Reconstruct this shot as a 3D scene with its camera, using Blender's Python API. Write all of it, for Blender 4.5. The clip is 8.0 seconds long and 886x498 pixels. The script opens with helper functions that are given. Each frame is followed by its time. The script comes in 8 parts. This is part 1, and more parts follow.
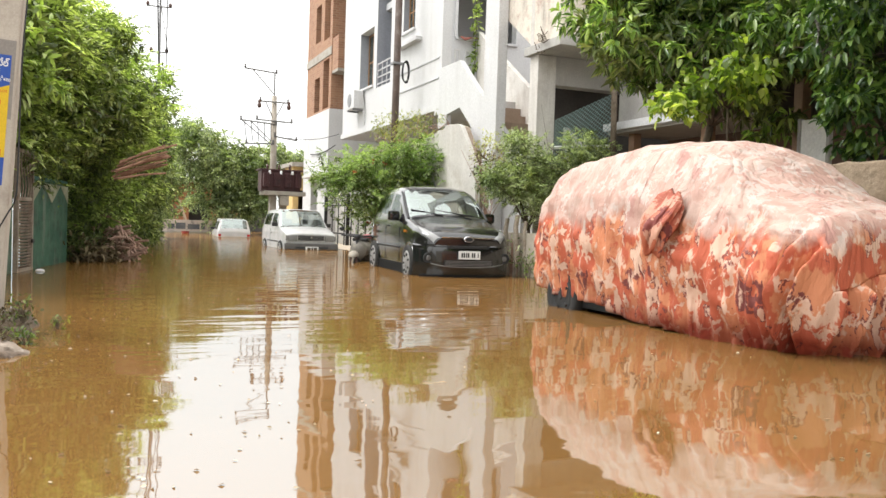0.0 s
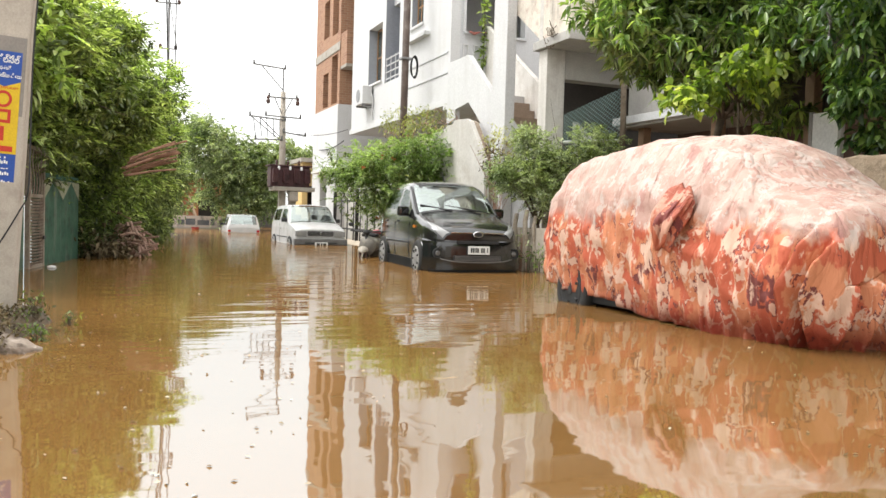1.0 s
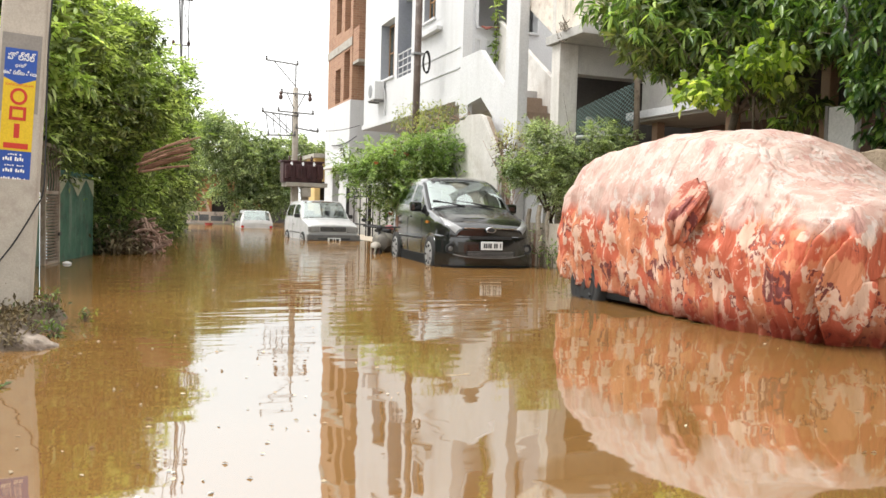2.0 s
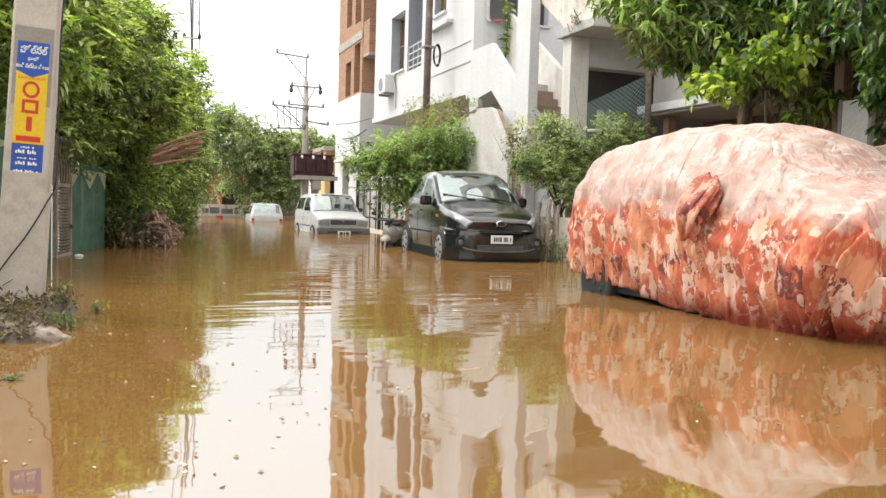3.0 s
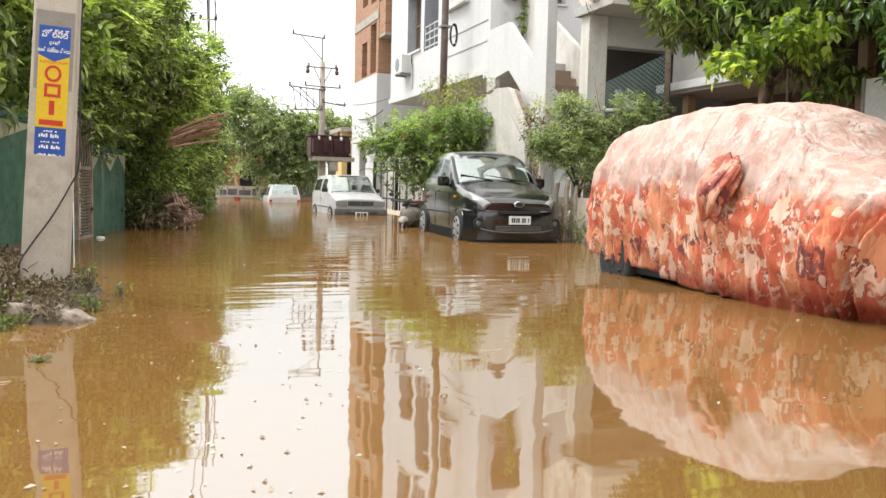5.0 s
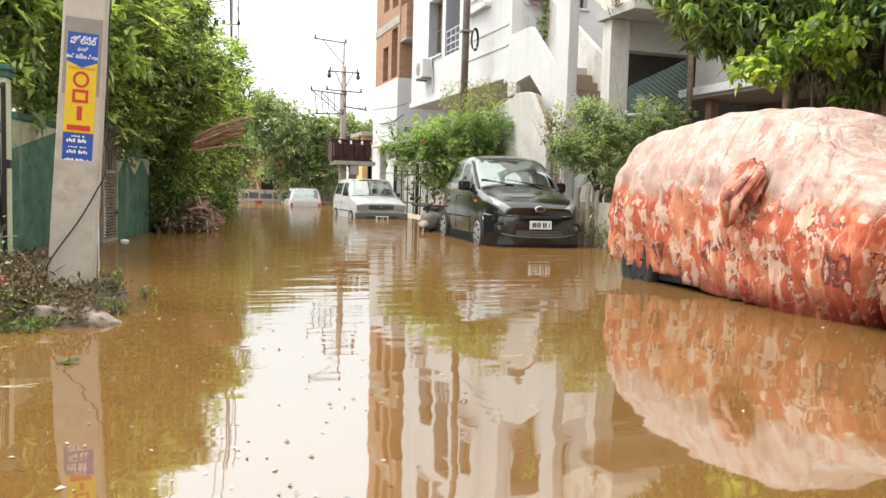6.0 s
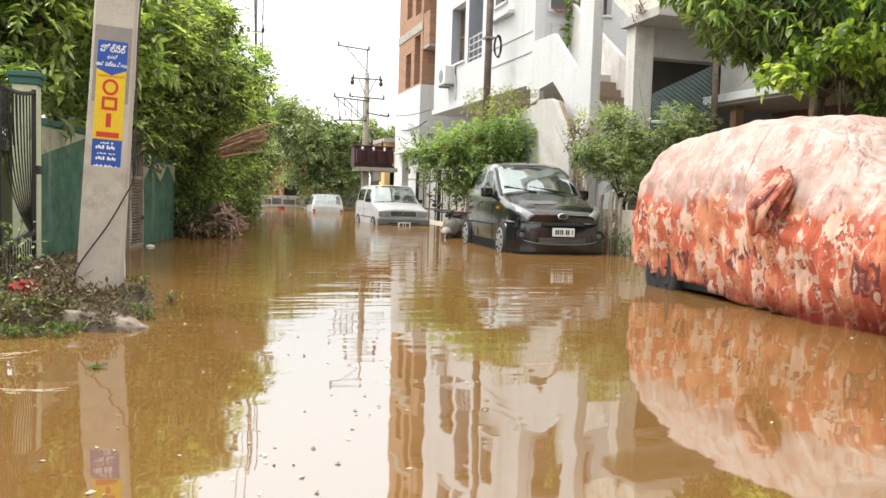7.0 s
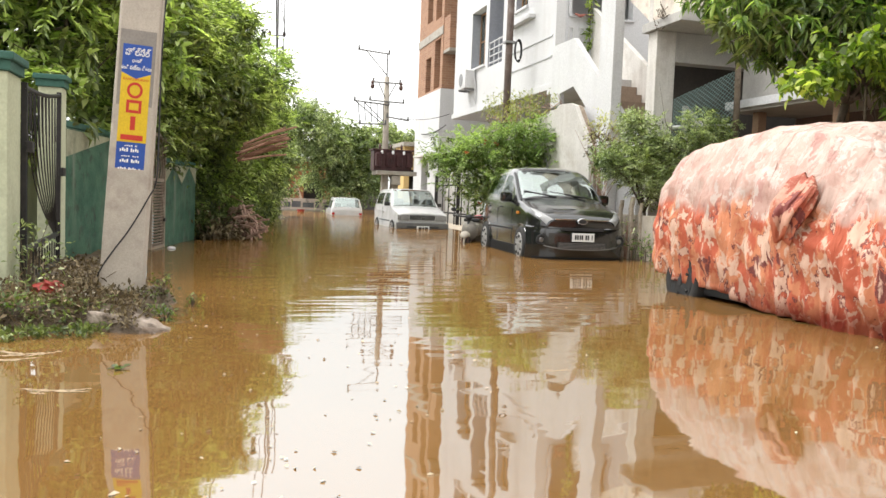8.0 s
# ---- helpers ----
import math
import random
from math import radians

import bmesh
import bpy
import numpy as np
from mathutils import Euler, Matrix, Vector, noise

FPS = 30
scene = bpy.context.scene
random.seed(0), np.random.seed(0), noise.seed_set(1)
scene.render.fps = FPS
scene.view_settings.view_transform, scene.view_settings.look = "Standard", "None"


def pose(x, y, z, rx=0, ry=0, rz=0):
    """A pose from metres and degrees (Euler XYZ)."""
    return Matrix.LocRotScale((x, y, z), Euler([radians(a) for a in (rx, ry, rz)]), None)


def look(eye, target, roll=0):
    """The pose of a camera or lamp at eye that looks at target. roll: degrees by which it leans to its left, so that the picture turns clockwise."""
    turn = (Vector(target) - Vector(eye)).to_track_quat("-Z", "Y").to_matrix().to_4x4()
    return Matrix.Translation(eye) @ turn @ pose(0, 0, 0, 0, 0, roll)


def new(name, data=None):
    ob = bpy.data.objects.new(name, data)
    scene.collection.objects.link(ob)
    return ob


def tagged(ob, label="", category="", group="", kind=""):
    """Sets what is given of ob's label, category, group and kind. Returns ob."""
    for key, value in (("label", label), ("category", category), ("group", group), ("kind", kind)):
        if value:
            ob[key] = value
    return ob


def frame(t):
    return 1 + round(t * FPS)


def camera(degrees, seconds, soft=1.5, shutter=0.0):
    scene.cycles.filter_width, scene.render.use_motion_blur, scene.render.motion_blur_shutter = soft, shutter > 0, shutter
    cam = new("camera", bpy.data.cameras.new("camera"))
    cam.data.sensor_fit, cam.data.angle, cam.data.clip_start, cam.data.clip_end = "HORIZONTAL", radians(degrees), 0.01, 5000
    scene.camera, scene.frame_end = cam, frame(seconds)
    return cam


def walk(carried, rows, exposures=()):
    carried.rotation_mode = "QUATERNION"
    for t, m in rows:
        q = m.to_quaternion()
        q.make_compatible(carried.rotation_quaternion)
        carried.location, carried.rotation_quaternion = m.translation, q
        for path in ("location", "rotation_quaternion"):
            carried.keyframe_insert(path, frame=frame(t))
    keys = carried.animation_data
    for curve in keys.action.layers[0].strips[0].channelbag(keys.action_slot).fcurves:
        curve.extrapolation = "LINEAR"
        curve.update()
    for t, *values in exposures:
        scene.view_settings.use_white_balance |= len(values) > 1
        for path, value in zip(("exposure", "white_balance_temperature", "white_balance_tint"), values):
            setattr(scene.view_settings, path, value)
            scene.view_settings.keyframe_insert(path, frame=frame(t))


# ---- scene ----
cam = camera(57.3, 8.0, soft=1.5)
PATH = [
    (0, (-0.013, 0.405, 0.838), (0.768, 2.245, 0.775), 1.9),
    (0.5, (-0.015, 0.412, 0.842), (0.758, 2.255, 0.772), 1.7),
    (1, (-0.019, 0.41, 0.841), (0.742, 2.258, 0.765), 1.7),
    (1.5, (-0.022, 0.415, 0.844), (0.725, 2.269, 0.761), 1.6),
    (3, (-0.026, 0.428, 0.851), (0.685, 2.295, 0.745), 1.7),
    (3.5, (-0.03, 0.43, 0.851), (0.674, 2.298, 0.729), 1.8),
    (4, (-0.028, 0.428, 0.856), (0.668, 2.298, 0.715), 1.8),
    (4.5, (-0.038, 0.427, 0.857), (0.649, 2.299, 0.703), 1.6),
    (6, (-0.067, 0.421, 0.868), (0.56, 2.315, 0.721), 1.6),
    (6.5, (-0.079, 0.424, 0.872), (0.523, 2.326, 0.733), 1.7),
    (7, (-0.086, 0.426, 0.874), (0.491, 2.336, 0.741), 1.8),
    (7.5, (-0.089, 0.434, 0.877), (0.465, 2.351, 0.749), 2.0),
    (8, (-0.099, 0.435, 0.878), (0.435, 2.358, 0.753), 2.2),
]
walk(cam, [(t, look(eye, target, roll)) for t, eye, target, roll in PATH], exposures=[(0.0, 0.15), (8.0, 0.15)])

# ---- overcast sky and a weak, wide sun ----
SUN_UP, SUN_AZ = 60, 296      # degrees above the horizon; compass turn, clockwise from +y
world = bpy.data.worlds.new("sky")
scene.world = world
world.use_nodes = True
wt = world.node_tree
sky = wt.nodes.new("ShaderNodeTexSky")
sky.sky_type, sky.sun_disc = "NISHITA", False
sky.sun_elevation, sky.sun_rotation = radians(SUN_UP), radians(SUN_AZ)
sky.air_density, sky.dust_density = 1.0, 4.0
pale = wt.nodes.new("ShaderNodeHueSaturation")
pale.inputs["Saturation"].default_value = 0.04
wt.links.new(sky.outputs[0], pale.inputs["Color"])
# a closed cloud deck: a white veil over the sky, twice as bright overhead as at the horizon
veil, dirn, split, deck, dim = (wt.nodes.new("ShaderNode" + s) for s in ("Mix", "TexCoord", "SeparateXYZ", "MapRange", "Mix"))
veil.data_type, veil.inputs[0].default_value, veil.inputs[7].default_value = "RGBA", 0.88, (2.28, 2.28, 2.25, 1)
wt.links.new(pale.outputs[0], veil.inputs[6])
wt.links.new(dirn.outputs["Generated"], split.inputs[0])
wt.links.new(split.outputs[2], deck.inputs[0])
deck.inputs["From Min"].default_value, deck.inputs["From Max"].default_value = 0.0, 1.0
deck.inputs["To Min"].default_value, deck.inputs["To Max"].default_value = 1.0, 2.0
dim.data_type, dim.blend_type, dim.clamp_result = "RGBA", "MULTIPLY", False
dim.inputs[0].default_value = 1.0
wt.links.new(veil.outputs[2], dim.inputs[6])
wt.links.new(deck.outputs[0], dim.inputs[7])
wt.links.new(dim.outputs[2], wt.nodes["Background"].inputs[0])
wt.nodes["Background"].inputs[1].default_value = 0.53
sun = new("sun", bpy.data.lights.new("sun", "SUN"))
sun.data.energy, sun.data.angle, sun.data.color = 1.9, radians(18), (1.0, 0.98, 0.945)
az, up = radians(SUN_AZ), radians(SUN_UP)
sun.matrix_world = look((math.sin(az) * math.cos(up) * 50, math.cos(az) * math.cos(up) * 50, math.sin(up) * 50), (0, 0, 0))

# ---- materials ----
def links(m):
    return m.node_tree.nodes, m.node_tree.links


def mat(name):
    m = bpy.data.materials.new(name)
    m.use_nodes = True
    return m


def coords(m, stretch=(1, 1, 1), turn=(0, 0, 0)):
    n, l = links(m)
    tc, mp = n.new("ShaderNodeTexCoord"), n.new("ShaderNodeMapping")
    mp.inputs["Scale"].default_value = stretch
    mp.inputs["Rotation"].default_value = turn
    l.new(tc.outputs["Object"], mp.inputs["Vector"])
    return mp.outputs[0]


def grain(m, scale, stretch=(1, 1, 1), detail=5, rough=0.6, distort=0.0):
    n, l = links(m)
    t = n.new("ShaderNodeTexNoise")
    t.inputs["Scale"].default_value, t.inputs["Detail"].default_value = scale, detail
    t.inputs["Roughness"].default_value, t.inputs["Distortion"].default_value = rough, distort
    l.new(coords(m, stretch), t.inputs["Vector"])
    return t.outputs[0]


def ramp(m, src, lo, hi, c0=(0, 0, 0), c1=(1, 1, 1)):
    n, l = links(m)
    r = n.new("ShaderNodeValToRGB")
    r.color_ramp.elements[0].position, r.color_ramp.elements[1].position = lo, hi
    r.color_ramp.elements[0].color, r.color_ramp.elements[1].color = (*c0, 1), (*c1, 1)
    l.new(src, r.inputs[0])
    return r.outputs[0]


def blend(m, fac, a, b, kind="MIX"):
    n, l = links(m)
    x = n.new("ShaderNodeMix")
    x.data_type, x.blend_type = "RGBA", kind
    for sock, v in ((x.inputs[0], fac), (x.inputs[6], a), (x.inputs[7], b)):
        if isinstance(v, (int, float)):
            sock.default_value = v
        elif isinstance(v, tuple):
            sock.default_value = (*v, 1)
        else:
            l.new(v, sock)
    return x.outputs[2]


def relief(m, src, depth, strength=1.0):
    n, l = links(m)
    b = n.new("ShaderNodeBump")
    b.inputs["Strength"].default_value, b.inputs["Distance"].default_value = strength, depth
    l.new(src, b.inputs["Height"])
    l.new(b.outputs[0], n["Principled BSDF"].inputs["Normal"])


def surf(name, c1, c2, scale=2.0, rough=0.75, fine=45.0, depth=0.004, metal=0.0, stain=None, streak=None, coat=0.0, spec=0.4):
    """Two tones in large patches, a fine grain, and, where given, blotches or downward streaks of a third tone."""
    m = mat(name)
    n, l = links(m)
    p = n["Principled BSDF"]
    col = blend(m, ramp(m, grain(m, scale), 0.35, 0.65), c1, c2)
    f = grain(m, fine, detail=3)
    col = blend(m, 0.35, col, ramp(m, f, 0.25, 0.75, (0.55, 0.55, 0.55), (1.25, 1.25, 1.25)), "MULTIPLY")
    if stain:
        col = blend(m, ramp(m, grain(m, scale * 1.7, detail=8, rough=0.7), 0.52, 0.68), col, stain)
    if streak:
        run = blend(m, ramp(m, grain(m, 0.9, detail=5), 0.42, 0.62), col, streak)
        col = blend(m, ramp(m, grain(m, 1.0, (4, 4, 0.45), detail=7, rough=0.7, distort=0.4), 0.47, 0.74), col, run)
    l.new(col, p.inputs["Base Color"])
    p.inputs["Roughness"].default_value, p.inputs["Metallic"].default_value = rough, metal
    p.inputs["Coat Weight"].default_value, p.inputs["Specular IOR Level"].default_value = coat, spec
    p.inputs["Coat Roughness"].default_value = 0.08
    if depth:
        relief(m, f, depth)
    return m


def gloss_paint(name, c, rough=0.35, coat=1.0):
    m = surf(name, c, tuple(v * 0.85 for v in c), 3.0, rough, 90, 0, 0.0, coat=coat)
    return m


def leaf_mat(name, dark, mid, light, rough=0.45, glow=(1.3, 1.5, 0.6), share=0.34):
    m = mat(name)
    n, l = links(m)
    p = n["Principled BSDF"]
    g = n.new("ShaderNodeNewGeometry")
    r = n.new("ShaderNodeValToRGB")
    e = r.color_ramp.elements
    e[0].position, e[0].color, e[1].position, e[1].color = 0.0, (*dark, 1), 1.0, (*light, 1)
    k = e.new(0.55)
    k.color = (*mid, 1)
    l.new(g.outputs["Random Per Island"], r.inputs[0])
    # large noise patches put light and dark masses into the crown's colour
    c = blend(m, ramp(m, grain(m, 0.75, detail=3), 0.38, 0.62), blend(m, 1.0, r.outputs[0], (1.12, 1.12, 1.12), "MULTIPLY"), blend(m, 1.0, r.outputs[0], (0.50, 0.57, 0.47), "MULTIPLY"))
    l.new(c, p.inputs["Base Color"])
    p.inputs["Roughness"].default_value = rough
    tr = n.new("ShaderNodeBsdfTranslucent")
    l.new(blend(m, 1.0, c, glow, "MULTIPLY"), tr.inputs[0])
    mx = n.new("ShaderNodeMixShader")
    mx.inputs[0].default_value = share
    l.new(p.outputs[0], mx.inputs[1])
    l.new(tr.outputs[0], mx.inputs[2])
    l.new(mx.outputs[0], n["Material Output"].inputs[0])
    return m


def water_mat():
    m = mat("muddy_water")
    n, l = links(m)
    p = n["Principled BSDF"]
    silt = blend(m, ramp(m, grain(m, 0.35, detail=4), 0.35, 0.65), (0.215, 0.108, 0.033), (0.188, 0.097, 0.030))
    silt = blend(m, ramp(m, grain(m, 1.6, detail=6), 0.55, 0.8), silt, (0.215, 0.115, 0.042))
    l.new(silt, p.inputs["Base Color"])
    p.inputs["Roughness"].default_value, p.inputs["Specular IOR Level"].default_value = 0.6, 0.0
    b1, b2, b3 = (n.new("ShaderNodeBump") for _ in range(3))
    for b, src, d in ((b1, grain(m, 1.0, (1.0, 1.6, 1), detail=2), 0.0050), (b2, grain(m, 1.0, (2.6, 5.0, 1), detail=2, distort=0.6), 0.0004),
                      (b3, grain(m, 1.0, (0.8, 3.4, 1), detail=3, rough=0.45, distort=0.3), 0.0085)):
        b.inputs["Distance"].default_value = d
        l.new(src, b.inputs["Height"])
    # a breeze ruffles the middle of the street; the water near the verge lies still
    tc, sp, near, ruffle = n.new("ShaderNodeTexCoord"), n.new("ShaderNodeSeparateXYZ"), n.new("ShaderNodeMapRange"), n.new("ShaderNodeMath")
    l.new(tc.outputs["Object"], sp.inputs[0])
    l.new(sp.outputs[1], near.inputs[0])
    near.inputs["From Min"].default_value, near.inputs["From Max"].default_value = 4.2, 8.5
    ruffle.operation = "MULTIPLY"
    l.new(near.outputs[0], ruffle.inputs[0])
    l.new(ramp(m, grain(m, 0.22, (1.0, 1.6, 1), detail=3), 0.28, 0.50), ruffle.inputs[1])
    l.new(ruffle.outputs[0], b3.inputs["Strength"])
    l.new(b1.outputs[0], b2.inputs["Normal"])
    l.new(b2.outputs[0], b3.inputs["Normal"])
    gl, lw, pw, mx = n.new("ShaderNodeBsdfGlossy"), n.new("ShaderNodeLayerWeight"), n.new("ShaderNodeMath"), n.new("ShaderNodeMixShader")
    gl.inputs["Color"].default_value, gl.inputs["Roughness"].default_value = (0.80, 0.93, 1.0, 1), 0.03
    l.new(b3.outputs[0], gl.inputs["Normal"])
    lw.inputs["Blend"].default_value = 0.5
    l.new(b1.outputs[0], lw.inputs["Normal"])
    pw.operation, pw.inputs[1].default_value = "POWER", 1.05
    l.new(lw.outputs["Facing"], pw.inputs[0])
    share = n.new("ShaderNodeMath")
    share.operation, share.inputs[1].default_value = "MULTIPLY", 0.585
    l.new(pw.outputs[0], share.inputs[0])
    l.new(share.outputs[0], mx.inputs[0])
    l.new(p.outputs[0], mx.inputs[1])
    l.new(gl.outputs[0], mx.inputs[2])
    l.new(mx.outputs[0], n["Material Output"].inputs[0])
    return m


def camo_mat(name, fresh, faded, size):
    """Printed camouflage cloth in four tones (ground, mid, dark, pale); the upper part is paler, bleached and with
    light from above put into its tone, with an uneven edge.
    """
    m = mat(name)
    n, l = links(m)
    p = n["Principled BSDF"]
    base = coords(m, (size, size, size * 0.62))
    warp = n.new("ShaderNodeTexNoise")
    warp.inputs["Scale"].default_value, warp.inputs["Detail"].default_value = 3.2, 3
    l.new(base, warp.inputs["Vector"])

    def blotch(offset, lo, hi, sc, detail=2.5, bend=0.35):
        v, s = n.new("ShaderNodeVectorMath"), n.new("ShaderNodeVectorMath")
        v.operation = "MULTIPLY_ADD"
        v.inputs[1].default_value = (bend, bend, bend)
        s.inputs[1].default_value = (offset, offset * 1.7, -offset)
        l.new(base, s.inputs[0])
        l.new(warp.outputs["Color"], v.inputs[0])
        l.new(s.outputs[0], v.inputs[2])
        t = n.new("ShaderNodeTexNoise")
        t.inputs["Scale"].default_value, t.inputs["Detail"].default_value, t.inputs["Roughness"].default_value = sc, detail, 0.5
        l.new(v.outputs[0], t.inputs["Vector"])
        return ramp(m, t.outputs[0], lo, hi)

    def vein(offset, width, sc, bend):
        """Branching, ring-like shapes: where a warped noise crosses its middle, wider and narrower by turns."""
        s, v, t, d, ab, w, k = (n.new("ShaderNode" + q) for q in ("VectorMath", "VectorMath", "TexNoise", "Math", "Math", "Math", "Math"))
        s.inputs[1].default_value = (offset, offset, offset * 0.5)
        v.operation, v.inputs[1].default_value = "MULTIPLY_ADD", (bend, bend, bend)
        l.new(base, s.inputs[0])
        l.new(warp.outputs["Color"], v.inputs[0])
        l.new(s.outputs[0], v.inputs[2])
        t.inputs["Scale"].default_value, t.inputs["Detail"].default_value = sc, 1.5
        l.new(v.outputs[0], t.inputs["Vector"])
        d.operation, d.inputs[1].default_value = "SUBTRACT", 0.5
        ab.operation = "ABSOLUTE"
        l.new(t.outputs[0], d.inputs[0])
        l.new(d.outputs[0], ab.inputs[0])
        wide = n.new("ShaderNodeTexNoise")
        wide.inputs["Scale"].default_value, wide.inputs["Detail"].default_value = 2.3, 2
        l.new(base, wide.inputs["Vector"])
        w.operation, w.inputs[1].default_value, w.inputs[2].default_value = "MULTIPLY_ADD", width, -width * 0.442
        l.new(wide.outputs[0], w.inputs[0])
        k.operation = "SUBTRACT"
        l.new(w.outputs[0], k.inputs[0])
        l.new(ab.outputs[0], k.inputs[1])
        return ramp(m, k.outputs[0], 0.0, 0.03)

    tan, dark = blotch(3.1, 0.47, 0.51, 1.05, 3.0, 0.9), blotch(29.0, 0.63, 0.65, 1.5, 3.5, 1.1)
    fringe, pale, ring = blotch(63.0, 0.555, 0.575, 1.45, 3.0, 1.25), blotch(63.0, 0.585, 0.61, 1.45, 3.0, 1.25), vein(0.0, 0.46, 1.5, 0.9)
    some = blotch(91.0, 0.50, 0.53, 1.6, 1.0, 0.3)                 # the dark fringe shows along parts of the pale shapes only
    tones = []
    for ground, mid, deep, light in (fresh, faded):
        col = blend(m, tan, mid, ground)
        col = blend(m, dark, col, deep)
        col = blend(m, blend(m, 1.0, fringe, some, "MULTIPLY"), col, deep)
        col = blend(m, ring, col, light)
        tones.append(blend(m, pale, col, light))
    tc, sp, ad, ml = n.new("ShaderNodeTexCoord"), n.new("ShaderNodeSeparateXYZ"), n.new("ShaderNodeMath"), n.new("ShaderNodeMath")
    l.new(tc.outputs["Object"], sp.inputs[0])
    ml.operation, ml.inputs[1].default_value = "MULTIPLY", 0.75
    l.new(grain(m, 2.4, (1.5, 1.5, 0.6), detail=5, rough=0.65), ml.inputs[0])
    slope = n.new("ShaderNodeMath")                                # the paler part's edge dips toward the bonnet
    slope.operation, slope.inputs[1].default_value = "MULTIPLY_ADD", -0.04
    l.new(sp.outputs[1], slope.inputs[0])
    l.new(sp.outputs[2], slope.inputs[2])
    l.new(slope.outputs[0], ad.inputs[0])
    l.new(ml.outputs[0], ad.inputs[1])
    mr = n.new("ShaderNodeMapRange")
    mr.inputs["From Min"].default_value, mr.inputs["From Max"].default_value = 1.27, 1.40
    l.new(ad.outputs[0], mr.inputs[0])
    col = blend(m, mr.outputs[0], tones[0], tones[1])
    col = blend(m, 0.5, col, ramp(m, grain(m, 2.2, detail=4), 0.3, 0.7, (0.9, 0.88, 0.87), (1.10, 1.08, 1.08)), "MULTIPLY")
    # the hem is wet with muddy water; its dark tone also paints in shade there
    wet_shade, jag = n.new("ShaderNodeMapRange"), n.new("ShaderNodeMath")
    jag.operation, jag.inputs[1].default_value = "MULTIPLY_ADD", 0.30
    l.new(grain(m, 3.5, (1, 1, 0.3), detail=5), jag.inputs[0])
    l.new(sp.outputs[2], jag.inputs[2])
    wet_shade.inputs["From Min"].default_value, wet_shade.inputs["From Max"].default_value = 0.22, 0.37
    wet_shade.inputs["To Min"].default_value, wet_shade.inputs["To Max"].default_value = 1.0, 0.0
    l.new(jag.outputs[0], wet_shade.inputs[0])
    col = blend(m, wet_shade.outputs[0], col, blend(m, 1.0, col, (0.42, 0.25, 0.22), "MULTIPLY"))
    l.new(col, p.inputs["Base Color"])
    p.inputs["Roughness"].default_value, p.inputs["Specular IOR Level"].default_value = 0.6, 0.22
    rough = grain(m, 4.5, (1, 1, 0.55), detail=5, rough=0.6, distort=1.6)
    fold, sub = n.new("ShaderNodeMath"), n.new("ShaderNodeMath")
    sub.operation, sub.inputs[1].default_value = "SUBTRACT", 0.5
    fold.operation = "ABSOLUTE"
    l.new(grain(m, 2.3, (1.7, 2.2, 0.5), detail=4, rough=0.5, distort=1.2), sub.inputs[0])
    l.new(sub.outputs[0], fold.inputs[0])
    b1, b2 = n.new("ShaderNodeBump"), n.new("ShaderNodeBump")
    b1.inputs["Distance"].default_value, b2.inputs["Distance"].default_value = 0.060, 0.014
    l.new(fold.outputs[0], b1.inputs["Height"])
    l.new(rough, b2.inputs["Height"])
    l.new(b1.outputs[0], b2.inputs["Normal"])
    l.new(b2.outputs[0], p.inputs["Normal"])
    return m


def brick_mat():
    m = mat("red_brickwork")
    n, l = links(m)
    p = n["Principled BSDF"]
    t = n.new("ShaderNodeTexBrick")
    for key, v in (("Scale", 1.0), ("Mortar Size", 0.007), ("Brick Width", 0.23), ("Row Height", 0.085), ("Bias", -0.2)):
        t.inputs[key].default_value = v
    t.inputs["Color1"].default_value, t.inputs["Color2"].default_value = (0.35, 0.185, 0.112, 1), (0.23, 0.110, 0.066, 1)
    t.inputs["Mortar"].default_value = (0.36, 0.26, 0.17, 1)
    tc, sp, cb, ad = n.new("ShaderNodeTexCoord"), n.new("ShaderNodeSeparateXYZ"), n.new("ShaderNodeCombineXYZ"), n.new("ShaderNodeMath")
    l.new(tc.outputs["Object"], sp.inputs[0])
    l.new(sp.outputs[0], ad.inputs[0])
    l.new(sp.outputs[1], ad.inputs[1])
    l.new(ad.outputs[0], cb.inputs[0])
    l.new(sp.outputs[2], cb.inputs[1])
    l.new(cb.outputs[0], t.inputs["Vector"])
    col = blend(m, ramp(m, grain(m, 0.9, detail=6), 0.4, 0.7), t.outputs[0], (0.36, 0.205, 0.12))
    l.new(blend(m, 0.6, t.outputs[0], col), p.inputs["Base Color"])
    p.inputs["Roughness"].default_value = 0.85
    relief(m, t.outputs["Fac"], -0.006)
    return m


def glass_mat(name, tint=(0.05, 0.06, 0.06), rough=0.04):
    m = mat(name)
    n, l = links(m)
    p = n["Principled BSDF"]
    l.new(blend(m, ramp(m, grain(m, 1.5, detail=4), 0.4, 0.7), tint, tuple(v * 1.6 + 0.01 for v in tint)), p.inputs["Base Color"])
    p.inputs["Roughness"].default_value, p.inputs["IOR"].default_value = rough, 1.6
    p.inputs["Coat Weight"].default_value, p.inputs["Coat Roughness"].default_value = 1.0, 0.02
    return m


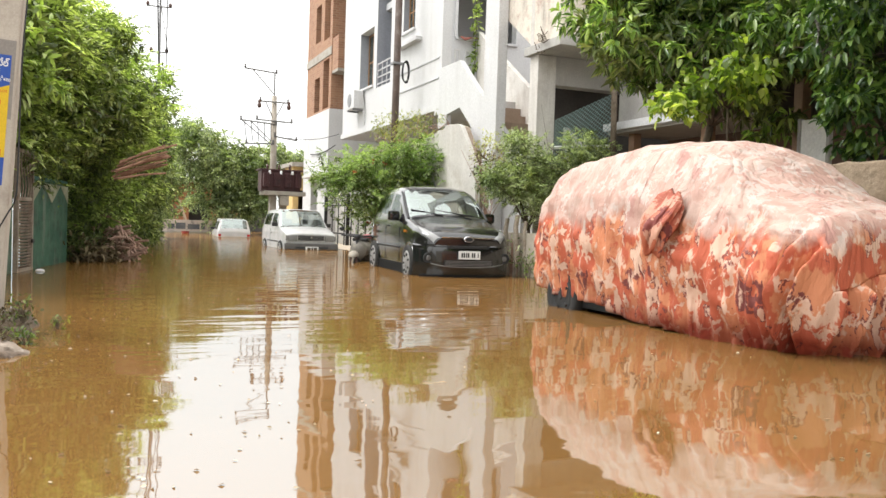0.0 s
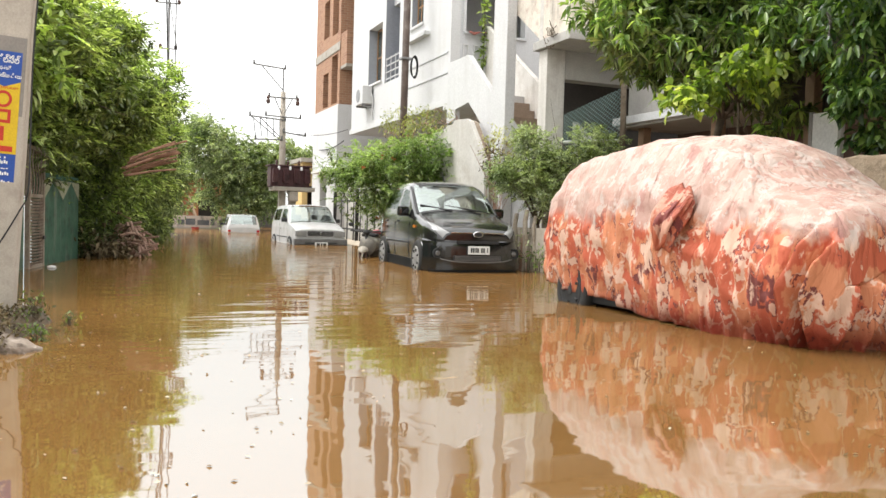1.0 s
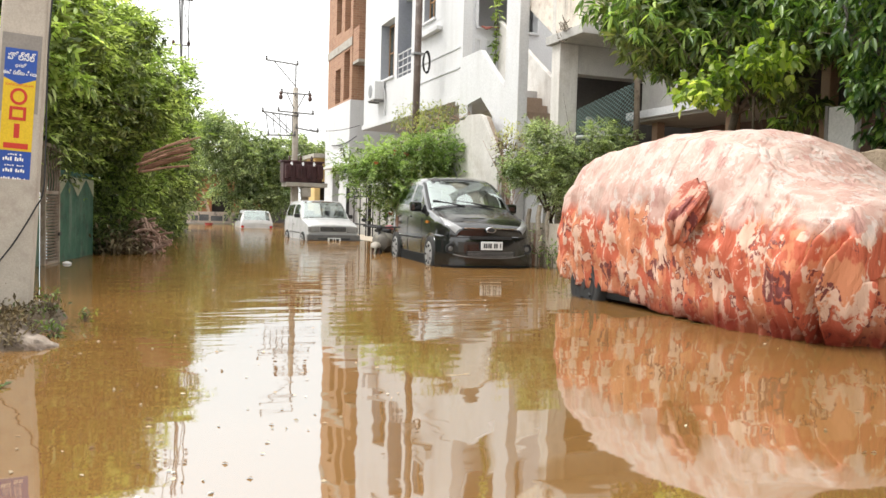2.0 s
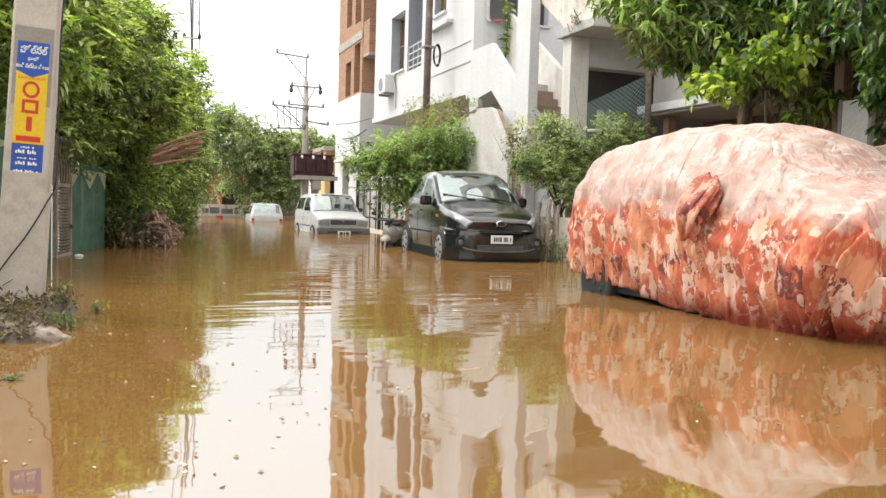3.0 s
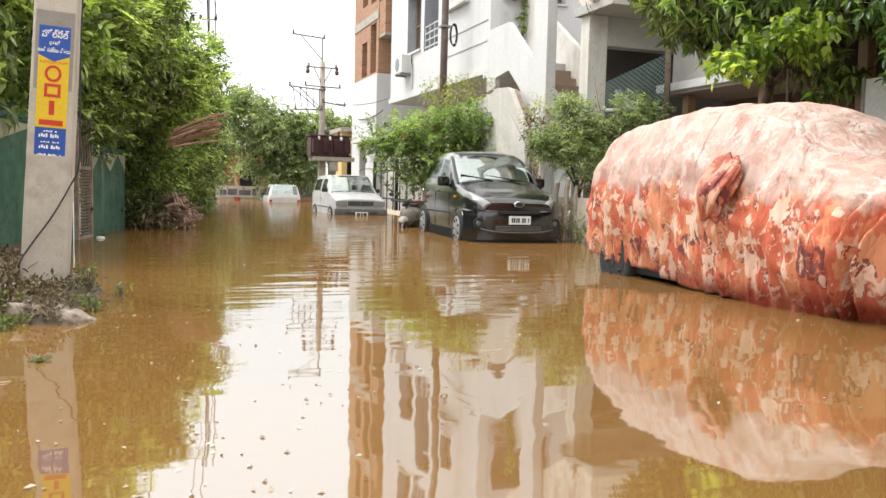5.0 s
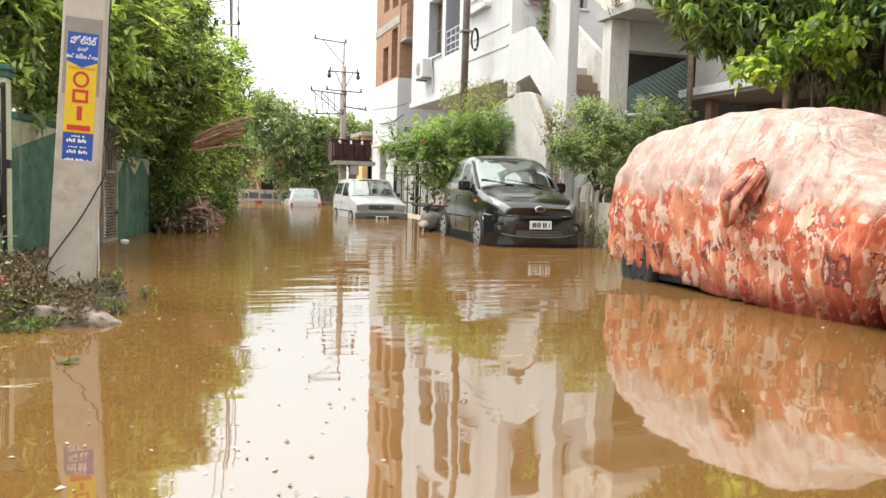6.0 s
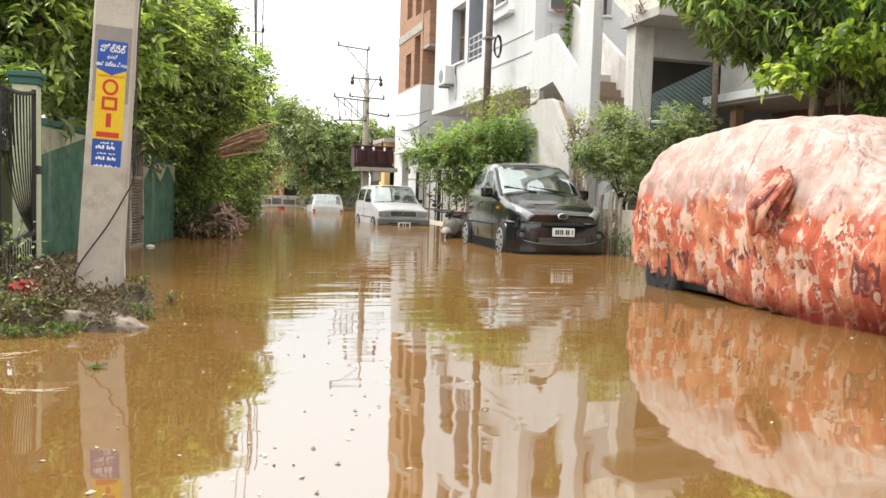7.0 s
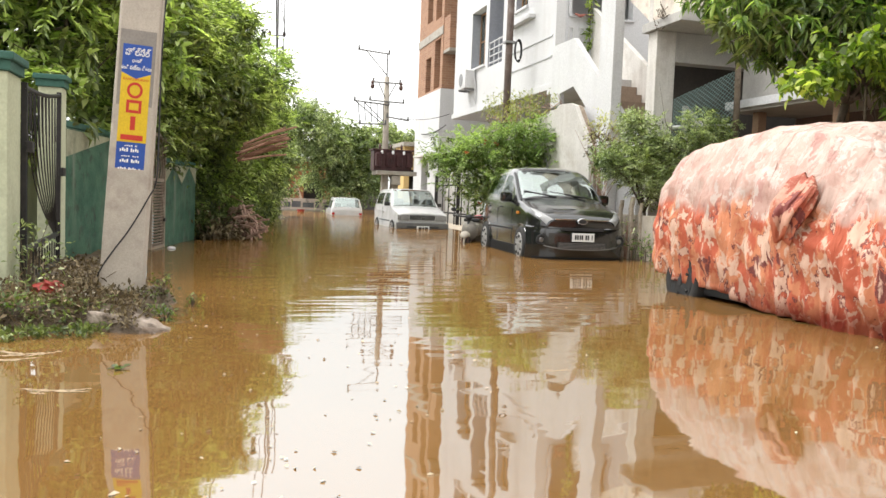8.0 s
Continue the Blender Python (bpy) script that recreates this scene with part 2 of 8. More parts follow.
def pane_mat(name, tint=(0.62, 0.68, 0.66), least=0.27, most=0.90):
    """Clear car glass: see-through, with a mirror sheen that grows toward grazing angles."""
    m = mat(name)
    n, l = links(m)
    n.remove(n["Principled BSDF"])
    t, g, w, k, mx = (n.new("ShaderNode" + s) for s in ("BsdfTransparent", "BsdfGlossy", "LayerWeight", "MapRange", "MixShader"))
    t.inputs[0].default_value = (*tint, 1)
    g.inputs["Color"].default_value, g.inputs["Roughness"].default_value = (0.84, 0.92, 0.88, 1), 0.02
    w.inputs["Blend"].default_value = 0.35
    k.inputs["To Min"].default_value, k.inputs["To Max"].default_value = least, most
    l.new(w.outputs["Fresnel"], k.inputs[0])
    l.new(k.outputs[0], mx.inputs[0])
    l.new(t.outputs[0], mx.inputs[1])
    l.new(g.outputs[0], mx.inputs[2])
    l.new(mx.outputs[0], n["Material Output"].inputs[0])
    return m


WATER = water_mat()
MUD = surf("wet_mud", (0.075, 0.052, 0.032), (0.12, 0.085, 0.05), 3.0, 0.7, 30, 0.02, stain=(0.05, 0.038, 0.022))
CONCRETE = surf("weathered_concrete", (0.40, 0.37, 0.32), (0.33, 0.30, 0.26), 2.5, 0.9, 70, 0.004, stain=(0.25, 0.22, 0.18))
POLE_CONCRETE = surf("pole_concrete", (0.48, 0.425, 0.36), (0.40, 0.355, 0.30), 3.0, 0.9, 110, 0.0015, stain=(0.32, 0.275, 0.23), streak=(0.30, 0.26, 0.215))
WHITEWASH = surf("whitewash", (0.62, 0.615, 0.61), (0.575, 0.57, 0.565), 0.8, 0.85, 30, 0.003, streak=(0.50, 0.485, 0.47))
OLD_WHITE = surf("stained_white_plaster", (0.66, 0.63, 0.585), (0.56, 0.53, 0.49), 1.2, 0.9, 30, 0.004, stain=(0.48, 0.44, 0.39), streak=(0.34, 0.30, 0.26))
CREAM_STAINED = surf("cream_plaster_black_streaks", (0.72, 0.65, 0.55), (0.63, 0.57, 0.49), 1.5, 0.9, 30, 0.004, stain=(0.40, 0.29, 0.24), streak=(0.12, 0.10, 0.085))
GREY_PLASTER = surf("grey_plaster", (0.45, 0.43, 0.40), (0.37, 0.355, 0.335), 1.5, 0.9, 40, 0.004, streak=(0.17, 0.16, 0.15))
PALE_GREY = surf("pale_grey_paint", (0.58, 0.58, 0.585), (0.53, 0.53, 0.54), 1.2, 0.85, 30, 0.002)
# near-black tone for inner walls, painting in the darkness of the rooms
DARK_ROOM = surf("dark_room_shade", (0.10, 0.09, 0.08), (0.08, 0.07, 0.065), 1.5, 0.9, 20, 0.003)
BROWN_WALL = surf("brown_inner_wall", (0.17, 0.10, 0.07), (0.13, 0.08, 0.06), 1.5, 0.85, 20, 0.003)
BRICKWORK = brick_mat()
YELLOW_WALL = surf("yellow_limewash", (0.68, 0.48, 0.20), (0.60, 0.42, 0.18), 1.5, 0.9, 30, 0.003, streak=(0.40, 0.30, 0.18))
GREEN_WALL = surf("dark_green_wall_paint", (0.020, 0.078, 0.045), (0.060, 0.135, 0.085), 3.4, 0.75, 40, 0.010, stain=(0.028, 0.036, 0.022), streak=(0.22, 0.23, 0.18))
GREEN_CAP = surf("dark_green_coping", (0.035, 0.10, 0.075), (0.05, 0.13, 0.10), 3, 0.8, 40, 0.005)
CREAM_GREEN = surf("pale_green_plaster", (0.52, 0.54, 0.38), (0.46, 0.48, 0.33), 2.0, 0.85, 40, 0.004, stain=(0.38, 0.38, 0.27))
PEACH = surf("peach_panel", (0.62, 0.40, 0.27), (0.55, 0.36, 0.25), 3.0, 0.8, 40, 0.002)
IRON = surf("black_iron", (0.018, 0.018, 0.02), (0.035, 0.03, 0.028), 8, 0.5, 60, 0.002, metal=0.3)
STEEL = surf("grey_steel", (0.30, 0.30, 0.30), (0.22, 0.22, 0.22), 6, 0.45, 60, 0.001, metal=0.7)
RUST_STEEL = surf("brown_steel", (0.075, 0.040, 0.032), (0.095, 0.055, 0.045), 4, 0.6, 50, 0.003, metal=0.1)
LOUVRE_STEEL = surf("rusty_louvre_steel", (0.34, 0.285, 0.23), (0.23, 0.17, 0.125), 5, 0.7, 60, 0.002, metal=0.15, stain=(0.13, 0.07, 0.04))
MAROON = surf("maroon_enamel", (0.060, 0.022, 0.024), (0.085, 0.032, 0.032), 4, 0.5, 60, 0.002, stain=(0.03, 0.015, 0.015))
PORCELAIN = surf("brown_porcelain", (0.10, 0.05, 0.035), (0.07, 0.035, 0.03), 6, 0.25, 60, 0)
CABLE = surf("black_cable", (0.015, 0.015, 0.016), (0.03, 0.03, 0.03), 8, 0.6, 60, 0)
BARK = surf("bark", (0.10, 0.075, 0.05), (0.16, 0.125, 0.09), 6, 0.9, 35, 0.01, stain=(0.06, 0.045, 0.03))
CUT_WOOD = surf("dry_cut_wood", (0.32, 0.18, 0.125), (0.46, 0.30, 0.22), 6, 0.85, 40, 0.006, stain=(0.14, 0.08, 0.06))
DRY_LEAF = leaf_mat("dead_leaves", (0.075, 0.048, 0.024), (0.16, 0.115, 0.06), (0.34, 0.26, 0.16), 0.8, (1, 0.9, 0.7), 0.15)
LEAF_HEDGE = leaf_mat("hedge_leaves", (0.100, 0.130, 0.042), (0.375, 0.430, 0.155), (0.80, 0.82, 0.43), 0.40, share=0.42)
LEAF_BRIGHT = leaf_mat("bright_leaves", (0.120, 0.165, 0.052), (0.42, 0.505, 0.165), (0.80, 0.84, 0.42), 0.40, share=0.46)
LEAF_WEED = leaf_mat("weed_leaves", (0.045, 0.07, 0.02), (0.12, 0.17, 0.045), (0.27, 0.33, 0.10))
LEAF_MANGO = leaf_mat("mango_leaves", (0.050, 0.098, 0.030), (0.25, 0.36, 0.100), (0.60, 0.70, 0.26), 0.30, share=0.45)
LEAF_ROUND = leaf_mat("yellow_green_leaves", (0.09, 0.14, 0.03), (0.30, 0.39, 0.065), (0.70, 0.72, 0.17), 0.4, share=0.5)
LEAF_FLUFFY = leaf_mat("fluffy_shrub_leaves", (0.15, 0.172, 0.098), (0.39, 0.430, 0.265), (0.74, 0.75, 0.55), share=0.38)
LEAF_PALE = leaf_mat("pale_shrub_leaves", (0.12, 0.15, 0.065), (0.31, 0.36, 0.18), (0.64, 0.65, 0.42))
# dark olive tone: paints in crown shade, and colours the creeping weeds
LEAF_SHADE_OLIVE = leaf_mat("shade_olive_leaves", (0.058, 0.080, 0.024), (0.158, 0.190, 0.062), (0.36, 0.385, 0.145), share=0.26)
LEAF_YELLOW = leaf_mat("yellowing_leaves", (0.22, 0.22, 0.065), (0.44, 0.42, 0.15), (0.66, 0.61, 0.32))
LEAF_BUSH = leaf_mat("bush_leaves", (0.135, 0.190, 0.075), (0.33, 0.42, 0.170), (0.60, 0.66, 0.37), share=0.42)
# leaf tone made paler and greyer to paint in distance haze
LEAF_FAR = leaf_mat("hazed_far_leaves", (0.105, 0.130, 0.075), (0.29, 0.335, 0.185), (0.58, 0.60, 0.40), share=0.42)
PETAL = leaf_mat("orange_petals", (0.50, 0.12, 0.05), (0.60, 0.18, 0.08), (0.65, 0.28, 0.12), 0.6, (1, 0.7, 0.5), 0.3)
LEAF_DARK = leaf_mat("dark_branch_leaves", (0.020, 0.050, 0.016), (0.085, 0.155, 0.040), (0.30, 0.41, 0.11), 0.30)
SCUM = leaf_mat("floating_bits", (0.30, 0.22, 0.14), (0.46, 0.37, 0.27), (0.68, 0.60, 0.50), 0.7, (1, 0.9, 0.8), 0.1)
REVEAL = surf("blue_grey_reveal", (0.30, 0.31, 0.34), (0.26, 0.27, 0.30), 1.5, 0.85, 30, 0.002)
CURTAIN = surf("tan_curtain", (0.42, 0.27, 0.18), (0.30, 0.18, 0.12), 7, 0.9, 50, 0.004)

# ---- building blocks ----
def thing(name, label="", category="", at=(0, 0, 0), group="", kind=""):
    ob = new(name)
    ob.empty_display_size = 0.1
    ob.location = at
    return tagged(ob, label, category, group, kind)


def link_mesh(name, me, material, smooth=False):
    me.materials.append(material)
    if smooth:
        me.polygons.foreach_set("use_smooth", [True] * len(me.polygons))
    return new(name, me)


def part(name, bm, material, parent=None, label="", smooth=False):
    """Links a bmesh, in the parent's own space, as one mesh object."""
    me = bpy.data.meshes.new(name)
    bmesh.ops.recalc_face_normals(bm, faces=bm.faces)
    bm.to_mesh(me)
    bm.free()
    ob = link_mesh(name, me, material, smooth)
    if parent:
        ob.parent = parent
    if label:
        ob["label"] = label
    return ob


def structure(name, bm, material, label):
    return tagged(part(name, bm, material), label, name.split("_")[0], kind="structure")


def bx(bm, x0, x1, y0, y1, z0, z1, bevel=0.0, m=None):
    """A box with worn (bevelled) edges."""
    t = Matrix.Translation(((x0 + x1) / 2, (y0 + y1) / 2, (z0 + z1) / 2)) @ Matrix.Diagonal((x1 - x0, y1 - y0, z1 - z0, 1))
    r = bmesh.ops.create_cube(bm, size=1, matrix=(m @ t) if m else t)
    if bevel:
        edges = {e for v in r["verts"] for e in v.link_edges}
        bmesh.ops.bevel(bm, geom=list(edges), offset=bevel, segments=2, profile=0.6, affect="EDGES")
    return bm


def box(*a, bevel=0.0, m=None):
    return bx(bmesh.new(), *a, bevel=bevel, m=m)


def tube(bm, pts, r0, r1=None, sides=8, cap=True):
    """A round bar along points, tapering from r0 to r1."""
    r1 = r0 if r1 is None else r1
    pts = [Vector(p) for p in pts]
    rings = []
    for i, p in enumerate(pts):
        d = (pts[min(i + 1, len(pts) - 1)] - pts[max(i - 1, 0)]).normalized()
        a = d.cross(Vector((0.31, 0.2, 0.93)) if abs(d.z) < 0.9 else Vector((1, 0, 0.1))).normalized()
        b = d.cross(a)
        r = r0 + (r1 - r0) * i / max(1, len(pts) - 1)
        rings.append([bm.verts.new(p + (a * math.cos(k) + b * math.sin(k)) * r) for k in (2 * math.pi * j / sides for j in range(sides))])
    for u, v in zip(rings, rings[1:]):
        for j in range(sides):
            bm.faces.new((u[j], u[(j + 1) % sides], v[(j + 1) % sides], v[j]))
    if cap:
        bm.faces.new(rings[0])
        bm.faces.new(rings[-1])
    return bm


def arc(p, q, sag, n=10):
    p, q = Vector(p), Vector(q)
    return [p.lerp(q, i / n) - Vector((0, 0, sag * 4 * (i / n) * (1 - i / n))) for i in range(n + 1)]


def lathe(bm, profile, centre, axis="x", sides=28):
    """Turns (distance along the axis, radius) pairs round an axis."""
    c = Vector(centre)
    rings = []
    for d, r in profile:
        ring = []
        for k in range(sides):
            a = 2 * math.pi * k / sides
            u, v = r * math.cos(a), r * math.sin(a)
            ring.append(bm.verts.new(c + Vector({"x": (d, u, v), "y": (u, d, v), "z": (u, v, d)}[axis])))
        rings.append(ring)
    for a, b in zip(rings, rings[1:]):
        for j in range(sides):
            bm.faces.new((a[j], a[(j + 1) % sides], b[(j + 1) % sides], b[j]))
    bm.faces.new(rings[0])
    bm.faces.new(rings[-1])
    return bm


def sheet(us, vs, solid, place, t0, t1):
    """A wall with openings: cells between the sorted us and vs, kept where solid(u, v), from depth t0 to t1. place(u, v, depth) gives the point."""
    bm = bmesh.new()
    made = {}

    def vert(i, j, t):
        key = (i, j, t)
        if key not in made:
            made[key] = bm.verts.new(place(us[i], vs[j], t))
        return made[key]

    def full(i, j):
        return 0 <= i < len(us) - 1 and 0 <= j < len(vs) - 1 and solid((us[i] + us[i + 1]) / 2, (vs[j] + vs[j + 1]) / 2)

    for i in range(len(us) - 1):
        for j in range(len(vs) - 1):
            if not full(i, j):
                continue
            for t in (t0, t1):
                bm.faces.new([vert(a, b, t) for a, b in ((i, j), (i + 1, j), (i + 1, j + 1), (i, j + 1))])
            for di, dj, a, b in ((-1, 0, (i, j), (i, j + 1)), (1, 0, (i + 1, j), (i + 1, j + 1)), (0, -1, (i, j), (i + 1, j)), (0, 1, (i, j + 1), (i + 1, j + 1))):
                if not full(i + di, j + dj):
                    bm.faces.new((vert(*a, t0), vert(*b, t0), vert(*b, t1), vert(*a, t1)))
    return bm


def wall_with_holes(axis, at, thick, u0, u1, z0, z1, holes):
    """axis 'x': a wall in the plane x = at, running along y; 'y': the other way. holes: (u0, u1, z0, z1)."""
    us = sorted({u0, u1, *(v for h in holes for v in h[:2])})
    vs = sorted({z0, z1, *(v for h in holes for v in h[2:])})
    place = (lambda u, v, t: (t, u, v)) if axis == "x" else (lambda u, v, t: (u, t, v))
    return sheet(us, vs, lambda u, v: not any(h[0] < u < h[1] and h[2] < v < h[3] for h in holes), place, at, at + thick)


def prism(bm, outline, x0, x1):
    """An outline of (y, z) points, drawn out from x0 to x1."""
    a = [bm.verts.new((x0, y, z)) for y, z in outline]
    b = [bm.verts.new((x1, y, z)) for y, z in outline]
    bm.faces.new(a)
    bm.faces.new(b)
    for i in range(len(outline)):
        j = (i + 1) % len(outline)
        bm.faces.new((a[i], a[j], b[j], b[i]))
    return bm


# ---- ground and flood water ----
def mound_height(x, y):
    """The verge by the gate: a low heap of earth that falls away under the water."""
    edge_y = 5.55 + 0.10 * math.sin(x * 5.0) + 0.06 * math.sin(x * 13)
    edge_x = -0.46 + 0.07 * math.sin(y * 4.0) + 0.04 * math.sin(y * 11)
    back = 7.15 + 0.12 * math.sin(x * 6) if x > -1.05 else 10.6
    d = min(y - edge_y, edge_x - x, back - y)
    lump = 0.05 * noise.noise(Vector((x * 2.5, y * 2.5, 0))) + 0.03 * noise.noise(Vector((x * 8, y * 8, 3)))
    return -0.25 + 0.37 * max(0.0, min(1.0, d / 0.28 + 0.62)) + (lump if d > -0.1 else 0)


bm = bmesh.new()
gx = [-900, -200, -40, -6] + [-4 + 0.08 * i for i in range(50)] + [0.2, 7, 40, 200, 900]
gy = [-900, -100, -20, 2] + [4.6 + 0.08 * i for i in range(80)] + [11.5, 45, 200, 900]
grid = [[bm.verts.new((x, y, mound_height(x, y) if -4.2 < x < 0.3 and 4.5 < y < 11.2 else -0.25)) for y in gy] for x in gx]
for i in range(len(gx) - 1):
    for j in range(len(gy) - 1):
        bm.faces.new((grid[i][j], grid[i + 1][j], grid[i + 1][j + 1], grid[i][j + 1]))
structure("ground", bm, MUD, "wet brown mud verge rising out of the flood water")
for f in bpy.data.objects["ground"].data.polygons:
    f.use_smooth = True
bm = bmesh.new()
bmesh.ops.create_grid(bm, x_segments=2, y_segments=2, size=900)
structure("water", bm, WATER, "still muddy brown flood water covering the street")

# ---- gateway and green wall on the verge ----
def wall_run(p, q, z0, z1, thick):
    """A straight wall from p to q, seen from the street side."""
    p, q = Vector(p), Vector(q)
    d = (q - p).normalized()
    m = Matrix.Translation((p.x, p.y, 0)) @ Matrix.Rotation(math.atan2(d.y, d.x), 4, "Z")
    return box(0, (q - p).length, 0, thick, z0, z1, bevel=0.012, m=m), m, (q - p).length


def gate_pillar(x, y, top, w):
    p = thing("gate_pillar", "pale green plastered gate pillar with dark green coping", "pillar", (x, y, 0), "gate pillars")
    part("shaft", box(-w / 2, w / 2, -w / 2, w / 2, -0.1, top - 0.12, bevel=0.012), CREAM_GREEN, p)
    bm = box(-w / 2 - 0.02, w / 2 + 0.02, -w / 2 - 0.02, w / 2 + 0.02, top - 0.12, top - 0.05, bevel=0.01)
    bx(bm, -w / 2 - 0.042, w / 2 + 0.042, -w / 2 - 0.042, w / 2 + 0.042, top - 0.052, top, bevel=0.012)
    part("coping", bm, GREEN_CAP, p, "chipped dark green coping")
    return p


p1 = gate_pillar(-1.59, 6.38, 1.70, 0.36)
part("panel", box(-0.07, 0.11, -0.19, -0.178, 0.55, 1.28, bevel=0.003), PEACH, p1, "peach-coloured notice panel")
gate_pillar(-1.70, 9.22, 1.93, 0.22)

gate = thing("iron_gate", "black wrought-iron gate with sweeping curved bars, closed", "gate", (-1.40, 6.60, 0))
GL = 2.42
turn = Matrix.Rotation(math.atan2(2.41, -0.20), 4, "Z")


def gate_top(u):
    return 1.56 + 0.19 * u / GL - 0.03 * math.sin(math.pi * u / GL)


bm = bmesh.new()
for u in (0.03, GL - 0.03):
    bx(bm, u - 0.022, u + 0.022, -0.02, 0.02, 0.02, gate_top(u), bevel=0.004, m=turn)
for z in (0.14, 0.40):
    bx(bm, 0.06, GL - 0.06, -0.014, 0.014, z - 0.02, z + 0.02, m=turn)
tube(bm, [turn @ Vector((GL * k / 12, 0, gate_top(GL * k / 12) - 0.03)) for k in range(13)], 0.018, sides=6)
part("gate_frame", bm, IRON, gate)
for i in range(9):
    u0, u1 = 0.14 + 0.235 * i, 2.02 + 0.03 * i
    pts = [turn @ Vector((u0 + (u1 - u0) * (1 - s) ** 2.6, 0.0, 0.42 + (gate_top(u0) - 0.46) * s)) for s in (k / 10 for k in range(11))]
    part("gate_bar", tube(bmesh.new(), pts, 0.0065, sides=6), IRON, gate)
for i in range(11):
    u = 0.16 + 0.19 * i
    part("lower_bar", tube(bmesh.new(), [turn @ Vector((u, 0, 0.15)), turn @ Vector((u, 0, 0.39))], 0.006, sides=6), IRON, gate)
for i in range(8):
    u = 0.26 + 0.25 * i
    part("spike_bar", tube(bmesh.new(), [turn @ Vector((u, 0.0, gate_top(u) - 0.05)), turn @ Vector((u + 0.05, 0, gate_top(u) - 0.30)), turn @ Vector((u + 0.10, 0, gate_top(u) - 0.44))], 0.007, 0.004, 6), IRON, gate)
part("latch", box(GL - 0.2, GL + 0.06, -0.06, -0.015, 0.95, 1.03, bevel=0.006, m=turn), IRON, gate, "heavy iron latch")
part("hinge", box(-0.05, 0.08, -0.06, -0.02, 1.08, 1.16, bevel=0.006, m=turn), IRON, gate)

structure("wall_yard", box(-2.75, -2.60, 6.2, 15.5, -0.3, 1.42, bevel=0.012), CREAM_GREEN, "pale green plastered yard wall behind the gate")


# cream darkened for dirt and for the shade of the leaves above
WEDGE_CREAM = surf("shaded_dirty_cream_wedge", (0.36, 0.36, 0.25), (0.29, 0.29, 0.20), 2.5, 0.9, 40, 0.004, stain=(0.17, 0.17, 0.11), streak=(0.16, 0.17, 0.11))


def diamond_wall(name, p, q, top, label, period):
    """Green wall with cream wedges under a coping."""
    bm, m, n = wall_run(p, q, -0.3, top, 0.16)
    w = structure(name, bm, GREEN_WALL, label)
    bm, m, n = wall_run(p, q, top + 0.002, top + 0.07, 0.21)
    part("coping", bm, GREEN_CAP, w)
    k = max(1, round(n / period))
    for i in range(k + 1):
        c, h = n * i / k, n / k * 0.5
        lo, hi = max(0.01, c - h), min(n - 0.01, c + h)
        bm = bmesh.new()
        v = [m @ Vector(t) for t in ((lo, -0.006, top - 0.02), (hi, -0.006, top - 0.02), (c, -0.006, top - 0.30))]
        b = [m @ Vector(t) for t in ((lo, 0.004, top - 0.02), (hi, 0.004, top - 0.02), (c, 0.004, top - 0.30))]
        va, vb = [bm.verts.new(t) for t in v], [bm.verts.new(t) for t in b]
        bm.faces.new(va)
        bm.faces.new(vb)
        for a in range(3):
            bm.faces.new((va[a], va[(a + 1) % 3], vb[(a + 1) % 3], vb[a]))
        part("wedge", bm, WEDGE_CREAM, w)
    return w


# the walls run from near to far, so that their thickness lies behind the street face
diamond_wall("wall_west", (-1.60, 9.36), (-1.06, 12.35), 1.45, "dark green painted wall with cream wedges and coping", 3.0)
diamond_wall("wall_west_far", (-0.88, 13.16), (-0.50, 15.1), 1.25, "dark green painted wall with cream wedges, standing in water", 0.95)

lg = thing("louvred_gate", "rusty louvred steel gate with an open scroll grille above", "gate", (-1.03, 12.42, 0))
turn = Matrix.Rotation(math.atan2(0.70, 0.14), 4, "Z")
bm = bmesh.new()
for u in (0.02, 0.68):
    bx(bm, u - 0.025, u + 0.025, -0.03, 0.03, -0.25, 1.66, bevel=0.004, m=turn)
for z in (0.02, 0.98, 1.62):
    bx(bm, 0.045, 0.655, -0.02, 0.02, z - 0.025, z + 0.025, m=turn)
part("gate_frame", bm, LOUVRE_STEEL, lg)
for i in range(21):
    z = 0.065 + 0.043 * i
    part("slat", box(0.05, 0.65, -0.004, 0.004, -0.019, 0.019, m=turn @ pose(0, 0, z, 38)), LOUVRE_STEEL, lg)
for i in range(5):
    u = 0.12 + 0.12 * i
    pts = [turn @ Vector((u + 0.05 * math.sin(s * 6.3), -0.005, 1.0 + 0.6 * s)) for s in (k / 8 for k in range(9))]
    part("scroll_bar", tube(bmesh.new(), pts, 0.010, sides=5), LOUVRE_STEEL, lg)
part("bolt", box(0.60, 0.70, -0.05, -0.028, 0.38, 0.43, bevel=0.004, m=turn), IRON, lg)

# ---- unseen plain walls, added behind and left of the view to block low sky ----
BEIGE_BLOCKER = surf("beige_blocker_wall", (0.56, 0.51, 0.44), (0.48, 0.44, 0.38), 1.2, 0.9, 30, 0.004, stain=(0.34, 0.30, 0.25), streak=(0.28, 0.24, 0.20))
structure("wall_south", box(-6.0, 8.3, -9.25, -9.0, -0.3, 5.6, bevel=0.012), BEIGE_BLOCKER, "unseen plain wall added behind to block low sky")
structure("wall_southwest", box(-6.25, -6.002, -9.25, 4.6, -0.3, 3.2, bevel=0.012), BEIGE_BLOCKER, "unseen plain wall added on the left to block low sky")

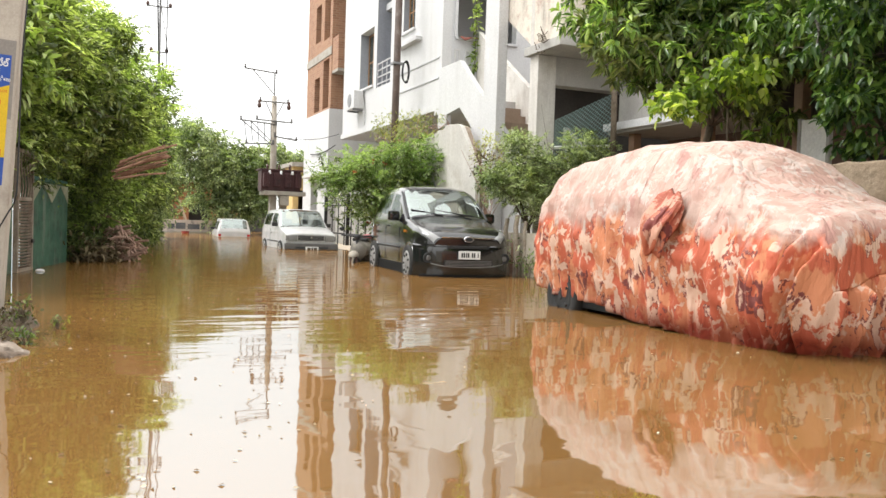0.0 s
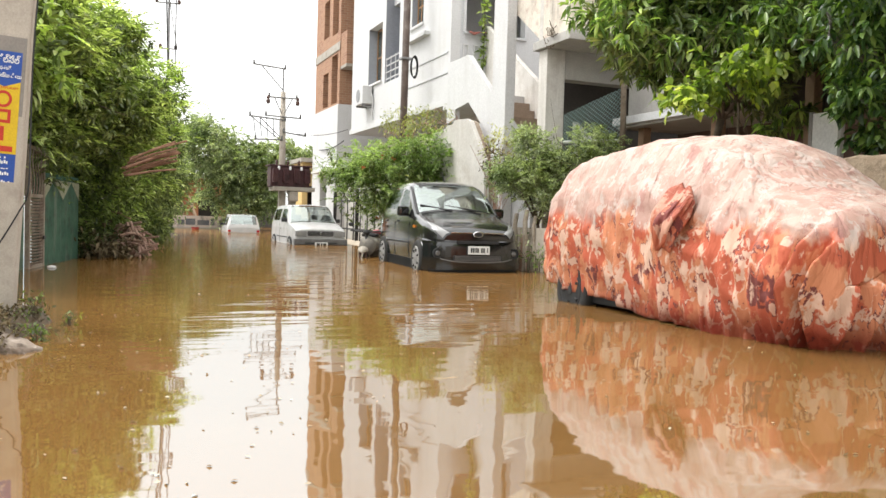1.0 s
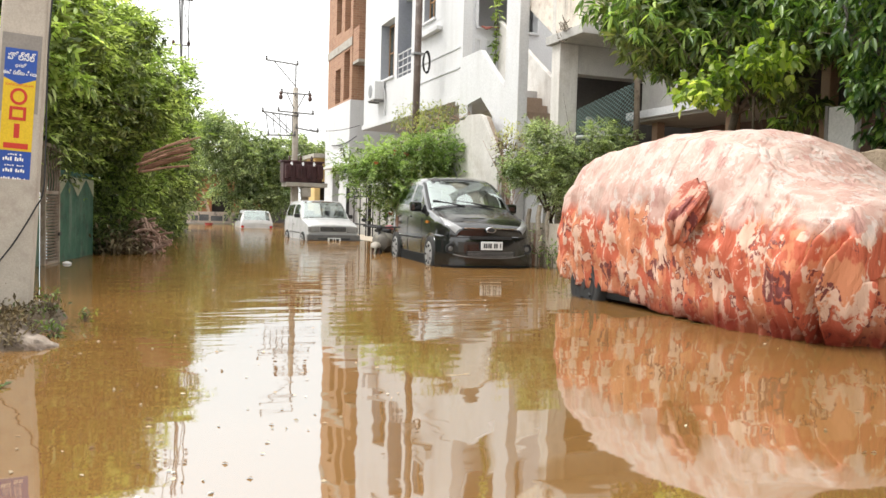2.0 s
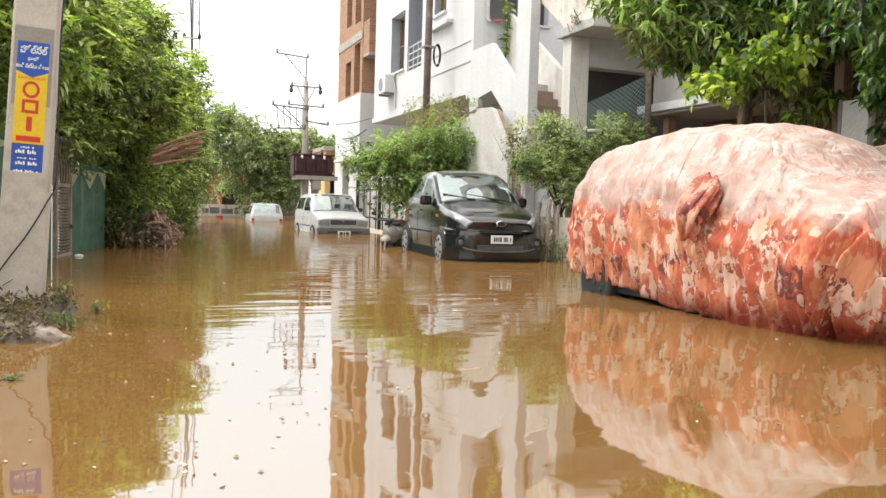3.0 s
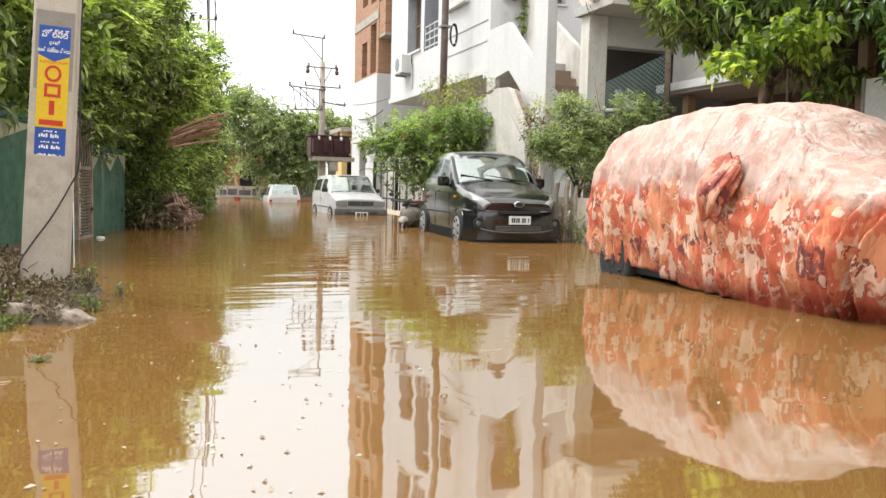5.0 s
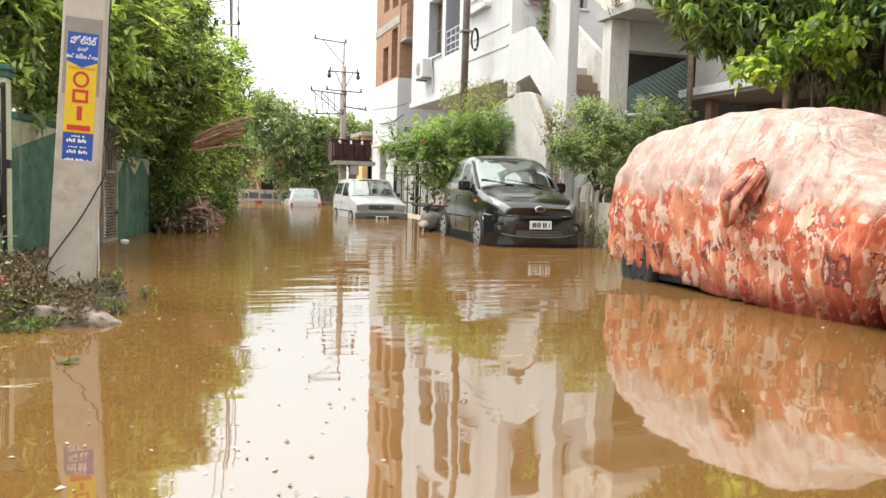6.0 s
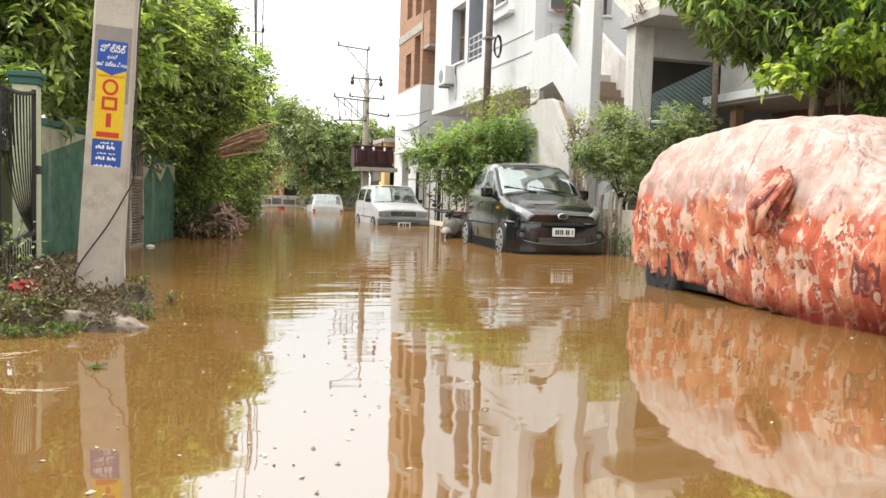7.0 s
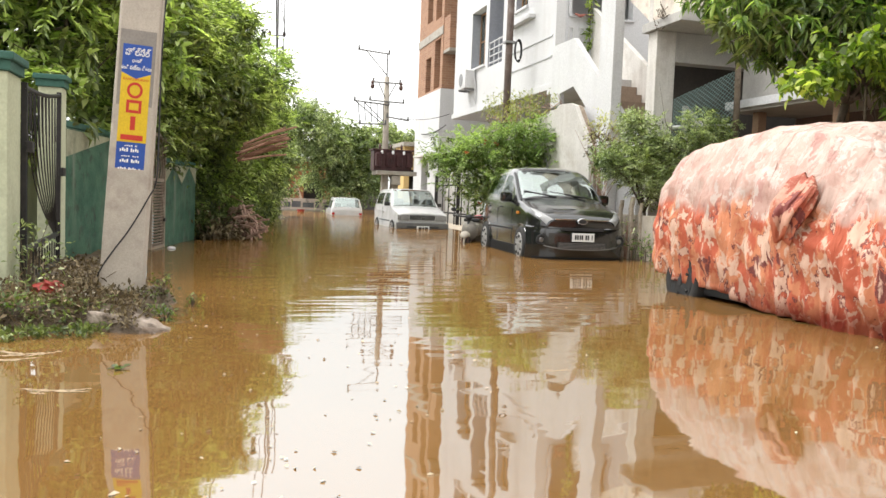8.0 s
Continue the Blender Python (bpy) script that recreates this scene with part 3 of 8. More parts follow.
# ---- white house ----
FX = 7.6
house = thing("white_house", "white rendered house with an overhanging upper floor", "house")
streets = [(24.25, 25.65, 5.0, 6.78), (22.65, 23.95, 4.85, 7.9), (20.75, 21.65, 6.02, 7.15), (24.25, 25.65, 8.5, 10.2), (22.65, 23.95, 8.3, 10.6), (20.75, 21.65, 9.3, 10.5)]
part("wall", wall_with_holes("x", FX, 0.25, 18.8, 27.5, 3.76, 11.6, streets), WHITEWASH, house, "white rendered street wall")
south = [(7.98, 9.6, 5.42, 6.95), (7.98, 9.6, 8.9, 10.4)]
part("wall", wall_with_holes("y", 18.8, 0.22, FX + 0.252, 13, 3.76, 11.6, south), PALE_GREY, house, "pale grey end wall with balcony parapet")
part("wall", box(13.0, 13.2, 18.8, 27.5, 0, 11.6), WHITEWASH, house)
part("wall", box(FX + 0.252, 13, 27.3, 27.5, 3.76, 11.6), WHITEWASH, house)
part("floor_slab", box(FX - 0.05, 13.0, 18.72, 27.55, 3.60, 3.758, bevel=0.01), WHITEWASH, house, "overhanging concrete floor slab")
part("floor_slab", box(FX + 0.26, 12.9, 19.03, 27.2, 7.2, 7.4), PALE_GREY, house)
part("roof", box(FX - 0.1, 13.2, 18.7, 27.6, 11.602, 11.8, bevel=0.01), WHITEWASH, house)
part("wall", wall_with_holes("x", 9.0, 0.2, 18.9, 27.4, -0.3, 3.598, [(20.2, 21.2, -0.3, 2.1), (23.0, 24.6, 0.9, 2.1)]), OLD_WHITE, house, "set-back ground floor wall")
part("wall", box(9.202, 13, 18.9, 19.1, -0.3, 3.598), OLD_WHITE, house)
part("inner_wall", box(10.6, 10.7, 19.03, 27.2, 3.76, 11.58), PALE_GREY, house)
part("ledge", box(FX - 0.16, FX - 0.001, 20.2, 21.75, 5.58, 5.68, bevel=0.012), WHITEWASH, house, "projecting white ledge")
# wall grooves, made as raised strips whose grey paints in their shade
for z in (4.42, 4.92):
    part("moulding", box(FX - 0.022, FX - 0.001, 18.95, 22.2, z - 0.025, z + 0.02, bevel=0.006), PALE_GREY, house, "grey strip standing in for a shaded groove")
WARM_FRAME = surf("varnished_frame", (0.36, 0.20, 0.09), (0.28, 0.15, 0.07), 5, 0.5, 60, 0.002)
PANE = pane_mat("window_pane", (0.8, 0.82, 0.8))


def house_window(y0, y1, z0, z1, deep, bars):
    w = part("window", box(FX - 0.06, FX + 0.2, y0 - 0.05, y1 + 0.05, z0 - 0.07, z0 - 0.004, bevel=0.008), WHITEWASH, house, "recessed window with sill")
    bm = bmesh.new()
    x = FX + deep
    for a, b, c, d in ((y0 + .004, y1 - .004, z0, z0 + 0.06), (y0 + .004, y1 - .004, z1 - 0.06, z1 - .004), (y0 + .004, y0 + 0.06, z0 + .06, z1 - .06), (y1 - 0.06, y1 - .004, z0 + .06, z1 - .06)):
        bx(bm, x, x + 0.05, a, b, c, d)
    for i in range(1, bars):
        c = y0 + (y1 - y0) * i / bars
        bx(bm, x + 0.005, x + 0.045, c - 0.02, c + 0.02, z0 + 0.06, z1 - 0.06)
    bx(bm, x + 0.008, x + 0.042, y0 + 0.06, y1 - 0.06, (z0 + z1) / 2 - 0.02, (z0 + z1) / 2 + 0.02)
    part("frame", bm, WARM_FRAME, w, "varnished wooden frame")
    part("pane", box(x + 0.012, x + 0.016, y0 + 0.05, y1 - 0.05, z0 + 0.05, z1 - 0.05), PANE, w)
    part("curtain", box(x + 0.05, x + 0.07, y0 + 0.01, y1 - 0.01, z0 + 0.01, z1 - 0.01), CURTAIN, w, "tan curtain behind the glass")
    bm = box(FX + 0.25, x, y1 - 0.002, y1 + 0.05, z0 - 0.05, z1 + 0.05)
    bx(bm, FX + 0.25, x, y0 - 0.05, y0 + 0.002, z0 - 0.05, z1 + 0.05)
    bx(bm, FX + 0.25, x + 0.2, y0 - 0.05, y1 + 0.05, z1 + 0.002, z1 + 0.05)
    part("reveal", bm, REVEAL, w, "blue-grey reveal")
    part("reveal", box(FX + 0.01, FX + 0.249, y1 - 0.006, y1 - 0.001, z0 + 0.001, z1 - 0.001), REVEAL, w)


for y0, y1, z0, z1 in ((24.25, 25.65, 5.0, 6.78), (24.25, 25.65, 8.5, 10.2)):
    house_window(y0, y1, z0, z1, 0.28, 3)
for y0, y1, z0, z1 in ((20.75, 21.65, 6.02, 7.15), (20.75, 21.65, 9.3, 10.5)):
    house_window(y0, y1, z0, z1, 0.16, 3)
for z0, z1 in ((4.85, 7.9), (8.3, 10.6)):
    b = part("balcony", box(FX + 0.252, FX + 1.35, 22.6, 24.0, z0 - 0.15, z0 - 0.004), PALE_GREY, house, "recessed balcony")
    bm = box(FX + 0.252, FX + 1.3, 23.952, 24.05, z0, z1)
    bx(bm, FX + 0.252, FX + 1.3, 22.55, 22.648, z0, z1)
    bx(bm, FX + 1.302, FX + 1.4, 22.55, 24.05, z0, z1)
    part("back_wall", bm, REVEAL, b)
    part("reveal", box(FX + 0.01, FX + 0.249, 23.944, 23.949, z0, z1 - 0.001), REVEAL, b)
    bm = bmesh.new()
    for i in range(4):
        tube(bm, [(FX + 0.05, 22.66, z0 + 0.12 + 0.2 * i), (FX + 0.05, 23.94, z0 + 0.12 + 0.2 * i)], 0.022, sides=6)
    for i in range(4):
        y = 22.68 + 0.42 * i
        tube(bm, [(FX + 0.05, y, z0), (FX + 0.05, y, z0 + 0.76)], 0.018, sides=6)
    part("railing", bm, PALE_GREY, b, "pale grey steel railing")
bm = box(7.93, 9.65, 18.74, 18.98, 5.36, 5.418, bevel=0.01)
part("window_sill", bm, PALE_GREY, house)
for x in (7.92, 8.20):
    bm = bmesh.new()
    for a, q, lo, hi in ((x, x + 0.03, 4.72, 5.12), (x + 0.11, x + 0.14, 4.72, 5.12), (x + 0.03, x + 0.11, 5.09, 5.12), (x + 0.03, x + 0.11, 4.72, 4.75)):
        bx(bm, a, q, 18.775, 18.798, lo, hi)
    part("slot_moulding", bm, WHITEWASH, house, "raised slot moulding on the parapet")
part("inner_wall", box(7.86, 10.6, 20.6, 20.7, 3.77, 7.19), PALE_GREY, house)
bm = bmesh.new()
for a, b, c, d in ((7.9, 7.98, 5.418, 7.0), (9.6, 9.68, 5.418, 7.0), (7.98, 9.6, 6.93, 7.0)):
    bx(bm, a, b, 18.76, 18.798, c, d)
part("opening_frame", bm, PALE_GREY, house)

ac = thing("air_conditioner", "white outdoor air-conditioner unit on a bracket", "air conditioner", (FX - 0.2, 25.45, 4.36))
part("casing", box(-0.16, 0.15, -0.42, 0.42, 0, 0.56, bevel=0.02), WHITEWASH, ac)
part("fan_grille", lathe(bmesh.new(), [(-0.175, 0.19), (-0.165, 0.21), (-0.155, 0.21)], (0, 0.06, 0.28)), STEEL, ac, "round grey fan grille")
for y in (-0.3, 0.26):
    part("bracket", box(-0.15, 0.2, y, y + 0.04, -0.06, -0.002), STEEL, ac)
part("pipe", tube(bmesh.new(), [(0.1, -0.44, 0.4), (0.14, -0.5, 0.2), (0.15, -0.5, -0.3), (0.19, -0.45, -0.5)], 0.02, sides=6), WHITEWASH, ac)
cl = thing("cloth", "faded red cloth hung over a balcony sill", "cloth", (8.24, 18.68, 5.42))
bm = bmesh.new()
g = [[bm.verts.new((-0.3 + 0.05 * i, -0.02 + (0.10 if j == 0 else -0.03 * math.sin(i * 1.3) - 0.015), 0.03 if j == 0 else 0.02 - (0.06 + 0.05 * math.sin(i * 0.5)) * j)) for j in range(5)] for i in range(13)]
for i in range(12):
    for j in range(4):
        bm.faces.new((g[i][j], g[i + 1][j], g[i + 1][j + 1], g[i][j + 1]))
c = part("fabric", bm, surf("faded_red_cotton", (0.36, 0.14, 0.11), (0.28, 0.10, 0.08), 8, 0.9, 90, 0.002), cl, smooth=True)
c.modifiers.new("thick", "SOLIDIFY").thickness = 0.008
cl.scale = (0.75, 1, 0.22)

structure("wall_boundary", box(7.40, 7.55, 20.9, 27.4, -0.3, 2.15, bevel=0.012), surf("boundary_whitewash", (0.56, 0.54, 0.50), (0.50, 0.48, 0.44), 1.0, 0.9, 30, 0.004, stain=(0.36, 0.31, 0.25), streak=(0.40, 0.36, 0.31)), "white boundary wall in front of the white house")
bm = box(6.15, 7.39, 17.6, 27.3, -0.3, 0.055)
bmesh.ops.subdivide_edges(bm, edges=bm.edges, cuts=9, use_grid_fill=True)
for v in bm.verts:
    if v.co.x < 7.3 and v.co.z > 0:
        v.co.x += 0.20 * noise.noise(Vector((v.co.y * 0.9, 0, 4))) * (7.4 - v.co.x)
        v.co.z -= 0.085 * ((7.39 - v.co.x) / 1.24) ** 2
structure("forecourt", bm, surf("sandy_concrete", (0.52, 0.45, 0.36), (0.44, 0.37, 0.28), 2.0, 0.9, 40, 0.006, stain=(0.24, 0.18, 0.12)), "sandy concrete forecourt rising out of the flood")

# ---- brick house beyond it ----
bh = thing("brick_house", "unplastered red brick house over a white ground floor", "house")
holes = [(30.85, 31.65, 4.95, 6.25), (30.85, 31.65, 7.6, 9.0), (30.85, 31.65, 10.4, 11.8), (29.52, 30.36, 4.95, 6.74), (29.52, 30.36, 7.5, 9.6), (29.52, 30.36, 10.3, 12.0)]
SY = 29.2                                       # the house's near corner
part("wall", wall_with_holes("x", FX, 0.24, SY, 32.9, 4.86, 12.6, holes), BRICKWORK, bh, "red brick street wall with unglazed openings")
part("wall", box(FX + 0.245, 14, SY, SY + 0.22, 4.86, 12.6), BRICKWORK, bh, "red brick end wall")
part("wall", box(FX + 0.245, 14, 32.68, 32.9, 4.86, 12.6), BRICKWORK, bh)
for y0, y1 in ((29.44, 30.40), (30.80, 31.70)):
    part("reveal", box(FX + 0.245, FX + 1.0, y1, y1 + 0.12, 4.9, 12.5), BRICKWORK, bh)
part("inner_wall", box(FX + 1.02, FX + 1.14, SY + 0.23, 32.6, 4.9, 12.5), BRICKWORK, bh)
part("roof", box(FX - 0.1, 14, SY - 0.1, 33.0, 12.602, 12.8, bevel=0.01), CREAM_STAINED, bh)
for z in (6.82, 9.75):
    part("band", box(FX - 0.03, FX - 0.001, SY - 0.02, 32.95, z, z + 0.30, bevel=0.008), CONCRETE, bh, "pale concrete floor band")
    b = part("balcony", box(FX + 0.02, FX + 1.30, SY - 0.80, SY - 0.002, z - 0.72, z - 0.62, bevel=0.01), CONCRETE, bh, "projecting balcony")
    part("parapet", box(FX + 0.02, FX + 0.13, SY - 0.80, SY - 0.002, z - 0.618, z + 0.55), BRICKWORK, b, "brick balcony parapet")
    part("parapet", box(FX + 0.132, FX + 1.30, SY - 0.80, SY - 0.69, z - 0.618, z + 0.55), BRICKWORK, b)
part("ground_floor_wall", wall_with_holes("x", FX - 0.05, 0.3, SY - 0.04, 32.95, -0.3, 4.855, [(30.6, 31.6, 1.0, 2.3)]), WHITEWASH, bh, "white ground floor wall")
part("ground_floor_wall", box(FX + 0.252, 14, 32.7, 32.95, -0.3, 4.855), WHITEWASH, bh)
part("ground_floor_wall", box(FX + 0.252, 14, SY - 0.04, SY + 0.18, -0.3, 4.855), WHITEWASH, bh, "white ground floor end wall")
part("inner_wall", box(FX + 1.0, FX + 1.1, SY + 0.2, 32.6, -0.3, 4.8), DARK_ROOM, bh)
part("ledge", box(FX - 0.35, FX - 0.051, SY, 32.0, 2.42, 2.50, bevel=0.01), OLD_WHITE, bh)

yh = thing("yellow_house", "small yellow limewashed house with a flat roof", "house")
part("wall", wall_with_holes("y", 33.3, 0.2, 7.22, 12, -0.3, 2.95, [(7.45, 7.85, 0.9, 2.0)]), YELLOW_WALL, yh)
part("wall", box(7.22, 7.42, 33.502, 35.0, -0.3, 2.95), YELLOW_WALL, yh)
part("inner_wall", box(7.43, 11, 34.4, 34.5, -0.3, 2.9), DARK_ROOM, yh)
part("roof", box(7.1, 12, 33.0, 35.2, 2.952, 3.12, bevel=0.01), CONCRETE, yh)

# ---- open staircase and the concrete house beside it ----
st = thing("outdoor_staircase", "white plastered outdoor staircase with solid parapet", "staircase")
part("parapet", prism(bmesh.new(), [(18.15, 4.47), (17.0, 4.47), (13.9, 2.03), (13.9, -0.3), (18.15, -0.3), (18.15, 2.90), (16.24, 2.90), (16.92, 3.42), (17.66, 3.34), (17.66, 3.08), (18.15, 3.06)], 7.28, 7.40), WHITEWASH, st, "sloping white parapet wall")
part("landing", box(7.402, 8.5, 16.6, 18.7, 3.44, 3.60), WHITEWASH, st)
part("back_wall", prism(bmesh.new(), [(18.7, 5.6), (13.75, 2.35), (13.75, -0.3), (18.7, -0.3)], 8.5, 8.62), OLD_WHITE, st, "sloping stained white back wall")
WORN_STEP = surf("worn_step", (0.40, 0.31, 0.24), (0.30, 0.23, 0.18), 4, 0.9, 50, 0.004)
for i in range(11):
    y, z = 16.58 - 0.235 * i, 3.60 - 0.19 * (i + 1)
    part("step", prism(bmesh.new(), [(y, z + 0.001), (y - 0.255, z + 0.001), (y - 0.255, z - 0.20), (y, z - 0.30)], 7.405, 8.49), WORN_STEP, st)
part("pier", box(7.06, 7.27, 14.66, 15.26, -0.3, 9.0, bevel=0.015), WHITEWASH, st, "tall white pier")
part("upper_parapet", prism(bmesh.new(), [(16.6, 7.4), (13.66, 5.5), (13.66, 4.14), (15.24, 5.22), (16.6, 6.2)], 7.28, 7.42), CREAM_STAINED, st, "cream parapet of the upper flight, streaked black")
part("upper_flight", prism(bmesh.new(), [(16.6, 6.35), (13.7, 4.35), (13.7, 4.2), (16.6, 6.2)], 7.421, 8.5), GREY_PLASTER, st, "grey underside of the upper flight")
sl = thing("broken_wall", "leaning slab of stained white garden wall", "wall")
EDGE = [(18.4, 2.75), (17.25, 2.84), (17.1, 2.90), (16.9, 2.88), (16.7, 2.96), (16.52, 2.97), (16.1, 2.94), (15.92, 2.88), (15.72, 2.66), (15.5, 2.42), (15.3, 2.18), (15.16, 2.02), (15.1, 1.6), (15.08, 0.9), (15.1, -0.3), (18.4, -0.3)]
part("slab", prism(bmesh.new(), EDGE, 6.88, 6.98), surf("stained_slab", (0.60, 0.575, 0.535), (0.50, 0.475, 0.435), 1.6, 0.9, 30, 0.006, stain=(0.42, 0.38, 0.33), streak=(0.40, 0.36, 0.31)), sl)
part("broken_edge", prism(bmesh.new(), [(y + 0.02, z - 0.02) for y, z in EDGE], 6.982, 7.10), surf("broken_wall_core", (0.24, 0.18, 0.13), (0.32, 0.26, 0.20), 5, 0.95, 40, 0.012), sl, "brown broken edge")

ch = thing("concrete_house", "unpainted grey concrete house with a cantilevered slab", "house")
part("pier", box(7.2, 7.58, 13.3, 13.6, -0.3, 3.94, bevel=0.015), OLD_WHITE, ch, "grey stained concrete pier")
part("beam", box(7.582, 12, 13.3, 13.6, 3.42, 3.94, bevel=0.01), GREY_PLASTER, ch)
part("upper_pier", box(7.2, 7.34, 13.38, 13.62, 4.102, 9.0, bevel=0.012), OLD_WHITE, ch, "tall white pier")
part("slab", box(7.12, 12, 12.42, 13.7, 3.942, 4.10, bevel=0.012), GREY_PLASTER, ch, "cantilevered concrete slab")
part("parapet", wall_with_holes("y", 12.48, 0.12, 7.27, 12, 4.102, 5.2, []), CREAM_STAINED, ch, "cream balcony parapet with black streaks")
part("parapet", box(7.14, 7.26, 12.48, 13.37, 4.102, 5.2), CREAM_STAINED, ch)
part("wall", box(8.9, 12, 13.62, 13.82, 4.102, 8.2), CREAM_STAINED, ch)
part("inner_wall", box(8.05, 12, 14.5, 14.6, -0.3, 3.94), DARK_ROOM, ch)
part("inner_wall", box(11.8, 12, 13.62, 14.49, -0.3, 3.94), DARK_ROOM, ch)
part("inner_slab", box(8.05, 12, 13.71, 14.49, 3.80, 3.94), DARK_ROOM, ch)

# the unseen stretch back to y = -12 is added to block light
gh = thing("porch_house", "grey house with a deep porch behind garden trees", "house")
part("slab", box(8.5, 14, 9.8, 12.95, 2.55, 2.70, bevel=0.012), GREY_PLASTER, gh, "porch slab with a moulded edge")
part("slab_edge", box(8.42, 8.498, 9.8, 12.99, 2.60, 2.74, bevel=0.012), PALE_GREY, gh)
part("parapet", box(8.62, 8.76, 9.8, 12.8, 2.702, 3.40, bevel=0.01), GREY_PLASTER, gh)
# unseen slab, added overhead so that less light reaches the veranda
part("blocker_slab", box(8.5, 14, -12.0, 9.8, 4.70, 4.85, bevel=0.012), GREY_PLASTER, gh, "unseen slab added over the veranda to keep it dark")
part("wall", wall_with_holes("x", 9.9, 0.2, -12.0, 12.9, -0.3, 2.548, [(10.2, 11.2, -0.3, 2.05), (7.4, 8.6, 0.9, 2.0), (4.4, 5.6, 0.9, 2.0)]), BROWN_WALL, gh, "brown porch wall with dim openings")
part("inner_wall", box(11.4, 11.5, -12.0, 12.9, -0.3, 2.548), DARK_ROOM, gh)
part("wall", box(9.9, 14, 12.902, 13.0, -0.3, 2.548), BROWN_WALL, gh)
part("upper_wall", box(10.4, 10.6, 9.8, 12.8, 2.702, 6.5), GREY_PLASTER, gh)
part("upper_wall", box(9.9, 10.1, -12.0, 9.79, 2.552, 4.698), DARK_ROOM, gh, "wall coloured dark for the deep veranda's shade")
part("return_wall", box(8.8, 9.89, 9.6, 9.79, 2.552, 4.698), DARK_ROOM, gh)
TAN_PILLAR = surf("tan_pillar_paint", (0.34, 0.22, 0.14), (0.27, 0.17, 0.11), 3, 0.85, 40, 0.003, stain=(0.16, 0.11, 0.07))
for y in (12.5, 10.6, 8.75, 6.9, 5.0):
    part("porch_pillar", box(8.70, 8.86, y - 0.08, y + 0.08, -0.3, 2.548 if y > 9.8 else 4.698, bevel=0.012), TAN_PILLAR, gh, "dull tan porch pillar")
# likewise carried on unseen to y = -12 as a light blocker
bm = box(6.55, 6.70, -12.0, 14.2, -0.3, 0.72, bevel=0.012)
structure("wall_garden", bm, surf("muddy_plaster", (0.52, 0.46, 0.38), (0.40, 0.34, 0.27), 2.4, 0.9, 40, 0.006, stain=(0.14, 0.10, 0.065), streak=(0.16, 0.12, 0.08)), "low stained white garden wall along the street")

bm = box(6.40, 6.68, 5.30, 6.12, 0.0, 1.52, bevel=0.02)
bmesh.ops.subdivide_edges(bm, edges=bm.edges, cuts=5, use_grid_fill=True)
for v in bm.verts:
    v.co += Vector((0.02, 0.02, 0.03)) * noise.noise(v.co * 5)
    v.co.x -= 0.12 if v.co.x < 6.54 else 0
gp = thing("garden_pillar", "rough tan stone pillar of the garden wall", "pillar", (0, 0, 0))
part("shaft", bm, surf("rough_tan_stone", (0.34, 0.27, 0.19), (0.24, 0.18, 0.12), 4, 0.9, 30, 0.012, stain=(0.16, 0.12, 0.08), streak=(0.20, 0.15, 0.10)), gp)
part("footing", box(6.22, 6.54, 5.28, 6.14, -0.3, 0.02, bevel=0.01), CONCRETE, gp)
wp = thing("porch_screen", "white painted screen standing in a dim porch", "screen", (8.22, 0, 0))
part("sheet", box(-0.02, 0.02, 7.80, 8.20, -0.3, 2.30, bevel=0.006), surf("white_panel_paint", (0.84, 0.83, 0.82), (0.78, 0.77, 0.76), 2, 0.7, 30, 0.002), wp)
part("frame", bx(box(-0.03, 0.03, 7.75, 7.798, -0.3, 2.32), -0.03, 0.03, 8.202, 8.25, -0.3, 2.32), GREY_PLASTER, wp)

# ---- far end of the street ----
w = structure("wall_far", box(2.3, 5.35, 41.2, 41.4, -0.3, 0.60, bevel=0.01), surf("poster_wall", (0.62, 0.50, 0.42), (0.50, 0.41, 0.35), 1.2, 0.9, 20, 0.004, stain=(0.14, 0.13, 0.13)), "low far wall with faded painted advertising")
DARK_PAINT = surf("faded_dark_paint", (0.10, 0.10, 0.11), (0.16, 0.15, 0.15), 3, 0.9, 30, 0)
for i, (a, b) in enumerate(((3.0, 3.3), (3.36, 3.8), (3.9, 4.45), (4.52, 4.7))):
    part("faded_lettering", box(a, b, 41.19, 41.198, 0.16, 0.40 + 0.06 * (i % 2)), DARK_PAINT, w)
part("plinth", box(2.3, 5.4, 41.05, 41.198, -0.3, 0.06, bevel=0.01), CONCRETE, w)
fh = thing("far_house", "low orange-walled house at the street's end", "house")
ORANGE = surf("orange_plaster", (0.46, 0.20, 0.10), (0.40, 0.17, 0.09), 1.5, 0.9, 20, 0.002)
part("wall", wall_with_holes("y", 46, 0.2, 0.5, 7.0, -0.3, 2.6, [(4.4, 5.5, 0.5, 1.5), (2.3, 3.2, 0.8, 1.7)]), ORANGE, fh)
part("roof", box(0.2, 7.2, 45.6, 52, 2.602, 2.8, bevel=0.01), CONCRETE, fh)
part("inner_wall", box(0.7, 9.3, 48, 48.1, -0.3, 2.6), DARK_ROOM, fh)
part("prop", tube(bmesh.new(), [(3.6, 44.5, 0.3), (3.15, 45.0, 1.6)], 0.09, sides=6), surf("pale_timber", (0.55, 0.40, 0.28), (0.48, 0.34, 0.24), 5, 0.8, 40, 0.002), fh)
part("prop", tube(bmesh.new(), [(4.2, 44.5, 0.3), (3.8, 45.0, 1.6)], 0.09, sides=6), bpy.data.materials["pale_timber"], fh)

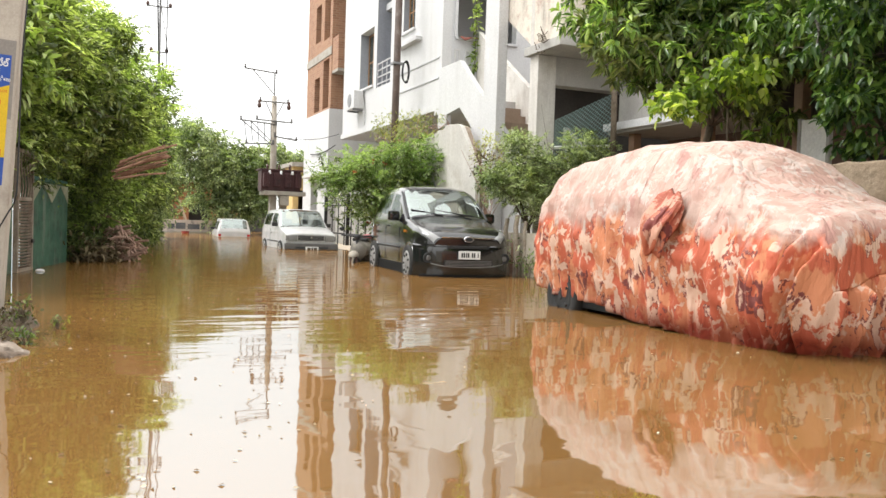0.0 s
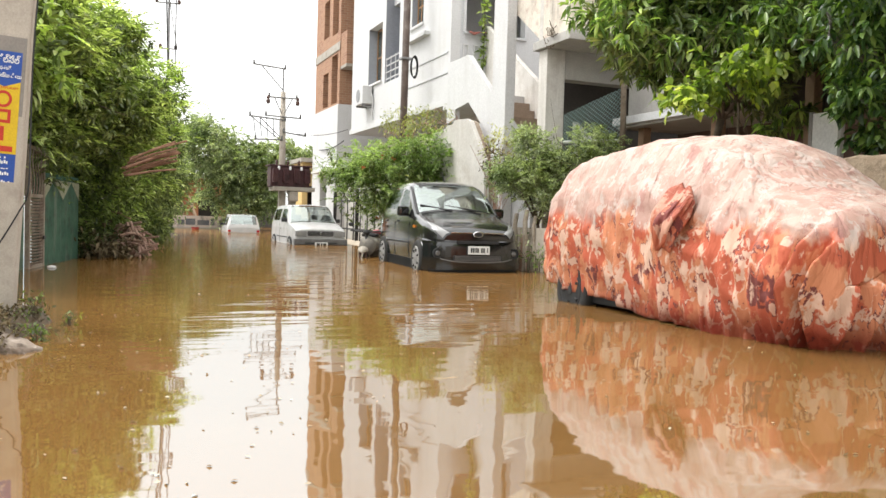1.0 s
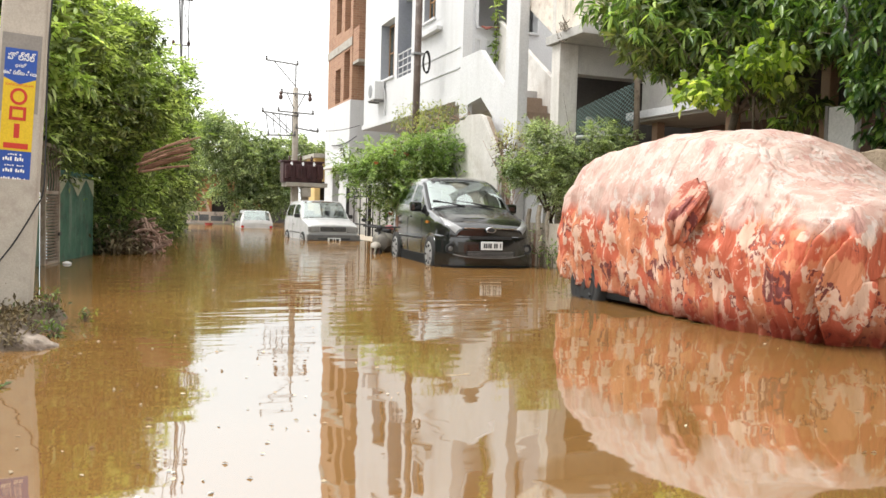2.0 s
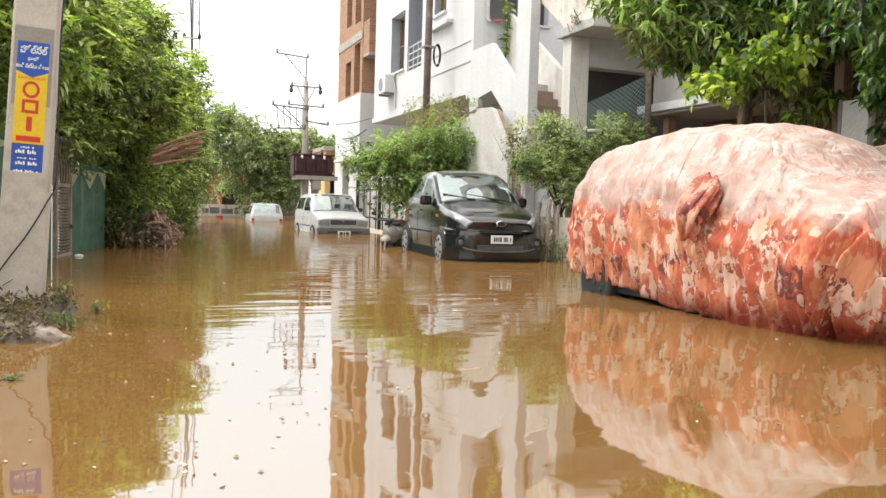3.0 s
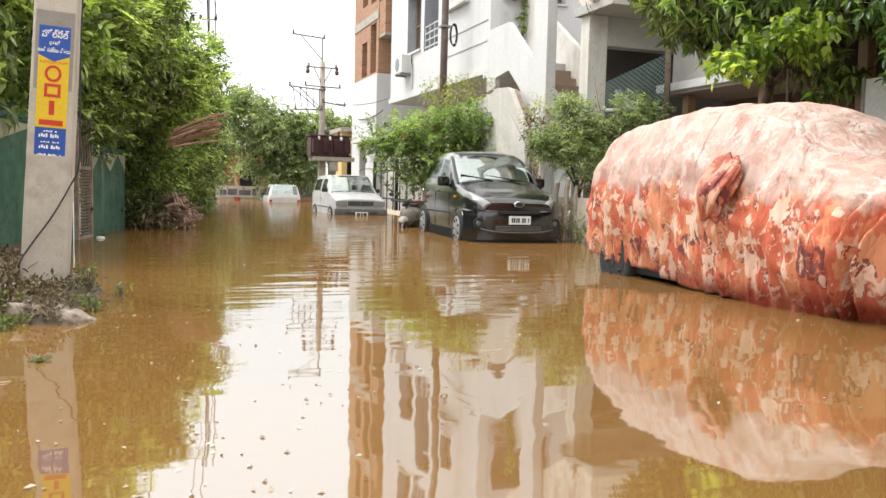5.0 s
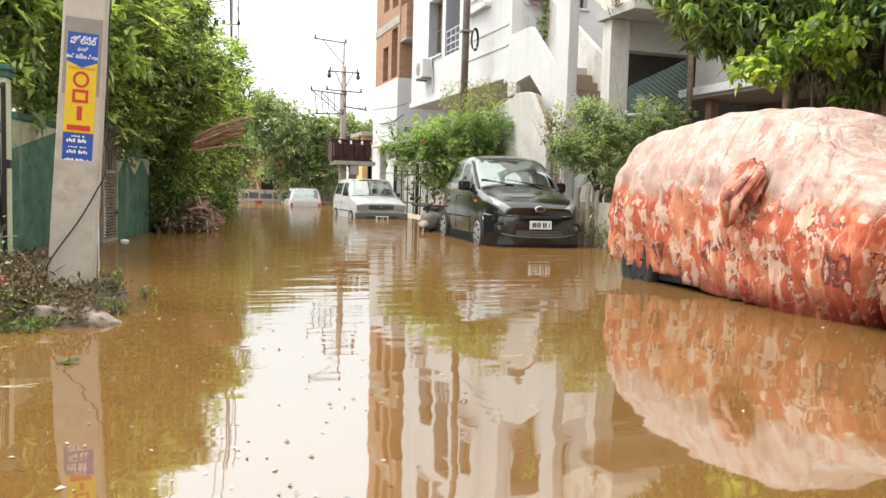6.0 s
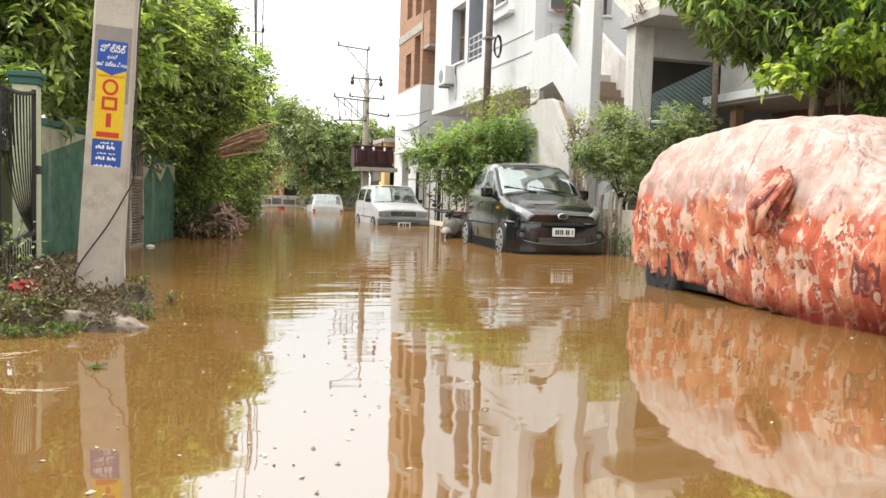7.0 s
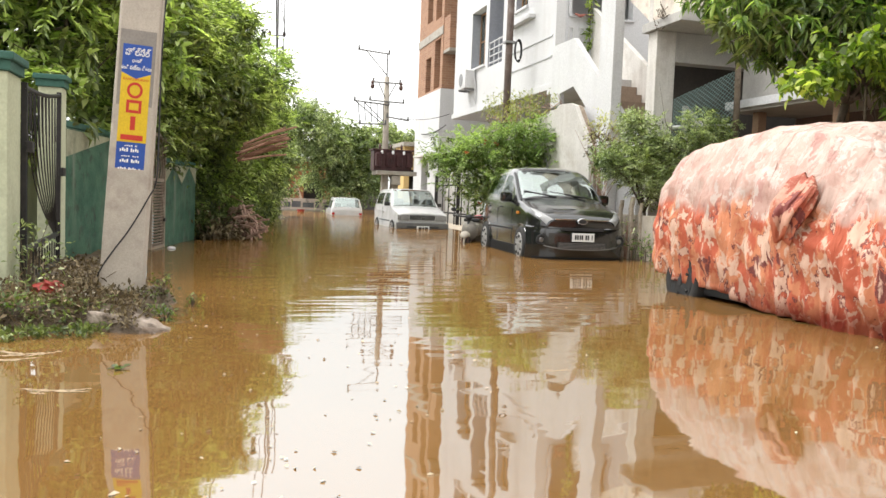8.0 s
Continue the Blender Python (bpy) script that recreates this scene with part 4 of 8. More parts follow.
# ---- vehicles ----
def spline(rows, steps):
    """Smooth rows through rows of points (Catmull-Rom), steps to each gap."""
    a = np.asarray(rows, float)
    p = np.concatenate([a[:1] * 2 - a[1:2], a, a[-1:] * 2 - a[-2:-1]])
    out = []
    for i in range(1, len(p) - 2):
        for s in range(steps):
            t = s / steps
            out.append(0.5 * (2 * p[i] + (p[i + 1] - p[i - 1]) * t + (2 * p[i - 1] - 5 * p[i] + 4 * p[i + 1] - p[i + 2]) * t * t
                              + (3 * p[i] - p[i - 1] - 3 * p[i + 1] + p[i + 2]) * t ** 3))
    out.append(a[-1])
    return np.array(out)


def shell(stations, steps_y=5, steps_u=5):
    """A car's skin from cross-sections (y, half outline from sill to roof centre), mirrored: an array [along][across] of points."""
    rows = [[(x, y, z) for x, z in half] + [(-x, y, z) for x, z in reversed(half[:-1])] for y, half in stations]
    along = spline(rows, steps_y)
    g = np.swapaxes(spline(np.swapaxes(along, 0, 1), steps_u), 0, 1)
    g[:, :, 2] = np.where(g[:, :, 2] < 0.3, 0.3 - (0.3 - g[:, :, 2]) * 1.9, g[:, :, 2])
    return g


def skin(g, keep, out=0.0):
    """The faces of a grid of points where keep(i, j); out pushes them off along their normal."""
    bm = bmesh.new()
    made = {}

    def v(i, j):
        if (i, j) not in made:
            p = Vector(g[i, j])
            if out:
                a = Vector(g[min(i + 1, len(g) - 1), j]) - Vector(g[max(i - 1, 0), j])
                b = Vector(g[i, min(j + 1, g.shape[1] - 1)]) - Vector(g[i, max(j - 1, 0)])
                k = a.cross(b).normalized()
                c = Vector((0, float(np.mean(g[:, 0, 1])), 0.6))
                p = p + k * (out if k.dot(p - c) > 0 else -out)
            made[i, j] = bm.verts.new(p)
        return made[i, j]

    for i in range(len(g) - 1):
        for j in range(g.shape[1] - 1):
            if keep(i, j):
                bm.faces.new((v(i, j), v(i + 1, j), v(i + 1, j + 1), v(i, j + 1)))
    return bm


TYRE = surf("tyre_rubber", (0.02, 0.02, 0.02), (0.035, 0.033, 0.03), 6, 0.8, 60, 0.002)
ALLOY = surf("silver_wheel_cover", (0.40, 0.39, 0.38), (0.30, 0.29, 0.28), 6, 0.55, 60, 0.0, metal=0.5)
BLACK_TRIM = surf("black_trim", (0.02, 0.02, 0.021), (0.03, 0.03, 0.03), 5, 0.55, 80, 0.001)
DEEP_BLACK = surf("unpainted_black_plastic", (0.006, 0.006, 0.006), (0.010, 0.010, 0.010), 5, 0.6, 80, 0, spec=0.15)
CHROME = surf("chrome", (0.75, 0.75, 0.76), (0.68, 0.68, 0.70), 6, 0.12, 60, 0.0, metal=1.0)
CAR_GLASS = pane_mat("car_glass")
SIDE_GLASS = pane_mat("dark_side_glass", (0.30, 0.33, 0.32), 0.10, 0.55)
LAMP_GLASS = glass_mat("headlamp_glass", (0.20, 0.20, 0.195), 0.14)
SMOKED = glass_mat("dull_lens_glass", (0.10, 0.10, 0.10), 0.2)
BLACK_PAINT = gloss_paint("black_car_paint", (0.014, 0.014, 0.0137), 0.14, 1.0)
WHITE_PAINT = gloss_paint("white_car_paint", (0.52, 0.515, 0.505), 0.25, 0.3)
PLATE_WHITE = surf("plate_white", (0.78, 0.78, 0.76), (0.72, 0.72, 0.70), 8, 0.5, 60, 0)
PLATE_BLACK = surf("plate_black", (0.02, 0.02, 0.02), (0.03, 0.03, 0.03), 8, 0.5, 60, 0)
AMBER = surf("amber_lens", (0.60, 0.22, 0.02), (0.50, 0.18, 0.02), 8, 0.25, 60, 0)
RED_LENS = surf("red_lens", (0.40, 0.02, 0.02), (0.33, 0.02, 0.02), 8, 0.25, 60, 0)


def wheel(parent, x, y, r, side, spokes=7, rim=None):
    """A wheel in the plane x, its outer face toward side (-1 or 1)."""
    w = part("wheel", lathe(bmesh.new(), [(-0.085 * side, r * 0.62), (-0.09 * side, r * 0.93), (-0.06 * side, r), (0.06 * side, r), (0.09 * side, r * 0.93), (0.085 * side, r * 0.66), (0.05 * side, r * 0.6)], (x, y, r)), TYRE, parent, "black tyre", smooth=True)
    bm = lathe(bmesh.new(), [(0.04 * side, r * 0.66), (0.085 * side, r * 0.69), (0.094 * side, r * 0.64), (0.084 * side, r * 0.56), (0.088 * side, r * 0.36), (0.098 * side, r * 0.20), (0.10 * side, 0.004)], (x, y, r), sides=32)
    part("wheel_cover", bm, rim or ALLOY, w, "" if rim else "domed silver wheel cover", smooth=True)
    for k in range(spokes):
        a = 2 * math.pi * k / spokes
        part("vent_slot", tube(bmesh.new(), [(x + 0.088 * side, y + r * f * math.cos(a), r + r * f * math.sin(a)) for f in (0.40, 0.54)], 0.015, 0.019, 6), TYRE, w)
    part("hub_cap", lathe(bmesh.new(), [(0.06 * side, 0.05), (0.105 * side, 0.045), (0.11 * side, 0.02)], (x, y, r)), rim or ALLOY, w)
    return w


def plate(parent, y, z, w, h, bars):
    p = part("number_plate", box(-w / 2, w / 2, y - 0.012, y, z - h / 2, z + h / 2, bevel=0.004), PLATE_WHITE, parent, "white plate with dark bars")
    for a, b in bars:
        part("plate_bar", box(a, b, y - 0.016, y - 0.0125, z - h * 0.27, z + h * 0.27), PLATE_BLACK, p)


def sym(*pairs):
    return list(pairs)


# black hatchback; its nose is at y = 0 and points to -y
hb = thing("hatchback", "black five-door hatchback standing in flood water, silver wheel covers", "car", (5.33, 12.0, -0.12), "parked cars")
hb.rotation_euler.z = radians(-5)
hb.scale = (1, 1, 1.045)
stations = []                              # cross-sections from the nose to the tail
stations.append((0.02, sym((0.50, 0.20), (0.55, 0.24), (0.575, 0.34), (0.57, 0.46), (0.54, 0.60), (0.47, 0.675), (0.34, 0.705), (0.18, 0.718), (0, 0.722))))
stations.append((0.10, sym((0.61, 0.18), (0.655, 0.24), (0.68, 0.38), (0.68, 0.53), (0.65, 0.69), (0.57, 0.75), (0.40, 0.775), (0.2, 0.785), (0, 0.79))))
stations.append((0.32, sym((0.71, 0.18), (0.765, 0.26), (0.79, 0.43), (0.785, 0.62), (0.735, 0.785), (0.63, 0.835), (0.42, 0.86), (0.21, 0.87), (0, 0.875))))
stations.append((0.70, sym((0.72, 0.18), (0.775, 0.27), (0.797, 0.48), (0.79, 0.72), (0.745, 0.87), (0.66, 0.915), (0.45, 0.945), (0.22, 0.955), (0, 0.96))))
stations.append((0.98, sym((0.72, 0.18), (0.78, 0.28), (0.797, 0.50), (0.793, 0.76), (0.76, 0.92), (0.69, 0.975), (0.48, 1.01), (0.24, 1.03), (0, 1.035))))
stations.append((1.06, sym((0.72, 0.18), (0.78, 0.28), (0.797, 0.50), (0.793, 0.77), (0.762, 0.935), (0.695, 1.01), (0.48, 1.06), (0.24, 1.085), (0, 1.09))))
stations.append((1.40, sym((0.72, 0.18), (0.78, 0.28), (0.797, 0.50), (0.793, 0.78), (0.765, 0.95), (0.665, 1.235), (0.46, 1.305), (0.23, 1.33), (0, 1.335))))
stations.append((1.78, sym((0.72, 0.18), (0.78, 0.28), (0.797, 0.50), (0.793, 0.79), (0.765, 0.965), (0.615, 1.42), (0.43, 1.495), (0.22, 1.515), (0, 1.52))))
stations.append((2.30, sym((0.72, 0.18), (0.78, 0.28), (0.797, 0.50), (0.793, 0.80), (0.765, 0.985), (0.605, 1.46), (0.42, 1.535), (0.21, 1.55), (0, 1.552))))
stations.append((2.90, sym((0.72, 0.18), (0.78, 0.28), (0.797, 0.50), (0.793, 0.82), (0.76, 1.01), (0.595, 1.44), (0.41, 1.515), (0.2, 1.53), (0, 1.532))))
stations.append((3.28, sym((0.71, 0.20), (0.77, 0.30), (0.785, 0.52), (0.78, 0.82), (0.74, 1.02), (0.575, 1.37), (0.39, 1.44), (0.2, 1.455), (0, 1.46))))
stations.append((3.48, sym((0.66, 0.24), (0.73, 0.32), (0.75, 0.52), (0.74, 0.80), (0.70, 0.96), (0.56, 1.10), (0.38, 1.15), (0.19, 1.16), (0, 1.16))))
stations.append((3.56, sym((0.55, 0.28), (0.62, 0.34), (0.65, 0.50), (0.64, 0.70), (0.60, 0.82), (0.48, 0.90), (0.32, 0.92), (0.16, 0.93), (0, 0.93))))
g = shell(stations, 6, 6)
NJ = g.shape[1] - 1                      # 96 strips across; the roof's centre is at 48
ys = [float(r[48, 1]) for r in g]


def across(j):
    """Strips counted from the nearer sill."""
    return min(j, NJ - 1 - j)


def hb_kind(i, j):
    a, y = across(j), (ys[i] + ys[i + 1]) / 2
    if 31 <= a and 1.03 < y < 1.74:
        return "windscreen"
    if 25 <= a <= 28 and 1.42 < y < 2.12 and y > 1.40 + (a - 25) * 0.10:
        return "front_door_window"
    if 25 <= a <= 28 and 2.22 < y < 2.86:
        return "rear_door_window"
    if 25 <= a <= 27 and 2.92 < y < 3.18:
        return "quarter_window"
    if 32 <= a and 3.28 < y < 3.49:
        return "rear_window"
    return "body"


body = part("body", skin(g, lambda i, j: hb_kind(i, j) == "body"), BLACK_PAINT, hb, "glossy black body", smooth=True)
for kind in ("windscreen", "rear_window"):
    part(kind, skin(g, lambda i, j: hb_kind(i, j) == kind), CAR_GLASS, hb, "curved tinted glass", smooth=True)
for kind in ("front_door_window", "rear_door_window", "quarter_window"):
    for near in (True, False):
        part(kind, skin(g, lambda i, j: hb_kind(i, j) == kind and (j < 48) == near), SIDE_GLASS, hb, smooth=True)


def on_skin(y, a, near, out):
    """A point of the skin at a distance from the nose and a strip number, pushed off it."""
    i = min(max(float(np.interp(y, ys, range(len(ys)))), 0), len(ys) - 1.001)
    k, f = int(i), i - int(i)
    a = min(max(a, 0), NJ)
    j = a if near else NJ - a
    j0, h = min(int(j), NJ - 1), j - min(int(j), NJ - 1)
    p = (g[k, j0] * (1 - h) + g[k, j0 + 1] * h) * (1 - f) + (g[k + 1, j0] * (1 - h) + g[k + 1, j0 + 1] * h) * f
    return Vector(p) + Vector((math.copysign(0.6, p[0]), -0.6, 0.5)).normalized() * out


for near in (True, False):
    grid = []
    for i in range(17):
        u = i / 16
        y = 0.03 + 0.50 * u
        lo, hi = 24.4 + 3.4 * u ** 0.8, 32.2 - 3.2 * u ** 0.7 - 0.8 * u ** 3
        grid.append([on_skin(y, lo + (hi - lo) * (v / 10), near, 0.012 * math.sin(math.pi * (0.06 + 0.88 * v / 10)) ** 0.4) for v in range(11)])
    part("headlamp", skin(np.array(grid), lambda i, j: True), LAMP_GLASS, hb, "clear swept-back headlamp", smooth=True)
part("nose_panel", skin(np.stack([g[0], g[0] * [0.6, 1, 1] + [0, -0.012, 0], g[0] * [0.0, 1, 1] + [0, -0.015, 0]]), lambda i, j: True), BLACK_PAINT, hb, smooth=True)
part("tail_panel", skin(np.stack([g[-1], g[-1] * [0.0, 1, 1]]), lambda i, j: True), BLACK_PAINT, hb, smooth=True)
# bumper, grilles, badge
bm = bmesh.new()
arcs = []
for k in range(33):
    x = 0.815 * math.sin(math.pi * (k / 32 - 0.5))
    yb = -0.045 + 0.34 * abs(x / 0.815) ** 5
    arcs.append([(x, yb + 0.03, 0.05), (x, yb, 0.15), (x, yb - 0.02, 0.30), (x, yb - 0.008, 0.43), (x, yb - 0.002, 0.50), (x, yb + 0.010, 0.565), (x, yb + 0.035, 0.60), (x * 0.93, yb + 0.17, 0.615)])
vs = [[bm.verts.new(p) for p in r] for r in arcs]
for a, b in zip(vs, vs[1:]):
    for k in range(7):
        bm.faces.new((a[k], b[k], b[k + 1], a[k + 1]))
b = part("front_bumper", bm, BLACK_PAINT, hb, "deep black front bumper", smooth=True)
b.modifiers.new("thick", "SOLIDIFY").thickness = 0.03
def bow(x0, x1, z0, z1, out, deep, ends=0.0):
    """A strip across the bumper that follows its bow; ends lifts its tips."""
    bm = bmesh.new()
    rows = []
    for k in range(25):
        x = x0 + (x1 - x0) * k / 24
        y = -0.065 + 0.34 * abs(x / 0.815) ** 5 - out
        up = ends * abs(x / x1) ** 3
        rows.append([bm.verts.new(p) for p in ((x, y, z0 + up), (x, y, z1 + up), (x, y + deep, z1 + up), (x, y + deep, z0 + up))])
    for u, v in zip(rows, rows[1:]):
        for k in range(4):
            bm.faces.new((u[k], v[k], v[(k + 1) % 4], u[(k + 1) % 4]))
    bm.faces.new(rows[0])
    bm.faces.new(rows[-1])
    return bm


intake = part("air_intake", bow(-0.40, 0.40, 0.285, 0.372, 0.004, 0.04), BLACK_TRIM, hb, "dark slatted air intake")
for k in range(4):
    part("slat", bow(-0.38, 0.38, 0.292 + 0.021 * k, 0.300 + 0.021 * k, 0.012, 0.02), STEEL, intake)
# steel strip standing in for the highlight along the bumper's lower edge
part("bumper_highlight", bow(-0.60, 0.60, 0.262, 0.276, 0.010, 0.03, 0.05), STEEL, hb, "pale strip painting a highlight along the bumper")
part("lower_valance", bow(-0.74, 0.74, 0.02, 0.255, -0.02, 0.05), DEEP_BLACK, hb, "dull black lower valance")
plate(hb, -0.090, 0.452, 0.36, 0.125, ((-0.135, -0.11), (-0.10, -0.075), (-0.06, -0.04), (-0.03, -0.005), (0.035, 0.06), (0.07, 0.095), (0.135, 0.15)))
part("upper_grille", bow(-0.34, 0.34, 0.545, 0.585, 0.003, 0.05), BLACK_TRIM, hb, "narrow dark grille slot")
part("bumper_crease", bow(-0.76, 0.76, 0.592, 0.602, 0.004, 0.03), BLACK_PAINT, hb)
part("chrome_strip", box(-0.44, 0.44, -0.026, 0.05, 0.700, 0.716, bevel=0.005), CHROME, hb, "thin chrome grille strip")
part("badge", lathe(bmesh.new(), [(-0.03, 0.075), (-0.022, 0.085), (0.0, 0.085)], (0, 0, 0), "y"), CHROME, hb, "plain oval chrome badge").matrix_basis = Matrix.Translation((0, -0.03, 0.685)) @ Matrix.Diagonal((1.0, 1, 0.58, 1))
part("badge_field", lathe(bmesh.new(), [(-0.036, 0.05), (-0.031, 0.06), (-0.02, 0.06)], (0, 0, 0), "y"), BLACK_TRIM, hb).matrix_basis = Matrix.Translation((0, -0.03, 0.685)) @ Matrix.Diagonal((1.0, 1, 0.5, 1))
for s in (-1, 1):
    fog = part("fog_lamp", lathe(bmesh.new(), [(0.015, 0.078), (-0.022, 0.080), (-0.026, 0.066), (0.0, 0.052), (0.004, 0.010)], (s * 0.635, 0.030, 0.40), "y", 20), BLACK_TRIM, hb, "round fog lamp in a dark recess")
    part("fog_lens", lathe(bmesh.new(), [(0.003, 0.044), (-0.008, 0.040), (-0.014, 0.022), (-0.016, 0.004)], (s * 0.635, 0.026, 0.40), "y", 18), SMOKED, fog, "dull glass lens")
    m = part("door_mirror", box(-0.10, 0.10, -0.06, 0.07, -0.085, 0.08, bevel=0.05), BLACK_PAINT, hb, "black door mirror")
    m.matrix_basis = pose(s * 0.865, 1.36, 1.02, 0, 0, -s * 12)
    part("mirror_glass", box(-0.085, 0.065, 0.0605, 0.064, -0.055, 0.055, bevel=0.001), CHROME, m)
    part("mirror_arm", box(-0.10 * (s > 0) - 0.05, 0.05 + 0.10 * (s < 0), -0.03, 0.03, -0.085, -0.05, bevel=0.01), BLACK_TRIM, m)
    part("indicator", box(-0.012, 0.012, -0.05, 0.05, -0.02, 0.02, bevel=0.005), AMBER, hb, "amber side indicator").matrix_basis = pose(s * 0.797, 0.86, 0.78)
    part("rubbing_strip", box(s * 0.80 - 0.01, s * 0.80 + 0.01, 1.15, 2.85, 0.50, 0.53, bevel=0.006), BLACK_TRIM, hb)
    for y in (1.95, 2.75):
        part("door_handle", box(s * 0.80 - 0.015, s * 0.80 + 0.02, y, y + 0.16, 0.84, 0.868, bevel=0.008), BLACK_PAINT, hb)
    for y in (1.20, 2.17, 2.92):
        part("door_gap", box(s * 0.796 - 0.004, s * 0.796 + 0.004, y, y + 0.008, 0.28, 0.84), BLACK_TRIM, hb)
    for y in (0.60, 2.98):
        bm = bmesh.new()
        tube(bm, [(s * 0.785, y + 0.325 * math.cos(a), 0.285 + 0.325 * math.sin(a)) for a in (math.pi * k / 14 for k in range(15))], 0.022, sides=6)
        part("wheel_arch", bm, BLACK_PAINT, hb)
        # flat black disc paints in the dark gap round the wheel
        part("arch_gap_disc", lathe(bmesh.new(), [(0.0, 0.315), (s * 0.004, 0.315)], (s * 0.792, y, 0.285)), BLACK_TRIM, hb)
        wheel(hb, s * 0.745, y, 0.285, s)
for x0, x1, y0, y1 in ((0.42, -0.20, 0.98, 1.12), (-0.10, -0.62, 0.98, 1.16)):
    part("wiper", tube(bmesh.new(), [(x0, 0.985, 1.045), (x1, y1, 1.125)], 0.012, sides=5), BLACK_TRIM, hb)
for j in (30, NJ - 30):                    # windscreen pillars
    part("windscreen_pillar", tube(bmesh.new(), [Vector(g[i, j]) for i in range(len(g)) if 0.98 < ys[i] < 1.84], 0.022, sides=7), BLACK_TRIM, hb, smooth=True)
part("dark_top_strip", skin(g, lambda i, j: hb_kind(i, j) == "windscreen" and ys[i] > 1.62 and 40 < j < 62, 0.004), BLACK_TRIM, hb, "dark strip along the top of the glass", smooth=True)
part("aerial", tube(bmesh.new(), [(0.0, 1.80, 1.52), (0.0, 2.0, 1.70)], 0.006, sides=5), BLACK_TRIM, hb)
for x in (-0.36, 0.36):
    part("front_seat", bx(box(x - 0.23, x + 0.23, 1.95, 2.1, 0.5, 1.12, bevel=0.05), x - 0.13, x + 0.13, 1.97, 2.07, 1.121, 1.32, bevel=0.04), PALE_GREY, hb, "pale seat with headrest")
part("rear_seat", box(-0.6, 0.6, 2.85, 3.0, 0.5, 1.15, bevel=0.05), PALE_GREY, hb)
part("dashboard", box(-0.66, 0.66, 1.10, 1.50, 0.72, 0.965, bevel=0.06), PALE_GREY, hb, "pale dashboard cover")
part("rear_mirror", box(-0.11, 0.11, 1.60, 1.63, 1.30, 1.36, bevel=0.01), BLACK_TRIM, hb)
part("steering_wheel", tube(bmesh.new(), [(-0.36 + 0.18 * math.cos(k), 1.62 - 0.08 * math.sin(k), 0.98 + 0.17 * math.sin(k)) for k in (2 * math.pi * i / 16 for i in range(17))], 0.014, sides=6), BLACK_TRIM, hb)
part("floor_pan", box(-0.7, 0.7, 0.5, 3.4, 0.14, 0.22), BLACK_TRIM, hb)
for s in (-1, 1):
    # added strip: darkens the sill, which mirrors the bright water
    part("sill_shade_strip", box(s * 0.775 - 0.02, s * 0.775 + 0.02, 0.95, 2.64, 0.08, 0.27, bevel=0.012), DEEP_BLACK, hb, "dull black strip added to darken the sill")

